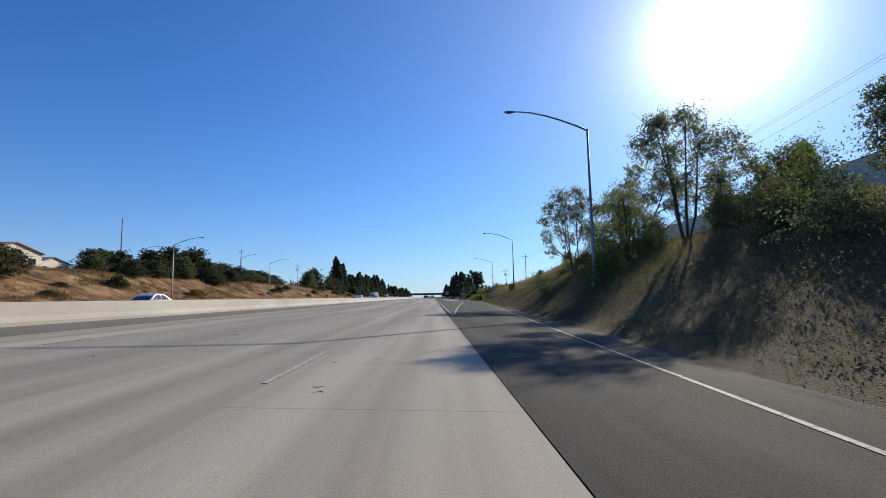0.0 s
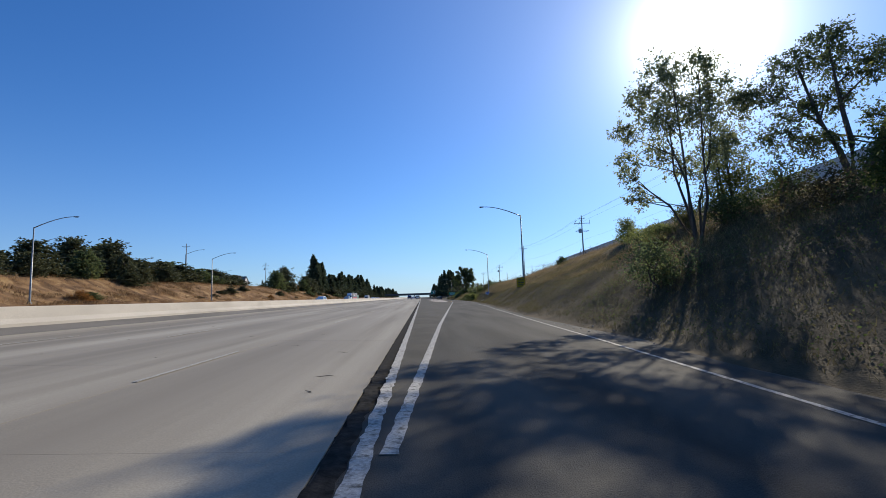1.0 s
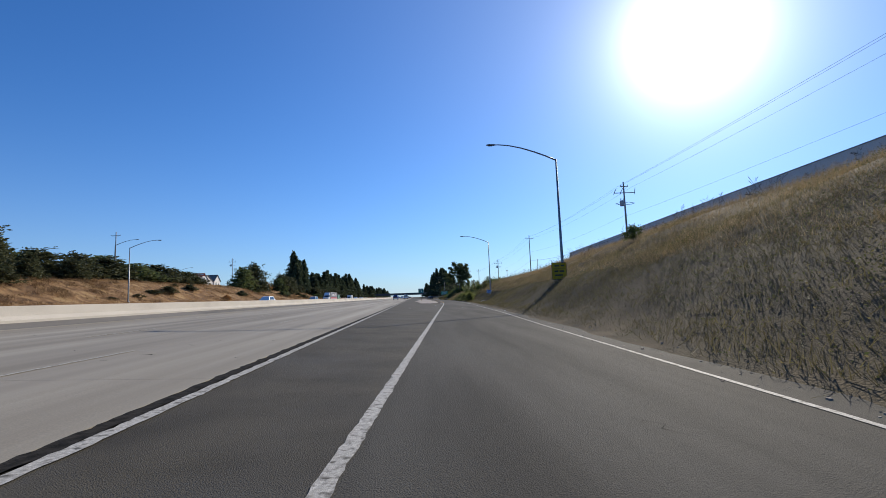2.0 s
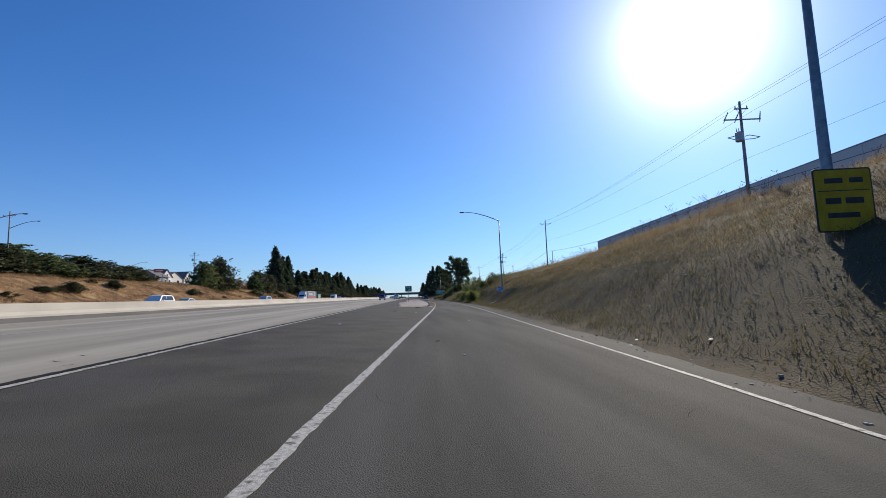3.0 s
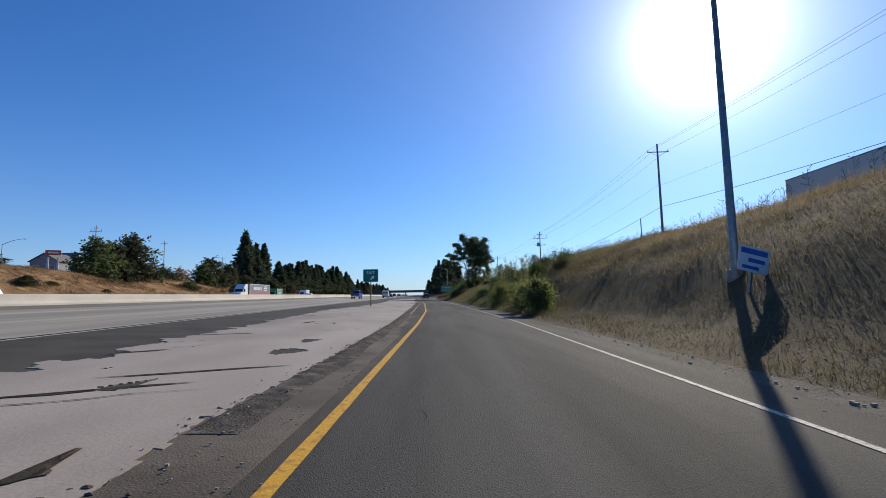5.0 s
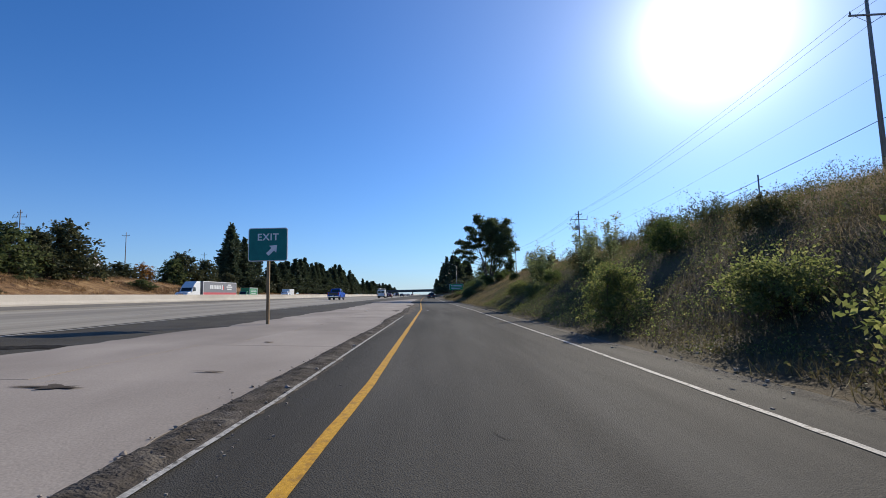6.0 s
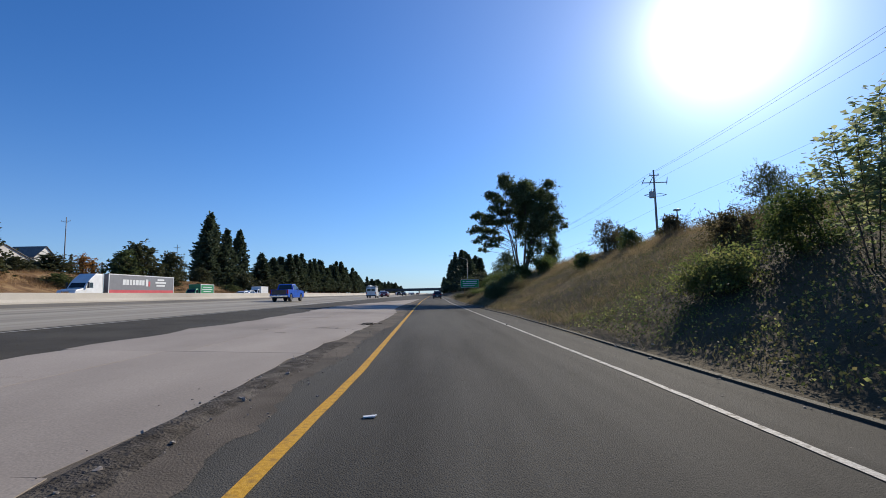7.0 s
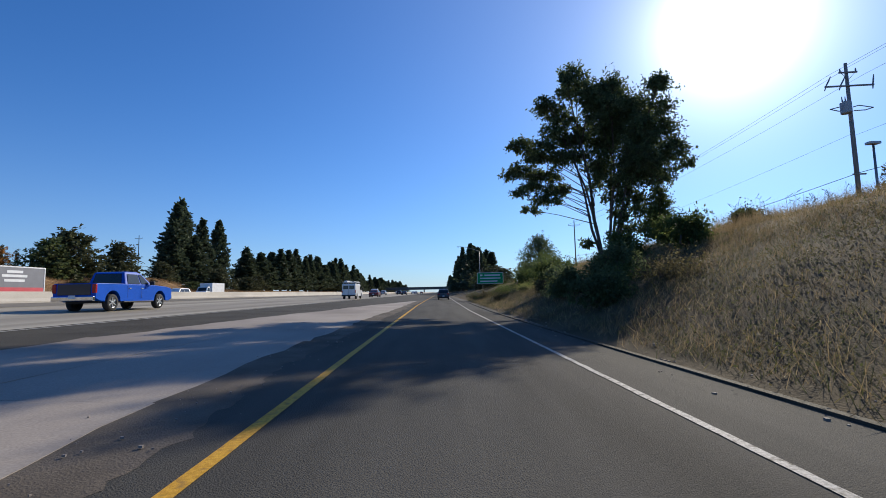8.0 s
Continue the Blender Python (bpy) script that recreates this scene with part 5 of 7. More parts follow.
# ---- patches, debris and litter on the asphalt ----
def build_debris():
    r = np.random.default_rng(12)
    spots = [(6.0, 100.0), (6.4, 97.0), (2.2, 107.8), (3.6, 108.6), (8.2, 111.0), (5.6, 122.0), (4.9, 141.0), (5.4, 141.5), (10.5, 207.5), (8.4, 205.0), (6.3, 206.0), (5.0, 208.0), (15.6, 187.5), (14.6, 102.4), (11.5, 96.7), (11.6, 97.4), (10.75, 98.7), (11.1, 99.1), (14.3, 132.1), (13.9, 130.6), (13.8, 130.2), (17.69, 165.1), (16.2, 150.5), (15.9, 145.0), (13.2, 120.4), (12.4, 111.3)]
    for k, (x, y) in enumerate(spots):
        bm = bmesh.new()
        m = Matrix.Rotation(r.uniform(0, 3), 4, 'Z')
        box(bm, (0, 0, 0.012), (r.uniform(0.06, 0.12), r.uniform(0.03, 0.06), 0.014), 0.004, m)
        box(bm, (0.05, 0.04, 0.008), (0.05, 0.03, 0.01), 0.003, m)
        ob = mesh_ob("litter", bm, M_SIGNW if k % 3 else M_GRIT)
        ob.location = (x, y, land_z(x, y) + (0.024 if 3 < x < 8.6 and y > 142 else 0.006))
        tagged(ob, "small pale scrap of litter lying on the asphalt", "litter", "scraps on the road")
    bm = bmesh.new()
    trail = [Vector((-0.42 + q * 0.085, 0.2 * math.sin(q * 1.1), 0.02 + 0.05 * abs(math.sin(q * 2.7)) + q * 0.02)) for q in range(11)]
    tube(bm, trail, [0.008 + 0.022 * abs(math.sin(q * 1.3)) for q in range(11)], 6)
    ob = mesh_ob("litter", bm, M_SIGNW)
    ob.location = (16.78, 152.36, land_z(16.78, 152.36))
    tagged(ob, "crumpled strip of white plastic on the verge", "litter")
    for x, y, n in ((5.9, 138.2, 44), (3.9, 125.6, 12), (8.3, 205.8, 12), (8.72, 219.9, 46)):
        bm = bmesh.new()
        for q in range(n):
            a = Vector((r.normal() * 0.13, r.normal() * 0.09, 0.008 + abs(r.normal()) * 0.012))
            d = Vector((r.normal() * 0.08, r.normal() * 0.06, abs(r.normal()) * 0.03))
            tube(bm, [a, a + d * 0.5 + Vector((0, 0, 0.015)), a + d], [0.012, 0.01, 0.003], 5)
        ob = mesh_ob("debris", bm, M_BARK)
        ob.location = (x, y, land_z(x, y) + (0.02 if y > 142 else 0.0))
        tagged(ob, "small heap of dark twigs and debris on the road", "debris")
    for x, y, w, l, mat in ((2.4, 183.6, 2.1, 0.9, M_TAR), (6.05, 179.6, 0.9, 0.32, M_CRACK), (7.3, 180.8, 0.45, 0.1, M_CRACK), (6.76, 184.9, 0.3, 0.16, M_CRACK), (7.96, 218.1, 0.14, 0.2, M_CRACK), (6.8, 216.1, 0.5, 0.1, M_CRACK)):
        bm = bmesh.new()
        n = 30
        vs = []
        for k in range(n):
            a = k * math.tau / n
            q = 0.75 + 0.75 * noise.noise((math.cos(a) * 1.6 + x, math.sin(a) * 1.6 + y, 0.3)) + r.uniform(-0.16, 0.16)
            px, py = x + math.cos(a) * w / 2 * q, y + math.sin(a) * l / 2 * q
            vs.append(bm.verts.new((px, py, road_z(px) + (0.026 if y > 142.3 and x > isle_left(y) else 0.008))))
        bm.faces.new(vs)
        ob = mesh_ob("road_patch", bm, mat)
        tagged(ob, "irregular dark repair patch in the paving", "road patch", kind="structure")
    bm = bmesh.new()
    for q in range(900):
        y = r.uniform(40, 290)
        x = toe(y) + r.normal() * 0.45 - 0.2
        s = abs(r.normal()) * 0.018 + 0.01
        box(bm, (0, 0, 0), (s, s * 1.3, s * 0.8), 0, Matrix.Translation((x, y, land_z(x, y) + s * 0.2)) @ Matrix.Rotation(r.uniform(0, 3), 4, 'Z'))
    for q in range(1300):
        y = 146 + 110 * r.random() ** 1.5
        x = isle_right(y) + r.choice((0.0, 0.35, 0.75)) + r.normal() * 0.16
        s = abs(r.normal()) * 0.006 + 0.005
        box(bm, (0, 0, 0), (s, s * 1.4, s * 0.8), 0, Matrix.Translation((x, y, road_z(x) + 0.02 + s * 0.2)) @ Matrix.Rotation(r.uniform(0, 3), 4, 'Z'))
    tagged(mesh_ob("rubble", bm, M_ISLE), "small stones and scraps scattered along the verge", "rubble", kind="stuff")


build_debris()


def build_road_cracks():
    """Fine cracks and spalled joints in the concrete lanes."""
    r = np.random.default_rng(44)
    bm = bmesh.new()
    for k in range(260):
        y = r.uniform(-5, 150)
        lane = (-10.8, -8.3, -5.15, -1.9)[int(r.integers(0, 4))]
        x = lane + r.choice((-0.75, 0.75)) + r.normal() * 0.25
        l = r.uniform(0.08, 0.34)
        along = r.random() < 0.4
        vs, n = [], 6
        for side in (1, -1):
            for q in range(n):
                f = (q / (n - 1) - 0.5) * side
                wd = side * r.uniform(0.006, 0.02) * (1.1 - 2 * abs(f))
                bend = 0.05 * math.sin(f * 7 + k)
                px, py = (x + wd + bend, y + l * f) if along else (x + l * f, y + wd * 1.6 + bend)
                vs.append(bm.verts.new((px, py, road_z(px) + 0.0065)))
        bm.faces.new(vs)
    tagged(mesh_ob("road_cracks", bm, M_TAR), "dark cracks and chipped spots in the concrete", "cracks", kind="stuff")
    # wandering cracks in the asphalt of the exit lane
    runs = [(10.3, 135.6, -1.57, 6.5, 0.006)]
    for k in range(90):
        y = 60 + 170 * r.random()
        u = r.choice((0.25, 0.3, 0.7, 0.75)) + r.normal() * 0.08
        x = ramp_left(y) + 0.3 + (ramp_right(y) - ramp_left(y) - 0.6) * u
        runs.append((x, y, r.choice((-1.57, 1.57, 0.0)) + r.normal() * 0.35, r.uniform(0.3, 0.9), r.uniform(0.002, 0.0042)))
    bm = bmesh.new()
    for k, (x, y, a, l, wd) in enumerate(runs):
        steps = max(int(l / 0.16), 3)
        last = None
        for q in range(steps + 1):
            w = wd * r.uniform(0.5, 1.4) * (0.15 if q in (0, steps) else 1)
            z = road_z(x) + 0.0085
            dx, dy = -math.sin(a) * w, math.cos(a) * w
            here = bm.verts.new((x + dx, y + dy, z)), bm.verts.new((x - dx, y - dy, z))
            if last:
                bm.faces.new((last[0], here[0], here[1], last[1]))
            last = here
            a += r.normal() * 0.22
            turn = a + r.normal() * 0.45
            x, y = x + math.cos(turn) * l / steps, y + math.sin(turn) * l / steps
    tagged(mesh_ob("road_cracks", bm, M_TAR), "thin wandering cracks in the grey asphalt lane", "cracks", kind="stuff")


build_road_cracks()

# ---- signs ----
def flat_text(body, size, mat, parent, at, name="lettering", align='CENTER'):
    cu = bpy.data.curves.new(name, 'FONT')
    cu.body, cu.size, cu.align_x, cu.align_y, cu.extrude = body, size, align, 'CENTER', 0.002
    cu.offset, cu.space_character = size * 0.018, 1.12
    tmp = bpy.data.objects.new(name, cu)
    scene.collection.objects.link(tmp)
    me = bpy.data.meshes.new_from_object(tmp.evaluated_get(bpy.context.evaluated_depsgraph_get()))
    bpy.data.objects.remove(tmp)
    me.materials.clear()
    me.materials.append(mat)
    ob = new(name, me)
    ob.parent = parent
    ob.matrix_basis = Matrix.Translation(at) @ Matrix.Rotation(radians(90), 4, 'X')
    return ob


def round_plate(bm, w, h, r, y0, y1):
    """A sign plate with rounded corners in the x-z plane, between two depths."""
    pts = []
    for cx, cz, a0 in ((w / 2 - r, h / 2 - r, 0), (-w / 2 + r, h / 2 - r, 90), (-w / 2 + r, -h / 2 + r, 180), (w / 2 - r, -h / 2 + r, 270)):
        for k in range(6):
            a = radians(a0 + 18 * k)
            pts.append((cx + r * math.cos(a), cz + r * math.sin(a)))
    return prism(bm, pts, y0, y1)


def build_exit_sign():
    x, y = 4.55, 191.2
    g = road_z(x) + 0.05
    top = thing("exit_sign", (x, y, g), "green exit sign with white arrow on a wooden post", "road sign", turn=-2)
    bm = bmesh.new()
    box(bm, (0, 0.07, 1.1), (0.10, 0.10, 2.6), 0.008)
    part("post", bm, M_SPOST, top, "weathered timber post")
    bm = bmesh.new()
    round_plate(bm, 1.48, 1.26, 0.09, -0.012, 0.012)
    plate = part("plate", bm, M_SIGNW, top, "white-edged sign plate")
    plate.location = (0, 0, 2.93)
    bm = bmesh.new()
    round_plate(bm, 1.42, 1.20, 0.07, -0.017, -0.011)
    part("face", bm, M_GREEN, plate, "green reflective face")
    flat_text("EXIT", 0.36, M_SIGNW, plate, (0, -0.021, 0.27))
    bm = bmesh.new()
    m = Matrix.Translation((0.17, -0.021, -0.2)) @ Matrix.Rotation(radians(45), 4, 'Y')
    pts = [(-0.07, -0.26), (0.07, -0.26), (0.07, 0.02), (0.19, 0.02), (0.0, 0.25), (-0.19, 0.02), (-0.07, 0.02)]
    prism(bm, pts, -0.003, 0.003)
    bmesh.ops.transform(bm, matrix=m, verts=bm.verts[:])
    part("arrow", bm, M_SIGNW, plate)
    for s in (0.35, -0.35):
        bm = bmesh.new()
        tube(bm, [(0, -0.02, s), (0, 0.03, s)], [0.02, 0.02], 8)
        part("bolt", bm, M_GALV, plate)


M_SPOST = make_mat("sign_post_timber", (0.22, 0.14, 0.07), (0.36, 0.24, 0.12), 4, 0.85, bump=0.5, fine=30, stretch=(8, 8, 0.5), c3=(0.10, 0.08, 0.05))
build_exit_sign()


def bars(top, rows, mat, depth):
    """Unreadable writing as plain bars: rows of (x, z, width, height)."""
    for x, z, w, h in rows:
        bm = bmesh.new()
        box(bm, (x, depth, z), (w, 0.006, h))
        part("bar", bm, mat, top)


def build_guide_sign():
    x, y = 18.2, 296.0
    g = land_z(x, y)
    top = thing("guide_sign", (x, y, g), "wide green guide sign on two posts by the exit", "road sign")
    for s in (-1.1, 1.1):
        bm = bmesh.new()
        box(bm, (s, 0.06, 1.4), (0.12, 0.12, 4.4), 0.01)
        part("post", bm, M_SPOST, top)
    bm = bmesh.new()
    round_plate(bm, 3.7, 1.6, 0.12, -0.015, 0.015)
    plate = part("plate", bm, M_SIGNW, top, "white-edged sign plate")
    plate.location = (0, 0, 2.6 - g)
    bm = bmesh.new()
    round_plate(bm, 3.58, 1.48, 0.1, -0.021, -0.014)
    part("face", bm, M_GUIDE, plate, "green reflective face")
    bars(plate, ((-1.25, 0.42, 0.36, 0.22), (0.3, 0.42, 2.2, 0.2), (0.0, 0.0, 2.9, 0.17), (-0.2, -0.42, 2.4, 0.17)), M_SIGNW, -0.024)


build_guide_sign()


def build_yellow_sign():
    x, y = 15.45, 97.3
    g = land_z(x, y)
    top = thing("yellow_sign", (x, y, g), "yellow warning board with dark border near the lamp", "road sign", turn=-8)
    for s in (-0.4, 0.4):
        bm = bmesh.new()
        box(bm, (s, 0.06, (3.4 - g) / 2 - 0.4), (0.09, 0.09, 3.4 - g + 0.8), 0.008)
        part("post", bm, M_SPOST, top)
    bm = bmesh.new()
    round_plate(bm, 1.3, 1.5, 0.07, -0.012, 0.012)
    plate = part("plate", bm, M_INK, top, "black-edged plate")
    plate.location = (0, 0, 2.9 - g)
    bm = bmesh.new()
    round_plate(bm, 1.23, 1.43, 0.05, -0.018, -0.011)
    part("face", bm, M_SIGNY, plate, "yellow face")
    bars(plate, ((-0.2, 0.46, 0.4, 0.12), (0.3, 0.46, 0.3, 0.12), (0.0, 0.22, 1.15, 0.02), (-0.25, -0.02, 0.34, 0.14), (0.22, -0.02, 0.4, 0.14), (-0.05, -0.36, 0.7, 0.12)), M_INK, -0.021)


build_yellow_sign()


def build_tag_sign():
    x, y = 19.0, 159.0
    g = land_z(x, y)
    top = thing("small_sign", pose(x, y, g, 0, 12, 10), "small tilted blue and white board by the lamp", "sign")
    bm = bmesh.new()
    box(bm, (0, 0.04, 0.2), (0.06, 0.06, 1.4), 0.005)
    part("post", bm, M_GALV, top)
    bm = bmesh.new()
    round_plate(bm, 1.1, 0.75, 0.05, -0.01, 0.01)
    plate = part("plate", bm, M_SIGNW, top, "white board")
    plate.location = (0, 0, 1.6 - g + 0.1)
    bars(plate, ((0, 0.24, 0.95, 0.16), (0.1, -0.02, 0.6, 0.12), (-0.1, -0.24, 0.6, 0.1)), M_SIGNB, -0.014)


build_tag_sign()

# ---- warehouse behind the bank ----
def build_warehouse():
    a, b = Vector((36.2, 36.0)), Vector((50.0, 193.8))
    d = (b - a)
    length = d.length
    d.normalize()
    turn = math.degrees(math.atan2(d.y, d.x)) - 90
    z0, h = 5.5, 12.65 - 5.5
    top = thing("warehouse", (a.x, a.y, z0), "long plain grey warehouse with tilt-up concrete walls", "warehouse", turn=turn)
    bm = bmesh.new()
    box(bm, (22.15, length / 2, h / 2 - 0.3), (43.7, length - 0.3, h - 0.7))
    part("core", bm, M_WARE, top)
    n = 20
    w = length / n
    bm = bmesh.new()
    box(bm, (0.1, 0, h / 2), (0.2, w - 0.03, h), 0.012)
    me = bpy.data.meshes.new("panel")
    bm.to_mesh(me)
    bm.free()
    me.materials.append(M_WARE)
    for k in range(n):
        p = new("panel", me)
        p.parent = top
        p.location = (0, w * (k + 0.5), 0)
    for k in range(5):
        p = new("panel", me)
        p.parent = top
        p.matrix_basis = Matrix.LocRotScale((4.2 + 8.6 * k, length, 0), Euler((0, 0, radians(-90))), (1, 8.5 / w, 1))
    bm = bmesh.new()
    box(bm, (0.1, length / 2, h + 0.03), (0.32, length + 0.1, 0.09), 0.015)
    part("coping", bm, M_GALV, top, "thin metal coping along the parapet")


build_warehouse()

# ---- houses on the far bank ----
def build_house(at, turn, w, d, h, roof_h, wall, roof, label, wins):
    """A gabled house: w along x (gable ends face +-x), d along y."""
    top = thing("house", at, label, "house", turn=turn)
    bm = bmesh.new()
    box(bm, (0, 0, h / 2), (w, d, h))
    prism(bm, [(-d / 2, h), (d / 2, h), (0, h + roof_h)], -w / 2, w / 2, 'X')
    part("wall", bm, wall, top)
    bm = bmesh.new()
    o = 0.5
    k = roof_h / (d / 2)
    prism(bm, [(-d / 2 - o, h - o * k + 0.02), (0, h + roof_h + 0.02), (d / 2 + o, h - o * k + 0.02), (d / 2 + o, h - o * k + 0.22), (0, h + roof_h + 0.24), (-d / 2 - o, h - o * k + 0.22)], -w / 2 - 0.4, w / 2 + 0.4, 'X')
    part("roof", bm, roof, top)
    for x, y, z, ww, hh in wins:
        onx = abs(abs(x) - w / 2) < 0.01
        bm = bmesh.new()
        box(bm, (x, y, z), (0.12, ww + 0.2, hh + 0.2) if onx else (ww + 0.2, 0.12, hh + 0.2), 0.01)
        win = part("window", bm, M_SIGNW, top, "white-framed window")
        bm = bmesh.new()
        box(bm, (x + (0.07 if x > 0 else -0.07) * onx, y + (0 if onx else (0.07 if y > 0 else -0.07)), z), (0.03, ww, hh) if onx else (ww, 0.03, hh))
        part("pane", bm, M_PANE, win)
    return top


build_house((-92, 94.5, 8.3), 0, 12, 13, 3.6, 1.8, M_STUC, M_TILE, "cream stucco house with a red tile roof", ((6, -3.5, 1.9, 1.6, 1.3), (6, 1.2, 1.9, 1.2, 1.3), (6, 4.2, 1.9, 1.6, 1.3)))
build_house((-101, 117, 8.3), 0, 9, 10, 3.0, 1.4, M_STUC, M_SHIN, "cream house half hidden among trees", ((4.5, -2.5, 1.6, 1.2, 1.2), (4.5, 2, 1.6, 1.2, 1.2)))
build_house((-117, 316.5, 10.4), 0, 10, 9.5, 4.2, 3.4, M_STUW, M_SHIN, "white gabled house with a dark shingle roof", ((5, -2.2, 2.0, 1.4, 1.5), (5, 2.4, 2.0, 1.3, 1.5), (5, 0.2, 5.0, 0.9, 0.9), (-2, -4.75, 1.9, 1.5, 1.5), (2.5, -4.75, 1.9, 1.5, 1.5)))
build_house((-113, 306.5, 10.2), 90, 9, 9, 3.9, 2.6, M_SIDE, M_SHIN, "grey house with a dark shingle roof", ((-4.5, -2.6, 1.8, 1.4, 1.4), (-4.5, 2.6, 1.8, 1.6, 1.4), (2, -4.5, 1.8, 1.6, 1.4)))
build_house((-131, 350, 11.8), 0, 12, 16, 3.8, 3.4, M_WARE, M_SHIN, "dark-roofed house behind the trees", ((6, -5, 1.8, 1.6, 1.4), (6, 3.5, 1.8, 2.6, 1.8)))
build_house((-131, 366, 11.8), 0, 11, 9, 4.4, 3.8, M_STUW, M_SHIN, "white gabled house behind the trees", ((5.5, -2, 2.0, 1.4, 1.4), (5.5, 2, 2.0, 1.4, 1.4)))



def build_pole_sign():
    x, y = -103.0, 292.5
    g = land_z(x, y)
    top = thing("pole_sign", (x, y, g), "orange board sign on two white posts", "sign", turn=30)
    for s in (-1.2, 1.2):
        bm = bmesh.new()
        box(bm, (s, 0, 2.8), (0.45, 0.35, 6.6), 0.03)
        part("post", bm, M_STUW, top)
    bm = bmesh.new()
    box(bm, (0, -0.05, 15.9 - g), (3.8, 0.6, 1.5), 0.06)
    board = part("board", bm, M_ORNG, top, "orange-red sign box")
    bm = bmesh.new()
    box(bm, (0, -0.36, 15.9 - g), (2.5, 0.02, 0.45))
    part("bar", bm, M_SIGNW, board)


M_ORNG = make_mat("sign_orange", (0.50, 0.09, 0.035), (0.62, 0.13, 0.05), 2, 0.5, bump=0.03)
build_pole_sign()

# slim cypresses beside the far house
for k in range(5):
    x, y = -112 + k * 0.6, 360 + 4.2 * k
    build_tree("cypress", (x, y, land_z(x, y)), [(0, 0, z, 0.75 - 0.05 * z * 0.6, 1.6) for z in (1.2, 2.4, 3.6, 4.8, 6.0, 7.0)], 2600, 0.16, L_NEED, "slim dark columnar cypress by the houses", "tree", "cypresses", 0.1, 1, seed=140 + k)

# ---- overpass far ahead ----
def build_overpass():
    y, z = 900.0, 5.0
    top = thing("overpass", (0, y, 0), "long concrete road bridge across the motorway, darkened for tree shade", "bridge")
    bm = bmesh.new()
    box(bm, (-30, 0, z + 1.4), (300, 11, 2.8), 0.05)
    part("deck", bm, M_BRIDGE, top)
    for s in (-5.4, 5.4):
        bm = bmesh.new()
        box(bm, (-30, s, z + 3.3), (300, 0.3, 1.1), 0.03)
        part("parapet", bm, M_BRIDGE, top)
    for x in (-56, -13, 17):
        for s in (-3, 3):
            bm = bmesh.new()
            tube(bm, [(x, s, -1.5), (x, s, z)], [0.7, 0.7], 14)
            part("column", bm, M_BRIDGE, top)


build_overpass()

# ---- vehicles ----
def paint(name, c, rough=0.35, coat=0.25, spec=0.5):
    c2 = tuple(min(v * 1.12 + 0.001, 0.9) for v in c)
    return make_mat(name, c, c2, 1.5, rough, bump=0.0, coat=coat, spec=spec)


P_BLUE = paint("blue_car_paint", (0.0, 0.075, 0.46), 0.4, 0.03, 0.15)
P_WHITE = paint("white_car_paint", (0.68, 0.68, 0.67))
P_DARK = paint("dark_car_paint", (0.025, 0.026, 0.03))
P_RED = paint("maroon_car_paint", (0.12, 0.02, 0.02))
P_SILV = paint("silver_car_paint", (0.34, 0.35, 0.36))
P_GREEN = paint("green_truck_paint", (0.02, 0.24, 0.09))
P_GREY = paint("grey_trailer_skin", (0.16, 0.16, 0.175), 0.45, 0.1)
P_STRIPE = paint("red_stripe", (0.50, 0.06, 0.07), 0.4, 0.1)
M_RUBBER = make_mat("rubber", (0.018, 0.018, 0.018), (0.03, 0.03, 0.03), 8, 0.85, bump=0.2)
M_RIM = make_mat("alloy", (0.42, 0.43, 0.44), (0.55, 0.56, 0.57), 6, 0.3, metal=0.9, bump=0)
M_PLAS = make_mat("black_plastic", (0.02, 0.02, 0.022), (0.035, 0.035, 0.037), 8, 0.6, bump=0.1)
M_CHROME = make_mat("chrome", (0.6, 0.6, 0.6), (0.7, 0.7, 0.7), 5, 0.15, metal=1.0, bump=0)
M_TAIL = make_mat("tail_lens", (0.35, 0.01, 0.01), (0.45, 0.02, 0.015), 5, 0.2, bump=0)
M_HEAD = make_mat("head_lens", (0.6, 0.61, 0.62), (0.7, 0.71, 0.72), 5, 0.12, bump=0)
M_VGLASS = make_mat("tinted_glass", (0.012, 0.015, 0.018), (0.02, 0.024, 0.028), 1, 0.06, bump=0)


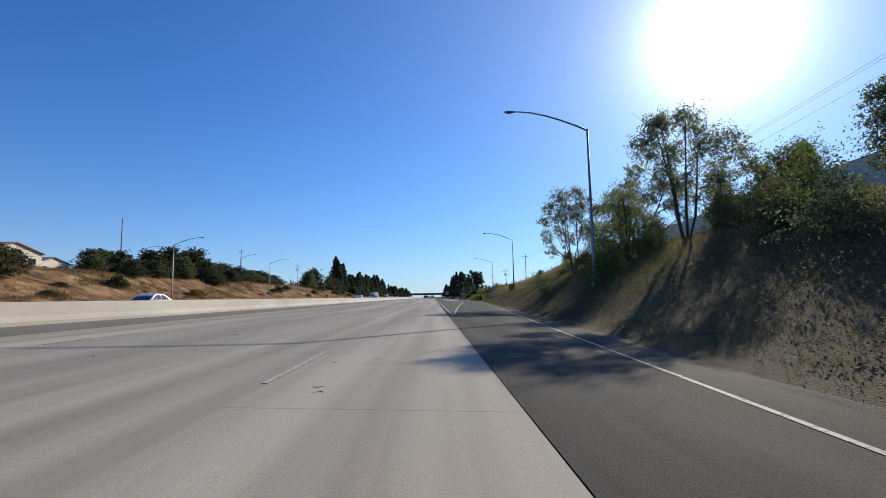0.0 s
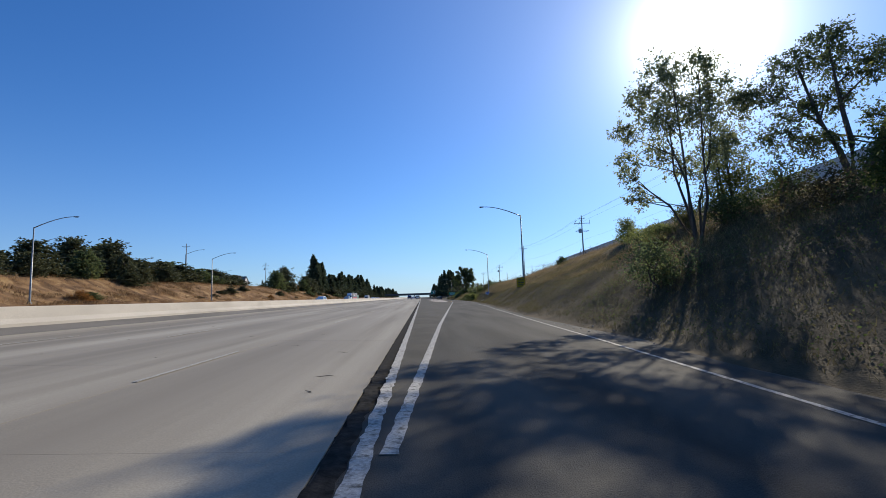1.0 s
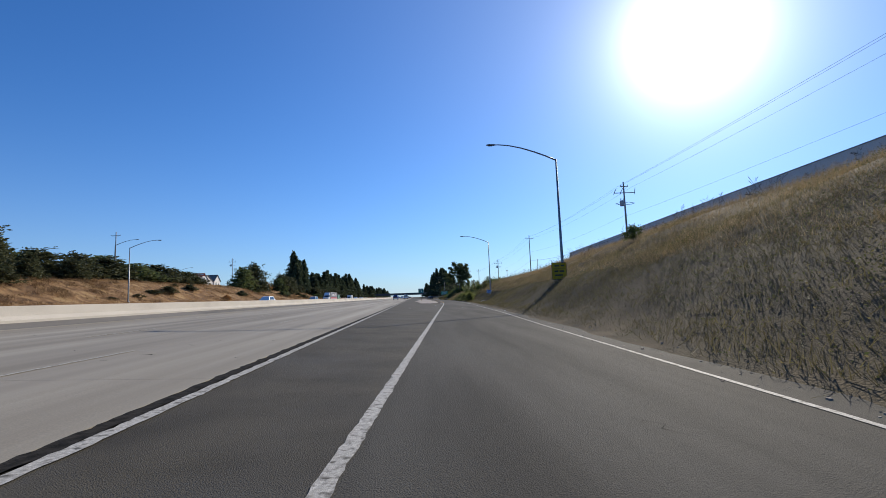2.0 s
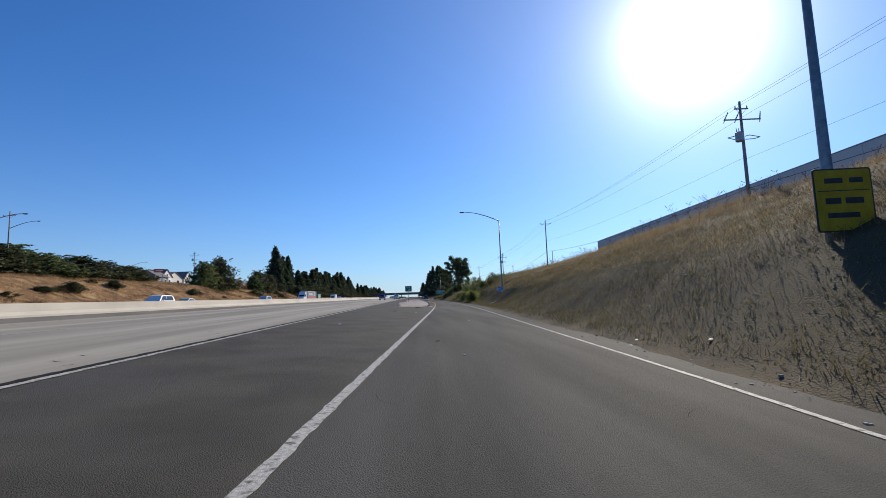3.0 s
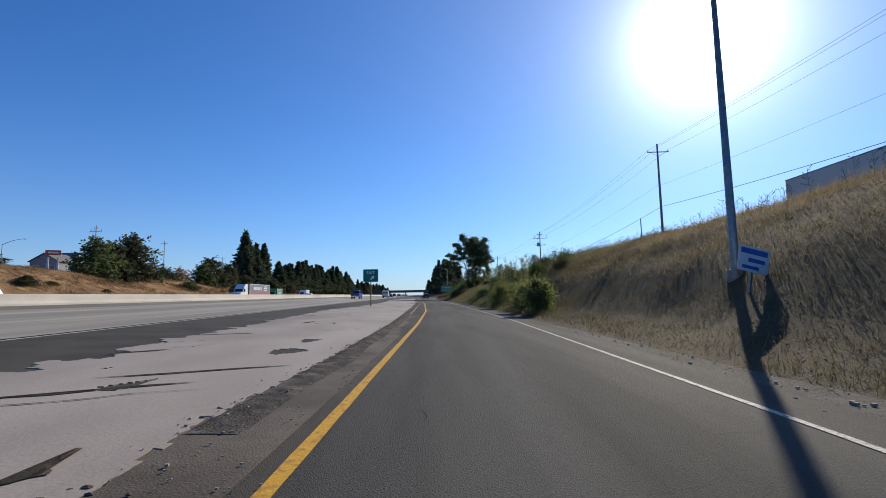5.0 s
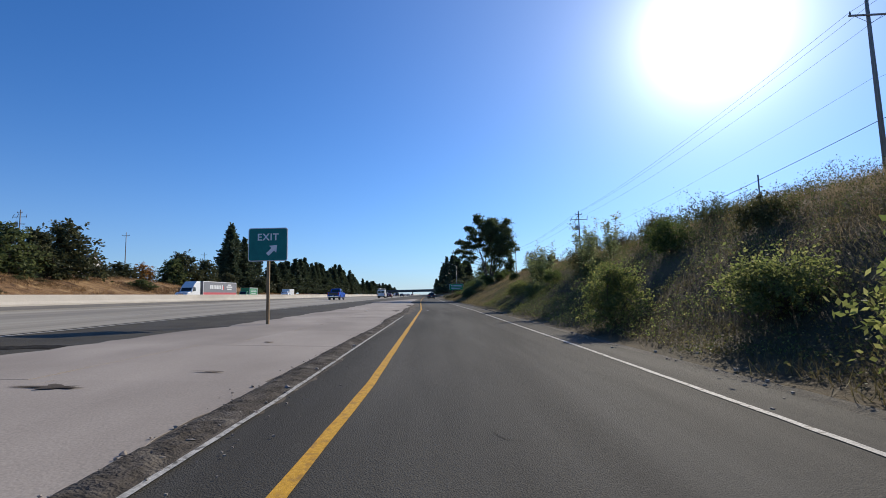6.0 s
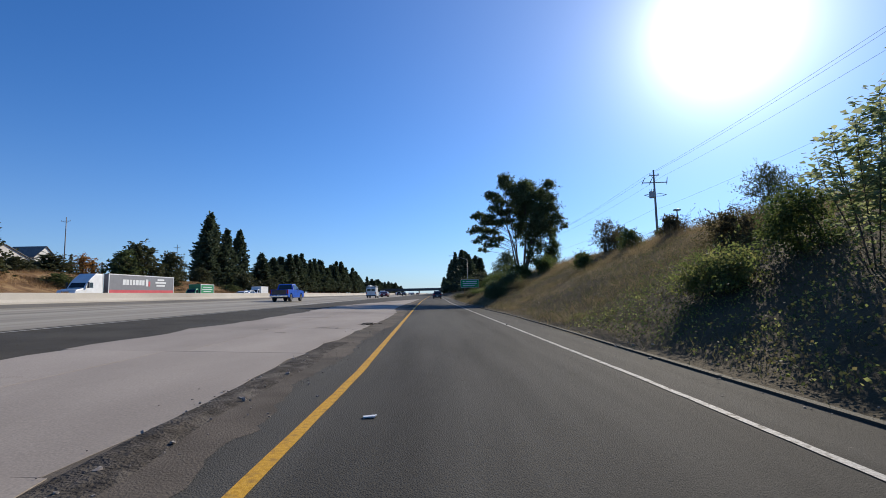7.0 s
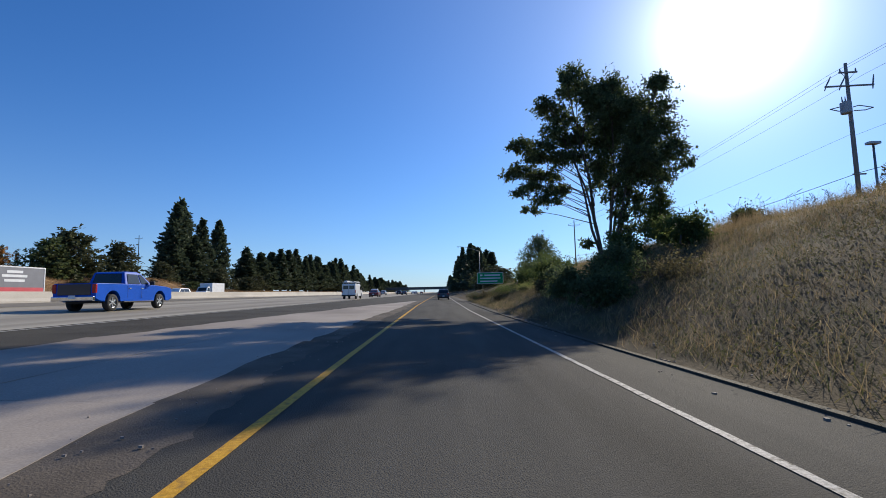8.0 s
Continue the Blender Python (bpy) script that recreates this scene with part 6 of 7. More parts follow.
def add_wheel(top, x, y, r, w, spokes=6):
    """A wheel with tyre, rim and spokes; its axle lies along x."""
    s = 1 if x > 0 else -1
    bm = bmesh.new()
    prof = [(-w / 2, r * 0.66), (-w / 2, r * 0.9), (-w * 0.36, r), (w * 0.36, r), (w / 2, r * 0.9), (w / 2, r * 0.66)]
    n = 22
    rings = [[bm.verts.new((px, pr * math.cos(k * math.tau / n), pr * math.sin(k * math.tau / n))) for k in range(n)] for px, pr in prof]
    for a, b in zip(rings, rings[1:]):
        for k in range(n):
            bm.faces.new((a[k], a[(k + 1) % n], b[(k + 1) % n], b[k]))
    bmesh.ops.recalc_face_normals(bm, faces=bm.faces[:])
    tyre = part("wheel", bm, M_RUBBER, top, smooth=True)
    tyre.location = (x, y, r)
    bm = bmesh.new()
    tube(bm, [(s * w * 0.1, 0, 0), (s * w * 0.34, 0, 0)], [r * 0.68, r * 0.68], 22)
    part("rim_well", bm, M_PLAS, tyre)
    bm = bmesh.new()
    for k in range(spokes):
        box(bm, (s * w * 0.38, 0, r * 0.34), (0.03, r * 0.17, r * 0.66), 0.008, Matrix.Rotation(k * math.tau / spokes, 4, 'X'))
    tube(bm, [(s * w * 0.36, 0, 0), (s * w * 0.46, 0, 0)], [r * 0.17, r * 0.14], 12)
    n = 22
    o = [bm.verts.new((s * w * 0.42, r * 0.7 * math.cos(k * math.tau / n), r * 0.7 * math.sin(k * math.tau / n))) for k in range(n)]
    i = [bm.verts.new((s * w * 0.36, r * 0.58 * math.cos(k * math.tau / n), r * 0.58 * math.sin(k * math.tau / n))) for k in range(n)]
    for k in range(n):
        bm.faces.new((o[k], o[(k + 1) % n], i[(k + 1) % n], i[k]))
    part("rim", bm, M_RIM, tyre)


def shell(outline, half, tuck=0.0, z_tuck=None, z_top=None, bev=0.05):
    """A body from a side outline of (y, z), half its width, drawn in by tuck between z_tuck and z_top."""
    bm = bmesh.new()
    prism(bm, outline, -half, half, 'X')
    if tuck:
        for v in bm.verts:
            u = max(0.0, min((v.co.z - z_tuck) / (z_top - z_tuck), 1.0))
            v.co.x *= 1 - tuck * u
    es = [e for e in bm.edges if abs(e.verts[0].co.x - e.verts[1].co.x) < 1e-4 or abs(abs(e.verts[0].co.x) - abs(e.verts[1].co.x)) < 0.2 and e.verts[0].co.x * e.verts[1].co.x > 0]
    if bev:
        bmesh.ops.bevel(bm, geom=es, offset=bev, segments=2, affect='EDGES', profile=0.6, clamp_overlap=True)
    bmesh.ops.triangulate(bm, faces=[f for f in bm.faces if len(f.verts) > 4])
    return bm


def arch(y, r, z, n=9):
    """Points of a wheel arch from front to back, for an outline that runs along the sill towards -y."""
    return [(y + r * math.cos(math.pi * k / n), z + r * math.sin(math.pi * k / n)) for k in range(n + 1)]


def slab_part(name, c, s, mat, top, bev=0.01, label=""):
    bm = bmesh.new()
    box(bm, c, s, bev)
    return part(name, bm, mat, top, label)


def pane_quad(pts, out, mat, top, name="window"):
    """A thin glass plate through four points, lifted by out."""
    a, b, c, d = (Vector(p) for p in pts)
    n = (b - a).cross(d - a).normalized() * 0.012
    if n.dot(Vector(out)) < 0:
        n = -n
    bm = bmesh.new()
    lo = [bm.verts.new(p - n * 0.5) for p in (a, b, c, d)]
    hi = [bm.verts.new(p + n * 0.6) for p in (a, b, c, d)]
    bm.faces.new(hi)
    bm.faces.new(lo[::-1])
    for k in range(4):
        bm.faces.new((lo[k], lo[(k + 1) % 4], hi[(k + 1) % 4], hi[k]))
    bmesh.ops.recalc_face_normals(bm, faces=bm.faces[:])
    return part(name, bm, mat, top)


def build_pickup(at, turn=0.0):
    """Nose to +y; 5.9 m long, 2.0 m wide, 1.95 m high."""
    top = thing("pickup_truck", at, "bright blue crew-cab pickup truck on the motorway", "pickup truck", turn=turn)
    wf, wr, r = 1.86, -1.80, 0.40
    outline = [(2.93, 0.55), (2.95, 0.95), (2.86, 1.12), (2.4, 1.2), (1.3, 1.27), (-0.9, 1.27), (-0.98, 1.30), (-2.86, 1.30), (-2.92, 1.2), (-2.92, 0.62), (-2.6, 0.5)]
    sill = [(wr - 0.55, 0.48)] + [(2 * wr - y, z) for y, z in arch(wr, 0.52, 0.45)] + [(wf - 0.55, 0.42)] + [(2 * wf - y, z) for y, z in arch(wf, 0.52, 0.45)] + [(2.7, 0.42)]
    part("body", shell(outline + sill, 0.97, 0.0, 0.9, 1.3, 0.05), P_BLUE, top, "glossy blue body")
    cab = [(1.28, 1.24), (0.45, 1.86), (0.2, 1.93), (-0.6, 1.93), (-0.78, 1.88), (-0.93, 1.24)]
    c = part("cab", shell(cab, 0.93, 0.2, 1.24, 1.93, 0.05), P_BLUE, top, "blue cab roof")
    for s in (-1, 1):
        pane_quad([(s * 0.925, 0.97, 1.31), (s * 0.925, 0.30, 1.31), (s * 0.80, 0.22, 1.80), (s * 0.79, 0.40, 1.80)], (s, 0, 0.2), M_VGLASS, c, "front_side_window")
        pane_quad([(s * 0.925, 0.20, 1.31), (s * 0.925, -0.72, 1.31), (s * 0.80, -0.64, 1.80), (s * 0.80, 0.13, 1.80)], (s, 0, 0.2), M_VGLASS, c, "rear_side_window")
        slab_part("mirror", (s * 1.12, 0.92, 1.36), (0.24, 0.12, 0.2), M_PLAS, top, 0.03)
        slab_part("handle", (s * 0.985, 0.32, 1.08), (0.03, 0.18, 0.035), M_CHROME, top, 0.008)
        slab_part("handle", (s * 0.985, -0.62, 1.08), (0.03, 0.18, 0.035), M_CHROME, top, 0.008)
        slab_part("tail_light", (s * 0.90, -2.9, 1.06), (0.17, 0.1, 0.4), M_TAIL, top, 0.02, "red tail light")
        slab_part("headlight", (s * 0.78, 2.89, 0.98), (0.34, 0.12, 0.2), M_HEAD, top, 0.03)
        slab_part("step_bar", (s * 0.96, 0.05, 0.42), (0.14, 2.3, 0.05), M_PLAS, top, 0.015)
        slab_part("door_seam", (s * 0.992, 0.26, 0.9), (0.006, 0.012, 0.66), M_PLAS, top, 0)
        slab_part("door_seam", (s * 0.992, -0.80, 0.9), (0.006, 0.012, 0.66), M_PLAS, top, 0)
        for y in (wf, wr):
            add_wheel(top, s * 0.84, y, r, 0.27)
    pane_quad([(-0.74, 1.22, 1.30), (0.74, 1.22, 1.30), (0.66, 0.50, 1.84), (-0.66, 0.50, 1.84)], (0, 1, 0.5), M_VGLASS, c, "windscreen")
    pane_quad([(-0.72, -0.92, 1.34), (0.72, -0.92, 1.34), (0.64, -0.81, 1.82), (-0.64, -0.81, 1.82)], (0, -1, 0.1), M_VGLASS, c, "rear_window")
    slab_part("bed", (0, -1.92, 1.302), (1.66, 1.82, 0.02), M_PLAS, top, 0, "dark open load bed")
    # the dark paint stands in for shade on the rear of the blue body
    slab_part("tailgate", (0, -2.925, 1.02), (1.5, 0.05, 0.5), P_DARK, top, 0.015, "tailgate coloured dark for its shaded side")
    slab_part("rear_bumper", (0, -2.98, 0.60), (1.9, 0.16, 0.2), M_CHROME, top, 0.03)
    slab_part("front_bumper", (0, 2.95, 0.6), (1.9, 0.14, 0.24), M_CHROME, top, 0.03)
    slab_part("grille", (0, 2.95, 0.96), (1.15, 0.06, 0.3), M_PLAS, top, 0.02)
    slab_part("number_plate", (0, -3.065, 0.68), (0.31, 0.01, 0.15), M_SIGNW, top, 0)
    slab_part("underbody", (0, 0, 0.5), (1.5, 4.9, 0.24), M_PLAS, top, 0)
    return top


def build_car(at, colour, label, turn=0.0, kind="sedan", wheel_r=0.33):
    """Nose to +y."""
    top = thing({"sedan": "car", "suv": "sport_utility_vehicle"}[kind], at, label, "car", "traffic", turn=turn)
    hgt = 1.45 if kind == "sedan" else 1.72
    belt = 0.92 if kind == "sedan" else 1.06
    wf, wr, r = 1.4, -1.38, wheel_r
    outline = [(2.28, 0.45), (2.3, 0.68), (2.1, 0.80), (1.2, belt - 0.02), (-1.9, belt + 0.03), (-2.28, belt - 0.02), (-2.34, 0.62), (-2.2, 0.36)]
    sill = [(2 * wr - y, z) for y, z in arch(wr, 0.40, 0.33)] + [(2 * wf - y, z) for y, z in arch(wf, 0.40, 0.33)] + [(2.15, 0.3)]
    part("body", shell(outline + sill, 0.9, 0.07, 0.6, belt, 0.035), colour, top)
    if kind == "sedan":
        g = [(1.25, belt - 0.04), (0.35, hgt - 0.05), (0.0, hgt), (-0.75, hgt - 0.02), (-1.0, hgt - 0.08), (-1.85, belt)]
        roof_f, roof_r, rear_b = 0.30, -0.95, -1.72
    else:
        g = [(1.3, belt - 0.04), (0.5, hgt - 0.06), (0.2, hgt), (-1.7, hgt - 0.03), (-1.95, hgt - 0.1), (-2.2, belt)]
        roof_f, roof_r, rear_b = 0.42, -1.85, -2.15
    c = part("cabin", shell(g, 0.84, 0.24, belt, hgt, 0.05), colour, top)
    zt = hgt - 0.12
    for s in (-1, 1):
        pane_quad([(s * 0.835, 0.95, belt + 0.05), (s * 0.835, -0.28, belt + 0.05), (s * 0.675, -0.28, zt), (s * 0.675, roof_f - 0.05, zt)], (s, 0, 0.2), M_VGLASS, c, "front_side_window")
        pane_quad([(s * 0.835, -0.36, belt + 0.05), (s * 0.835, rear_b + 0.4, belt + 0.05), (s * 0.675, roof_r + 0.15, zt), (s * 0.675, -0.36, zt)], (s, 0, 0.2), M_VGLASS, c, "rear_side_window")
        slab_part("mirror", (s * 0.98, 0.85, belt + 0.08), (0.2, 0.1, 0.13), colour, top, 0.03)
        slab_part("tail_light", (s * 0.68, -2.31, belt - 0.14), (0.36, 0.07, 0.16), M_TAIL, top, 0.02, "red tail light")
        slab_part("headlight", (s * 0.66, 2.22, 0.7), (0.36, 0.14, 0.13), M_HEAD, top, 0.03)
        for y in (wf, wr):
            add_wheel(top, s * 0.78, y, r, 0.22, 5)
    pane_quad([(-0.68, 1.16, belt + 0.04), (0.68, 1.16, belt + 0.04), (0.57, roof_f + 0.08, zt + 0.03), (-0.57, roof_f + 0.08, zt + 0.03)], (0, 1, 0.6), M_VGLASS, c, "windscreen")
    pane_quad([(-0.68, rear_b - 0.03, belt + 0.08), (0.68, rear_b - 0.03, belt + 0.08), (0.57, roof_r - 0.06, zt), (-0.57, roof_r - 0.06, zt)], (0, -1, 0.5), M_VGLASS, c, "rear_window")
    slab_part("rear_bumper", (0, -2.33, 0.48), (1.66, 0.12, 0.22), colour, top, 0.04)
    slab_part("number_plate", (0, -2.395, 0.6), (0.31, 0.01, 0.15), M_SIGNW, top, 0)
    slab_part("underbody", (0, 0, 0.36), (1.4, 3.9, 0.2), M_PLAS, top, 0)
    return top


def build_van(at, turn=0.0):
    """White work van with a rack; nose to +y."""
    top = thing("work_van", at, "white work van with a loaded roof rack", "van", turn=turn)
    outline = [(2.78, 0.5), (2.8, 0.95), (2.6, 1.15), (1.95, 1.3), (1.3, 2.05), (1.05, 2.15), (-2.7, 2.15), (-2.8, 2.05), (-2.82, 0.5), (-2.5, 0.42)]
    sill = [(2 * -1.75 - y, z) for y, z in arch(-1.75, 0.46, 0.4)] + [(2 * 1.8 - y, z) for y, z in arch(1.8, 0.46, 0.4)] + [(2.6, 0.42)]
    b = part("body", shell(outline + sill, 1.0, 0.08, 1.2, 2.15, 0.05), P_WHITE, top, "white van body")
    for s in (-1, 1):
        pane_quad([(s * 1.0, 1.75, 1.3), (s * 1.0, 0.75, 1.3), (s * 0.95, 0.75, 1.9), (s * 0.95, 1.25, 1.9)], (s, 0, 0.1), M_VGLASS, b, "side_window")
        slab_part("mirror", (s * 1.16, 1.75, 1.45), (0.2, 0.12, 0.34), M_PLAS, top, 0.03)
        slab_part("tail_light", (s * 0.93, -2.83, 1.05), (0.13, 0.06, 0.34), M_TAIL, top, 0.015, "red tail light")
        pane_quad([(s * 0.08, -2.83, 1.4), (s * 0.8, -2.83, 1.4), (s * 0.76, -2.82, 1.9), (s * 0.08, -2.82, 1.9)], (0, -1, 0), M_VGLASS, b, "rear_window")
        slab_part("ladder_rail", (s * 0.25 + 0.45, -0.4, 2.46), (0.06, 4.6, 0.09), M_ALU, top, 0.01)
        slab_part("rack_rail", (s * 0.85, -0.6, 2.38), (0.05, 4.2, 0.05), M_ALU, top, 0.01)
        for y in (-1.75, 1.8):
            add_wheel(top, s * 0.84, y, 0.37, 0.24, 8)
    for k in range(4):
        slab_part("rack_bar", (0, -2.4 + k * 1.2, 2.36), (1.9, 0.05, 0.05), M_ALU, top, 0.01)
        slab_part("rack_leg", (0.85, -2.4 + k * 1.2, 2.26), (0.05, 0.05, 0.24), M_ALU, top, 0.01)
        slab_part("rack_leg", (-0.85, -2.4 + k * 1.2, 2.26), (0.05, 0.05, 0.24), M_ALU, top, 0.01)
    for k in range(9):
        slab_part("rung", (0.45, -2.5 + k * 0.5, 2.46), (0.5, 0.035, 0.035), M_ALU, top, 0.005)
    slab_part("pipe_box", (-0.5, -0.6, 2.5), (0.4, 3.6, 0.22), P_WHITE, top, 0.03)
    slab_part("door_seam", (0, -2.835, 1.25), (0.02, 0.02, 1.4), M_PLAS, top, 0)
    slab_part("rear_bumper", (0, -2.88, 0.5), (1.95, 0.16, 0.2), M_PLAS, top, 0.03)
    slab_part("number_plate", (-0.4, -2.84, 0.85), (0.31, 0.02, 0.15), M_SIGNW, top, 0)
    slab_part("underbody", (0, 0, 0.5), (1.6, 4.8, 0.2), M_PLAS, top, 0)
    return top


def build_semi(at, turn=180.0):
    """Tractor and trailer; nose to +y before turning."""
    tr = thing("trailer", at, "long grey box trailer with red stripe and white lettering shapes", "trailer", turn=turn)
    slab_part("box", (0, -8.1, 2.6), (2.6, 16.15, 2.9), P_GREY, tr, 0.03)
    for z in (1.17, 4.03):
        for s in (-1, 1):
            slab_part("edge_rail", (s * 1.3, -8.1, z), (0.05, 16.2, 0.12), P_WHITE, tr, 0.01)
    for y in (-0.06, -16.15):
        for s in (-1, 1):
            slab_part("corner_post", (s * 1.3, y, 2.6), (0.06, 0.14, 2.9), P_WHITE, tr, 0.01)
    for s in (-1, 1):
        slab_part("stripe", (s * 1.306, -8.1, 1.55), (0.01, 15.9, 0.5), P_STRIPE, tr, 0)
        for k, (y, w) in enumerate(((-3.3, 0.62), (-4.05, 0.62), (-4.8, 0.5), (-5.5, 0.5), (-6.25, 0.72), (-7.05, 0.55), (-7.75, 0.55))):
            slab_part("bar", (s * 1.308, y, 2.95), (0.01, w, 0.8), P_WHITE, tr, 0)
        slab_part("emblem", (s * 1.308, -8.7, 2.95), (0.01, 0.55, 1.1), P_WHITE, tr, 0)
        slab_part("emblem", (s * 1.308, -9.3, 2.8), (0.01, 0.45, 0.8), P_STRIPE, tr, 0)
        for k, (z, w) in enumerate(((3.5, 1.9), (3.05, 3.0), (2.55, 2.4))):
            slab_part("bar", (s * 1.308, -12.4, z), (0.01, w, 0.28), P_WHITE, tr, 0)
        for y in (-13.6, -14.9):
            add_wheel(tr, s * 1.1, y, 0.5, 0.5, 8)
    slab_part("chassis", (0, -9.5, 0.95), (1.0, 12.5, 0.3), M_PLAS, tr, 0)
    ca = thing("truck_tractor", at, "white tractor unit with a tall roof fairing", "truck", turn=turn)
    cab = [(5.9, 0.7), (5.95, 1.3), (5.7, 1.75), (4.2, 2.0), (3.7, 2.75), (3.3, 3.2), (2.2, 4.0), (0.95, 4.0), (0.9, 0.7)]
    c = part("cab", shell(cab, 1.2, 0.06, 2.0, 4.0, 0.08), P_WHITE, ca, "white cab with sleeper")
    for s in (-1, 1):
        pane_quad([(s * 1.205, 3.85, 2.05), (s * 1.205, 2.75, 2.05), (s * 1.185, 2.75, 2.75), (s * 1.185, 3.55, 2.75)], (s, 0, 0), M_VGLASS, c, "side_window")
        slab_part("mirror", (s * 1.42, 3.9, 2.4), (0.2, 0.16, 0.8), M_PLAS, ca, 0.03)
        slab_part("headlight", (s * 0.95, 5.86, 1.15), (0.4, 0.2, 0.3), M_HEAD, ca, 0.05)
        add_wheel(ca, s * 1.08, 4.9, 0.5, 0.3, 8)
        for y in (-0.4, -1.7):
            add_wheel(ca, s * 1.05, y, 0.5, 0.5, 8)
        tubebm = bmesh.new()
        tube(tubebm, [(s * 1.05, 0.7, 0.9), (s * 1.05, 0.7, 4.1)], [0.08, 0.08], 10)
        part("exhaust", tubebm, M_CHROME, ca)
    pane_quad([(-1.0, 4.17, 2.08), (1.0, 4.17, 2.08), (0.95, 3.74, 2.72), (-0.95, 3.74, 2.72)], (0, 1, 0.4), M_VGLASS, c, "windscreen")
    slab_part("frame", (0, 1.0, 0.85), (0.9, 6.8, 0.25), M_PLAS, ca, 0)
    slab_part("grille", (0, 5.93, 1.2), (1.0, 0.08, 0.8), M_CHROME, ca, 0.03)


def build_box_truck(at, box_mat, cab_mat, label, turn=180.0, length=5.2, high=3.3, framed=False):
    top = thing("box_truck", at, label, "truck", "trucks on the opposite carriageway", turn=turn)
    slab_part("cargo_box", (0, -length / 2, 0.9 + (high - 0.9) / 2), (2.4, length, high - 0.9), box_mat, top, 0.04)
    if framed:
        for z in (1.0, high - 0.06):
            slab_part("frame_rail", (1.21, -length / 2, z), (0.08, length + 0.1, 0.16), P_WHITE, top, 0.02)
            slab_part("frame_rail", (-1.21, -length / 2, z), (0.08, length + 0.1, 0.16), P_WHITE, top, 0.02)
        for y in (-0.05, -length + 0.05):
            slab_part("frame_post", (-1.22, y, (high + 0.9) / 2), (0.08, 0.16, high - 0.9), P_WHITE, top, 0.02)
        for z, w in ((high - 0.6, 3.6), (high - 1.05, 4.2), (high - 1.5, 3.2)):
            slab_part("bar", (-1.215, -length / 2, z), (0.02, w, 0.16), P_WHITE, top, 0)
    cab = [(2.1, 0.6), (2.15, 1.25), (1.7, 1.45), (1.15, 2.2), (0.9, 2.3), (0.1, 2.3), (0.1, 0.6)]
    c = part("cab", shell(cab, 1.0, 0.08, 1.3, 2.3, 0.06), cab_mat, top)
    for s in (-1, 1):
        pane_quad([(s * 1.0, 1.5, 1.45), (s * 1.0, 0.5, 1.45), (s * 0.95, 0.5, 2.05), (s * 0.95, 1.15, 2.05)], (s, 0, 0.1), M_VGLASS, c, "side_window")
        add_wheel(top, s * 0.9, 1.1, 0.42, 0.26, 6)
        add_wheel(top, s * 0.9, -length + 1.2, 0.42, 0.4, 6)
    pane_quad([(-0.8, 1.68, 1.5), (0.8, 1.68, 1.5), (0.75, 1.2, 2.14), (-0.75, 1.2, 2.14)], (0, 1, 0.4), M_VGLASS, c, "windscreen")
    slab_part("chassis", (0, -1.2, 0.7), (0.9, 6, 0.25), M_PLAS, top, 0)
    return top


def on_road(x, y):
    return (x, y, road_z(x) + 0.008)


build_pickup(on_road(-5.4, 255.0))
build_van(on_road(-1.8, 299.0))
build_car(on_road(-1.8, 322.0), P_RED, "maroon car driving in the outer lane")
build_car(on_road(-5.0, 345.0), P_WHITE, "white sport utility vehicle in the traffic ahead", kind="suv")
build_car(on_road(-1.8, 395.0), P_DARK, "dark car in the traffic ahead")
build_car(on_road(-5.1, 412.0), P_DARK, "dark sport utility vehicle in the traffic ahead", kind="suv")
build_car(on_road(-8.3, 388.0), P_SILV, "silver car in the traffic ahead")
build_car(on_road(-8.3, 440.0), P_WHITE, "white car in the traffic ahead")
build_car(on_road(-1.8, 470.0), P_SILV, "silver car far ahead on the motorway")
build_car(on_road(-5.1, 500.0), P_WHITE, "white car far ahead on the motorway")
build_car(on_road(-1.8, 540.0), P_RED, "dark red car far ahead on the motorway")
build_car(on_road(11.6, 305.0), P_DARK, "black car ahead in the exit lane", kind="suv")
build_car(on_road(11.3, 336.0), P_DARK, "black car further ahead in the exit lane")
OPP_Z = 0.455
build_semi((-36.3, 268.8, OPP_Z))
build_box_truck((-38.0, 298.0, OPP_Z), P_GREEN, P_GREEN, "green truck with a white-framed side panel", framed=True, length=5.6, high=3.2)
build_box_truck((-34.0, 320.0, OPP_Z), P_WHITE, P_WHITE, "white box truck on the opposite carriageway", length=5.0, high=3.0)
for x, y, m, k, t in ((-24, 37.5, P_WHITE, "sedan", "white car with only its roof above the barrier"), (-24, 143, P_WHITE, "suv", "white vehicle half hidden by the barrier"), (-28, 158, P_SILV, "sedan", "silver car half hidden by the barrier"),
                      (-24, 181.5, P_SILV, "suv", "silver vehicle half hidden by the barrier"), (-24, 287.5, P_WHITE, "sedan", "white car on the opposite carriageway"), (-28, 300, P_WHITE, "suv", "white vehicle on the opposite carriageway")):
    build_car((x, y, OPP_Z), m, t, 180, k)

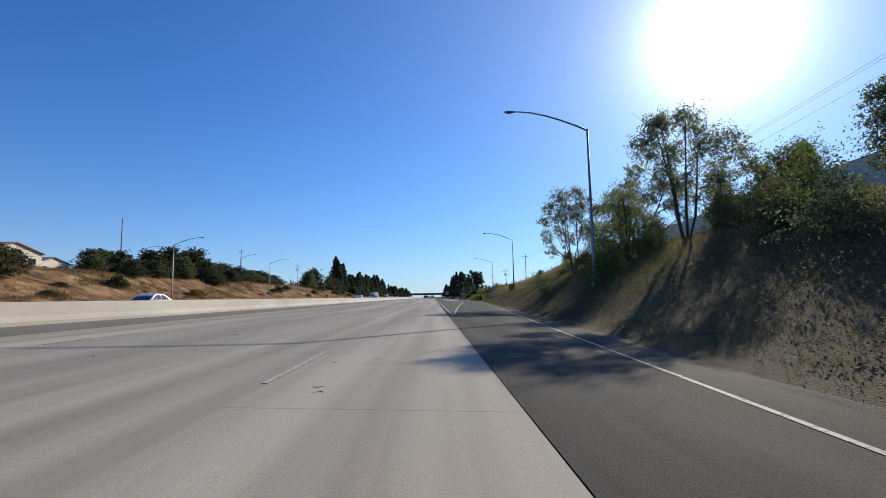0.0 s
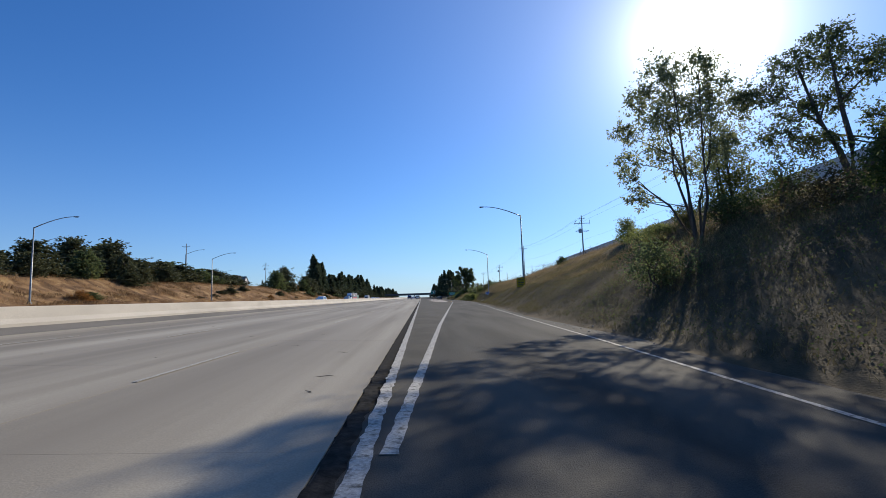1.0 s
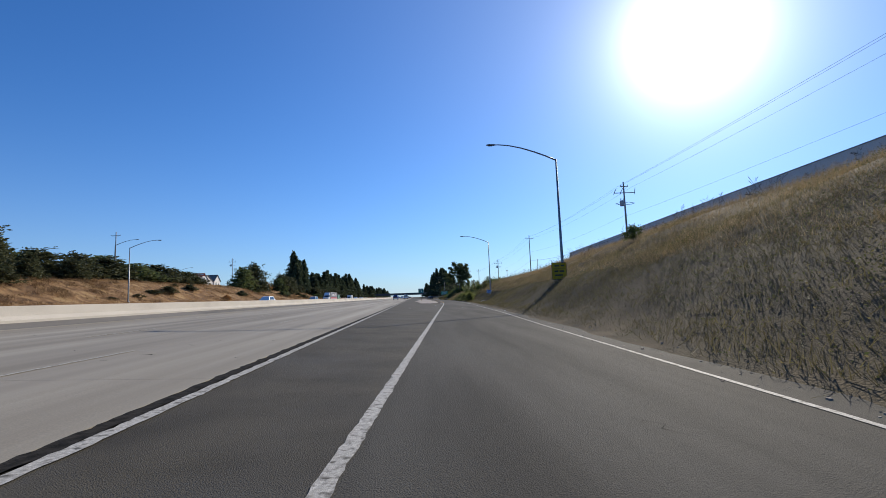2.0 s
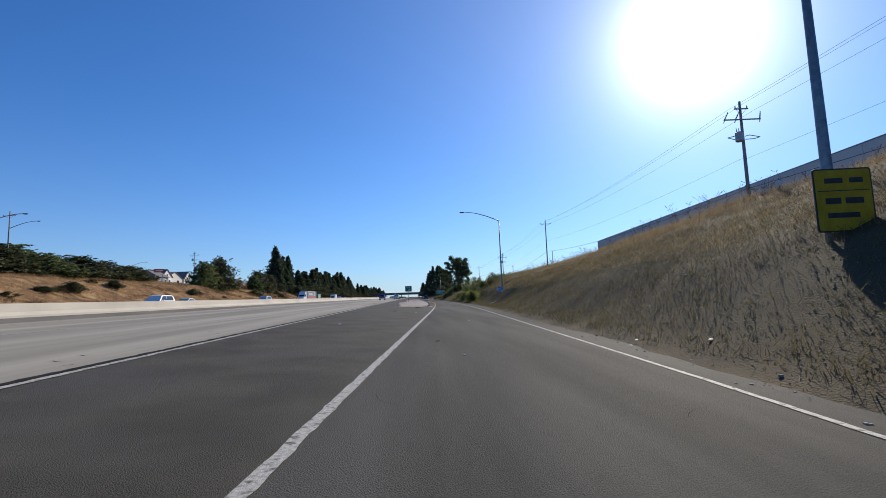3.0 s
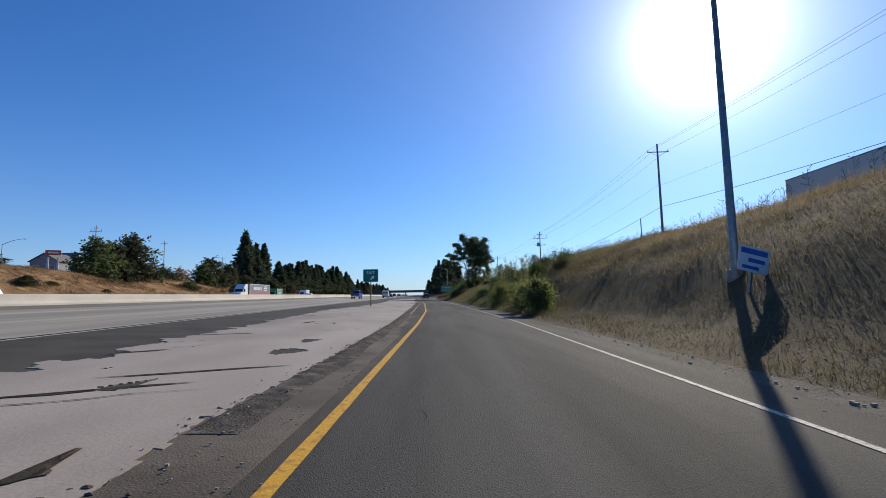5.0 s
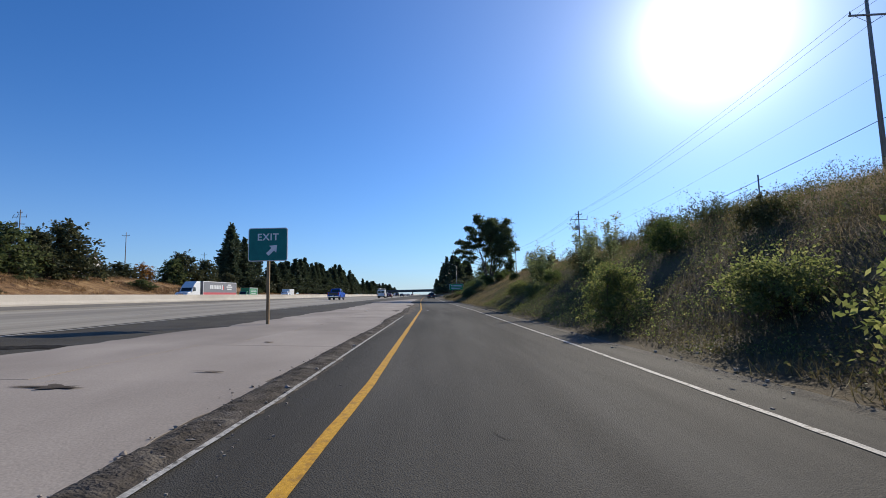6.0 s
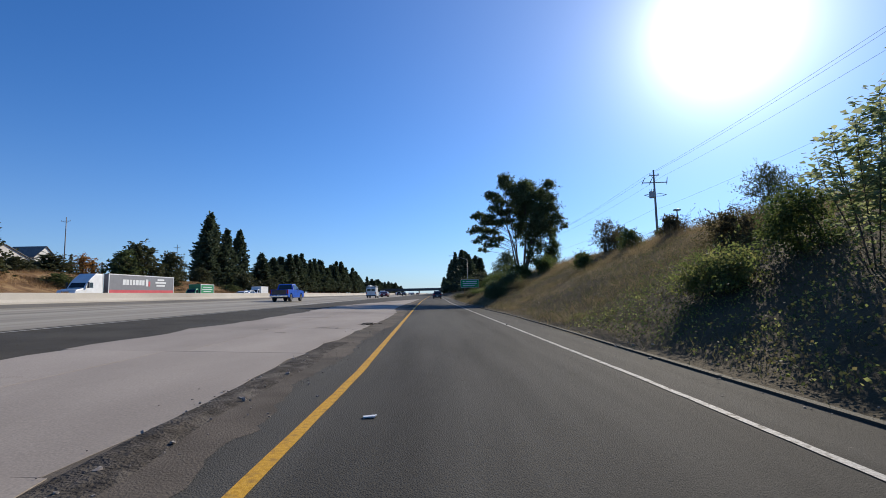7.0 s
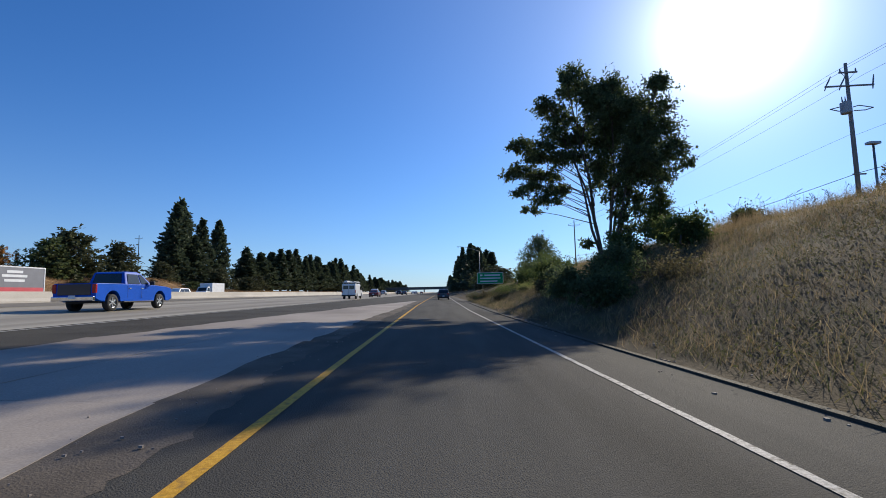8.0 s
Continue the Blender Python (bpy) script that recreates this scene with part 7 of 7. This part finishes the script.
# ---- grass and weeds ----
def build_grass(name, count, place, low, high, wide, mat, label, seed, blades=5, lean=0.35, spread=0.1):
    """Tufts of blades; place(r) gives x, y and a factor for the height."""
    r = np.random.default_rng(seed)
    base, hs = [], []
    for _ in range(count):
        x, y, f = place(r)
        z = land_z(x, y)
        base.append((x, y, z - 0.03))
        hs.append(f)
    base = np.repeat(np.array(base), blades, axis=0)
    n = len(base)
    h = np.repeat(np.array(hs), blades) * r.uniform(low, high, n)
    base[:, :2] += r.normal(size=(n, 2)) * spread
    a = r.uniform(0, math.tau, n)
    side = np.stack((np.cos(a), np.sin(a), np.zeros(n)), 1) * (wide * r.uniform(0.6, 1.3, n))[:, None]
    tip = base + np.stack((r.normal(size=n) * lean * h, r.normal(size=n) * lean * h, h), 1)
    me = tri_mesh(name, np.stack((base - side, base + side, tip), 1), mat)
    return tagged(new(name, me), label, "grass", kind="stuff")


def right_bank(y0, y1, s0, s1):
    def place(r):
        while True:
            y = r.uniform(y0, y1)
            s = r.uniform(s0, s1)
            x = toe(y) + s
            if noise.noise((x * 0.22, y * 0.22, 0.4)) > -0.35 or r.random() < 0.5:
                return x, y, 0.7 + 0.5 * noise.noise((x * 0.13, y * 0.13, 7.7)) + 0.012 * s
    return place


def left_bank(r):
    while True:
        y = r.uniform(20, 430)
        x = r.uniform(-92, -55)
        if noise.noise((x * 0.35, y * 0.3, 2.2)) + 0.6 * noise.noise((x * 1.1, y * 0.9, 5.2)) > r.uniform(-0.55, 0.25):
            break
    return x, y, 0.75 + 0.9 * noise.noise((x * 0.3, y * 0.25, 7.7))


def build_cover(name, count, place, size, tall, mat, label, seed, per=9, spread=0.22):
    """Low leafy ground cover: small leaves close above the soil."""
    r = np.random.default_rng(seed)
    pts = []
    for _ in range(count):
        x, y, f = place(r)
        z = land_z(x, y)
        p = r.normal(size=(per, 3)) * np.array((spread, spread, 0.0))
        p[:, 2] = r.random(per) ** 1.5 * tall * f
        pts.append(p + np.array((x, y, z)))
    me = quads_mesh(name, leaf_quads(np.concatenate(pts), size, r, 1.9), mat)
    return tagged(new(name, me), label, "weeds", kind="stuff")


def build_brush(name, count, y0, y1, s0, s1, tall, size, mat, label, seed, pick):
    """Continuous tangled brush: leaves fill a rough height field above the bank."""
    r = np.random.default_rng(seed)
    pts = []
    while len(pts) < count:
        y, s = r.uniform(y0, y1), s0 + (s1 - s0) * r.random()
        x = toe(y) + s
        kind = noise.noise((x * 0.28, y * 0.28, 4.0 + pick))
        if kind < -0.12 and r.random() < 0.8:
            continue
        h = tall * (0.45 + 0.75 * noise.noise((x * 0.45, y * 0.45, 1.0)) + 0.5 * noise.noise((x * 1.5, y * 1.5, 2.0)) + 0.35 * kind)
        h *= min((s - s0) / 1.6 + 0.25, 1) * min((y - y0) / 6 + 0.2, 1, (y1 - y) / 6 + 0.2)
        if h < 0.08:
            continue
        u = r.random() ** 0.55 * (1.1 if r.random() < 0.03 else 1.0)
        pts.append((x, y, land_z(x, y) + h * u))
    P = np.array(pts)
    me = quads_mesh(name, leaf_quads(P, size, r, 1.5), mat)
    return tagged(new(name, me), label, "undergrowth", kind="stuff")


def build_stalks(name, count, place, low, high, mat, label, seed):
    """Bare upright weed stalks with a few side twigs."""
    r = np.random.default_rng(seed)
    T = []
    for _ in range(count):
        x, y, f = place(r)
        b = np.array((x, y, land_z(x, y) - 0.05))
        h = r.uniform(low, high) * f
        d = np.array((r.normal() * 0.16, r.normal() * 0.16, 1.0)) * h
        runs = [(b, b + d, 0.009)]
        for q in range(7):
            u = r.uniform(0.45, 1.0)
            p = b + d * u
            runs.append((p, p + np.array((r.normal() * 0.16, r.normal() * 0.16, r.uniform(0.08, 0.3))) * h * 0.7, 0.006))
        for p, e, w in runs:
            a = r.uniform(0, math.tau)
            s = np.array((math.cos(a), math.sin(a), 0)) * w
            T += [(p - s, p + s, e), (p + s * 0.3, e + np.array((0, 0, 0.04)), e - s * 1.5)]
    me = tri_mesh(name, np.array(T), mat)
    return tagged(new(name, me), label, "weeds", kind="stuff")


build_grass("dry_grass", 36000, right_bank(45, 190, 5.0, 22), 0.14, 0.5, 0.006, L_STRAW, "dry straw-coloured grass covering the upper bank", 1, 6, 0.6, 0.2)
build_grass("dry_grass", 20000, right_bank(45, 190, 0.4, 9), 0.12, 0.42, 0.008, L_BRUSH, "dull withered grass on the lower bank", 15, 6, 0.6, 0.2)
build_grass("dry_grass", 7000, right_bank(0, 46, 0.3, 9), 0.12, 0.4, 0.007, L_BRUSH, "withered grass below the bank trees", 19, 6, 0.6, 0.2)
build_grass("dry_grass", 12000, right_bank(4, 45, 7.0, 20), 0.15, 0.45, 0.007, L_STRAW, "dry grass among the bank trees", 9, 5, 0.5, 0.18)
build_grass("dry_grass", 9000, right_bank(190, 320, 6.5, 22), 0.2, 0.55, 0.007, L_STRAW, "dry grass between the bushes", 10, 5, 0.5, 0.18)
build_brush("undergrowth", 36000, 236, 292, 0.3, 13, 0.5, 0.03, L_WEED, "low green growth below the large tree", 40, 31)
build_grass("dry_grass", 21000, right_bank(220, 300, 0.3, 19), 0.12, 0.45, 0.006, L_STRAW, "short dry grass on the bank by the large tree", 17, 6, 0.7, 0.22)
build_grass("dry_grass", 10000, right_bank(190, 300, 0.2, 9), 0.12, 0.4, 0.006, L_WEED, "greenish grass at the foot of the bank", 18, 6, 0.7, 0.22)
build_grass("tall_grass", 12000, right_bank(55, 320, 10, 20), 0.35, 1.05, 0.006, L_STRAW, "tall wispy dry grass stalks along the crest", 2, 6, 0.3)
build_grass("dead_grass", 16000, right_bank(4, 190, 5.0, 19), 0.05, 0.13, 0.007, L_STRAW, "flattened dead grass matting the bank", 14, 6, 2.2, 0.3)
build_grass("dead_grass", 9000, right_bank(4, 190, 0.2, 7), 0.05, 0.14, 0.007, L_BRUSH, "flattened brown grass at the foot of the bank", 16, 6, 2.2, 0.3)
build_brush("undergrowth", 28000, 54, 188, 3, 18, 0.45, 0.033, L_BRUSH, "low dead brush among the straw on the bank", 36, 3)
build_brush("undergrowth", 26000, 46, 92, 2, 15, 0.6, 0.033, L_WEED, "low green growth on the bank", 37, 13)
build_brush("undergrowth", 23000, 1, 54, 0.5, 14, 0.85, 0.038, L_BRUSH, "dense brown brush below the bank trees", 38, 17)
build_brush("undergrowth", 20000, 1, 54, 0.5, 14, 0.95, 0.038, L_MID, "dense green brush below the bank trees", 39, 27)
build_brush("undergrowth", 30000, 54, 188, 0.5, 13, 0.4, 0.032, L_WEED, "olive weeds spreading over the lower bank", 41, 41)
build_stalks("dry_weeds", 900, right_bank(70, 290, 9, 21), 0.6, 1.5, M_BARK, "bare brown weed stalks on the crest", 12)
build_cover("weeds", 3000, right_bank(6, 62, 0.8, 15), 0.034, 0.4, L_WEED, "green weeds and low brush under the trees", 3, 10, 0.3)
build_cover("weeds", 3000, right_bank(160, 300, 0.3, 13), 0.036, 0.4, L_WEED, "green weeds on the lower bank", 4, 10, 0.3)
build_cover("weeds", 1800, right_bank(58, 160, 0.2, 9), 0.03, 0.22, L_WEED, "sparse weeds at the foot of the bank", 5, 10, 0.3)
build_grass("dry_grass", 40000, left_bank, 0.18, 0.75, 0.026, L_GOLD, "dry golden grass on the far bank", 6, 5, 0.9, 0.35)
def rust_patches(r):
    while True:
        x, y, f = left_bank(r)
        if noise.noise((x * 0.16, y * 0.08, 20.2)) + 0.5 * noise.noise((x * 0.5, y * 0.4, 11.0)) > 0.12:
            return x, y, f


build_grass("dead_grass", 15000, rust_patches, 0.3, 0.95, 0.03, L_DEAD, "dark rust-brown dead grass clumps on the far bank", 42, 6, 0.5, 0.3)
build_brush("undergrowth", 9000, 181, 222, 0.3, 5.5, 0.9, 0.04, L_LEAF, "tangled yellow-green undergrowth on the bank", 31, 0)
build_brush("undergrowth", 42000, 180, 229, 0.3, 15.5, 1.1, 0.042, L_WEED, "dull green undergrowth on the bank", 34, 5)
build_brush("undergrowth", 29000, 186, 222, 0.4, 15.5, 1.25, 0.04, L_MID, "tangled green undergrowth on the bank", 32, 9)
build_brush("undergrowth", 38000, 180, 246, 0.4, 16.5, 0.9, 0.036, L_BRUSH, "dry brown undergrowth on the bank", 33, 21)
build_grass("dry_grass", 6000, right_bank(186, 275, 7.5, 19), 0.4, 1.0, 0.004, L_STRAW, "long dry grass standing in the undergrowth", 35, 6, 0.4, 0.2)

# ---- slabs of the motorway ----
build_slabs()
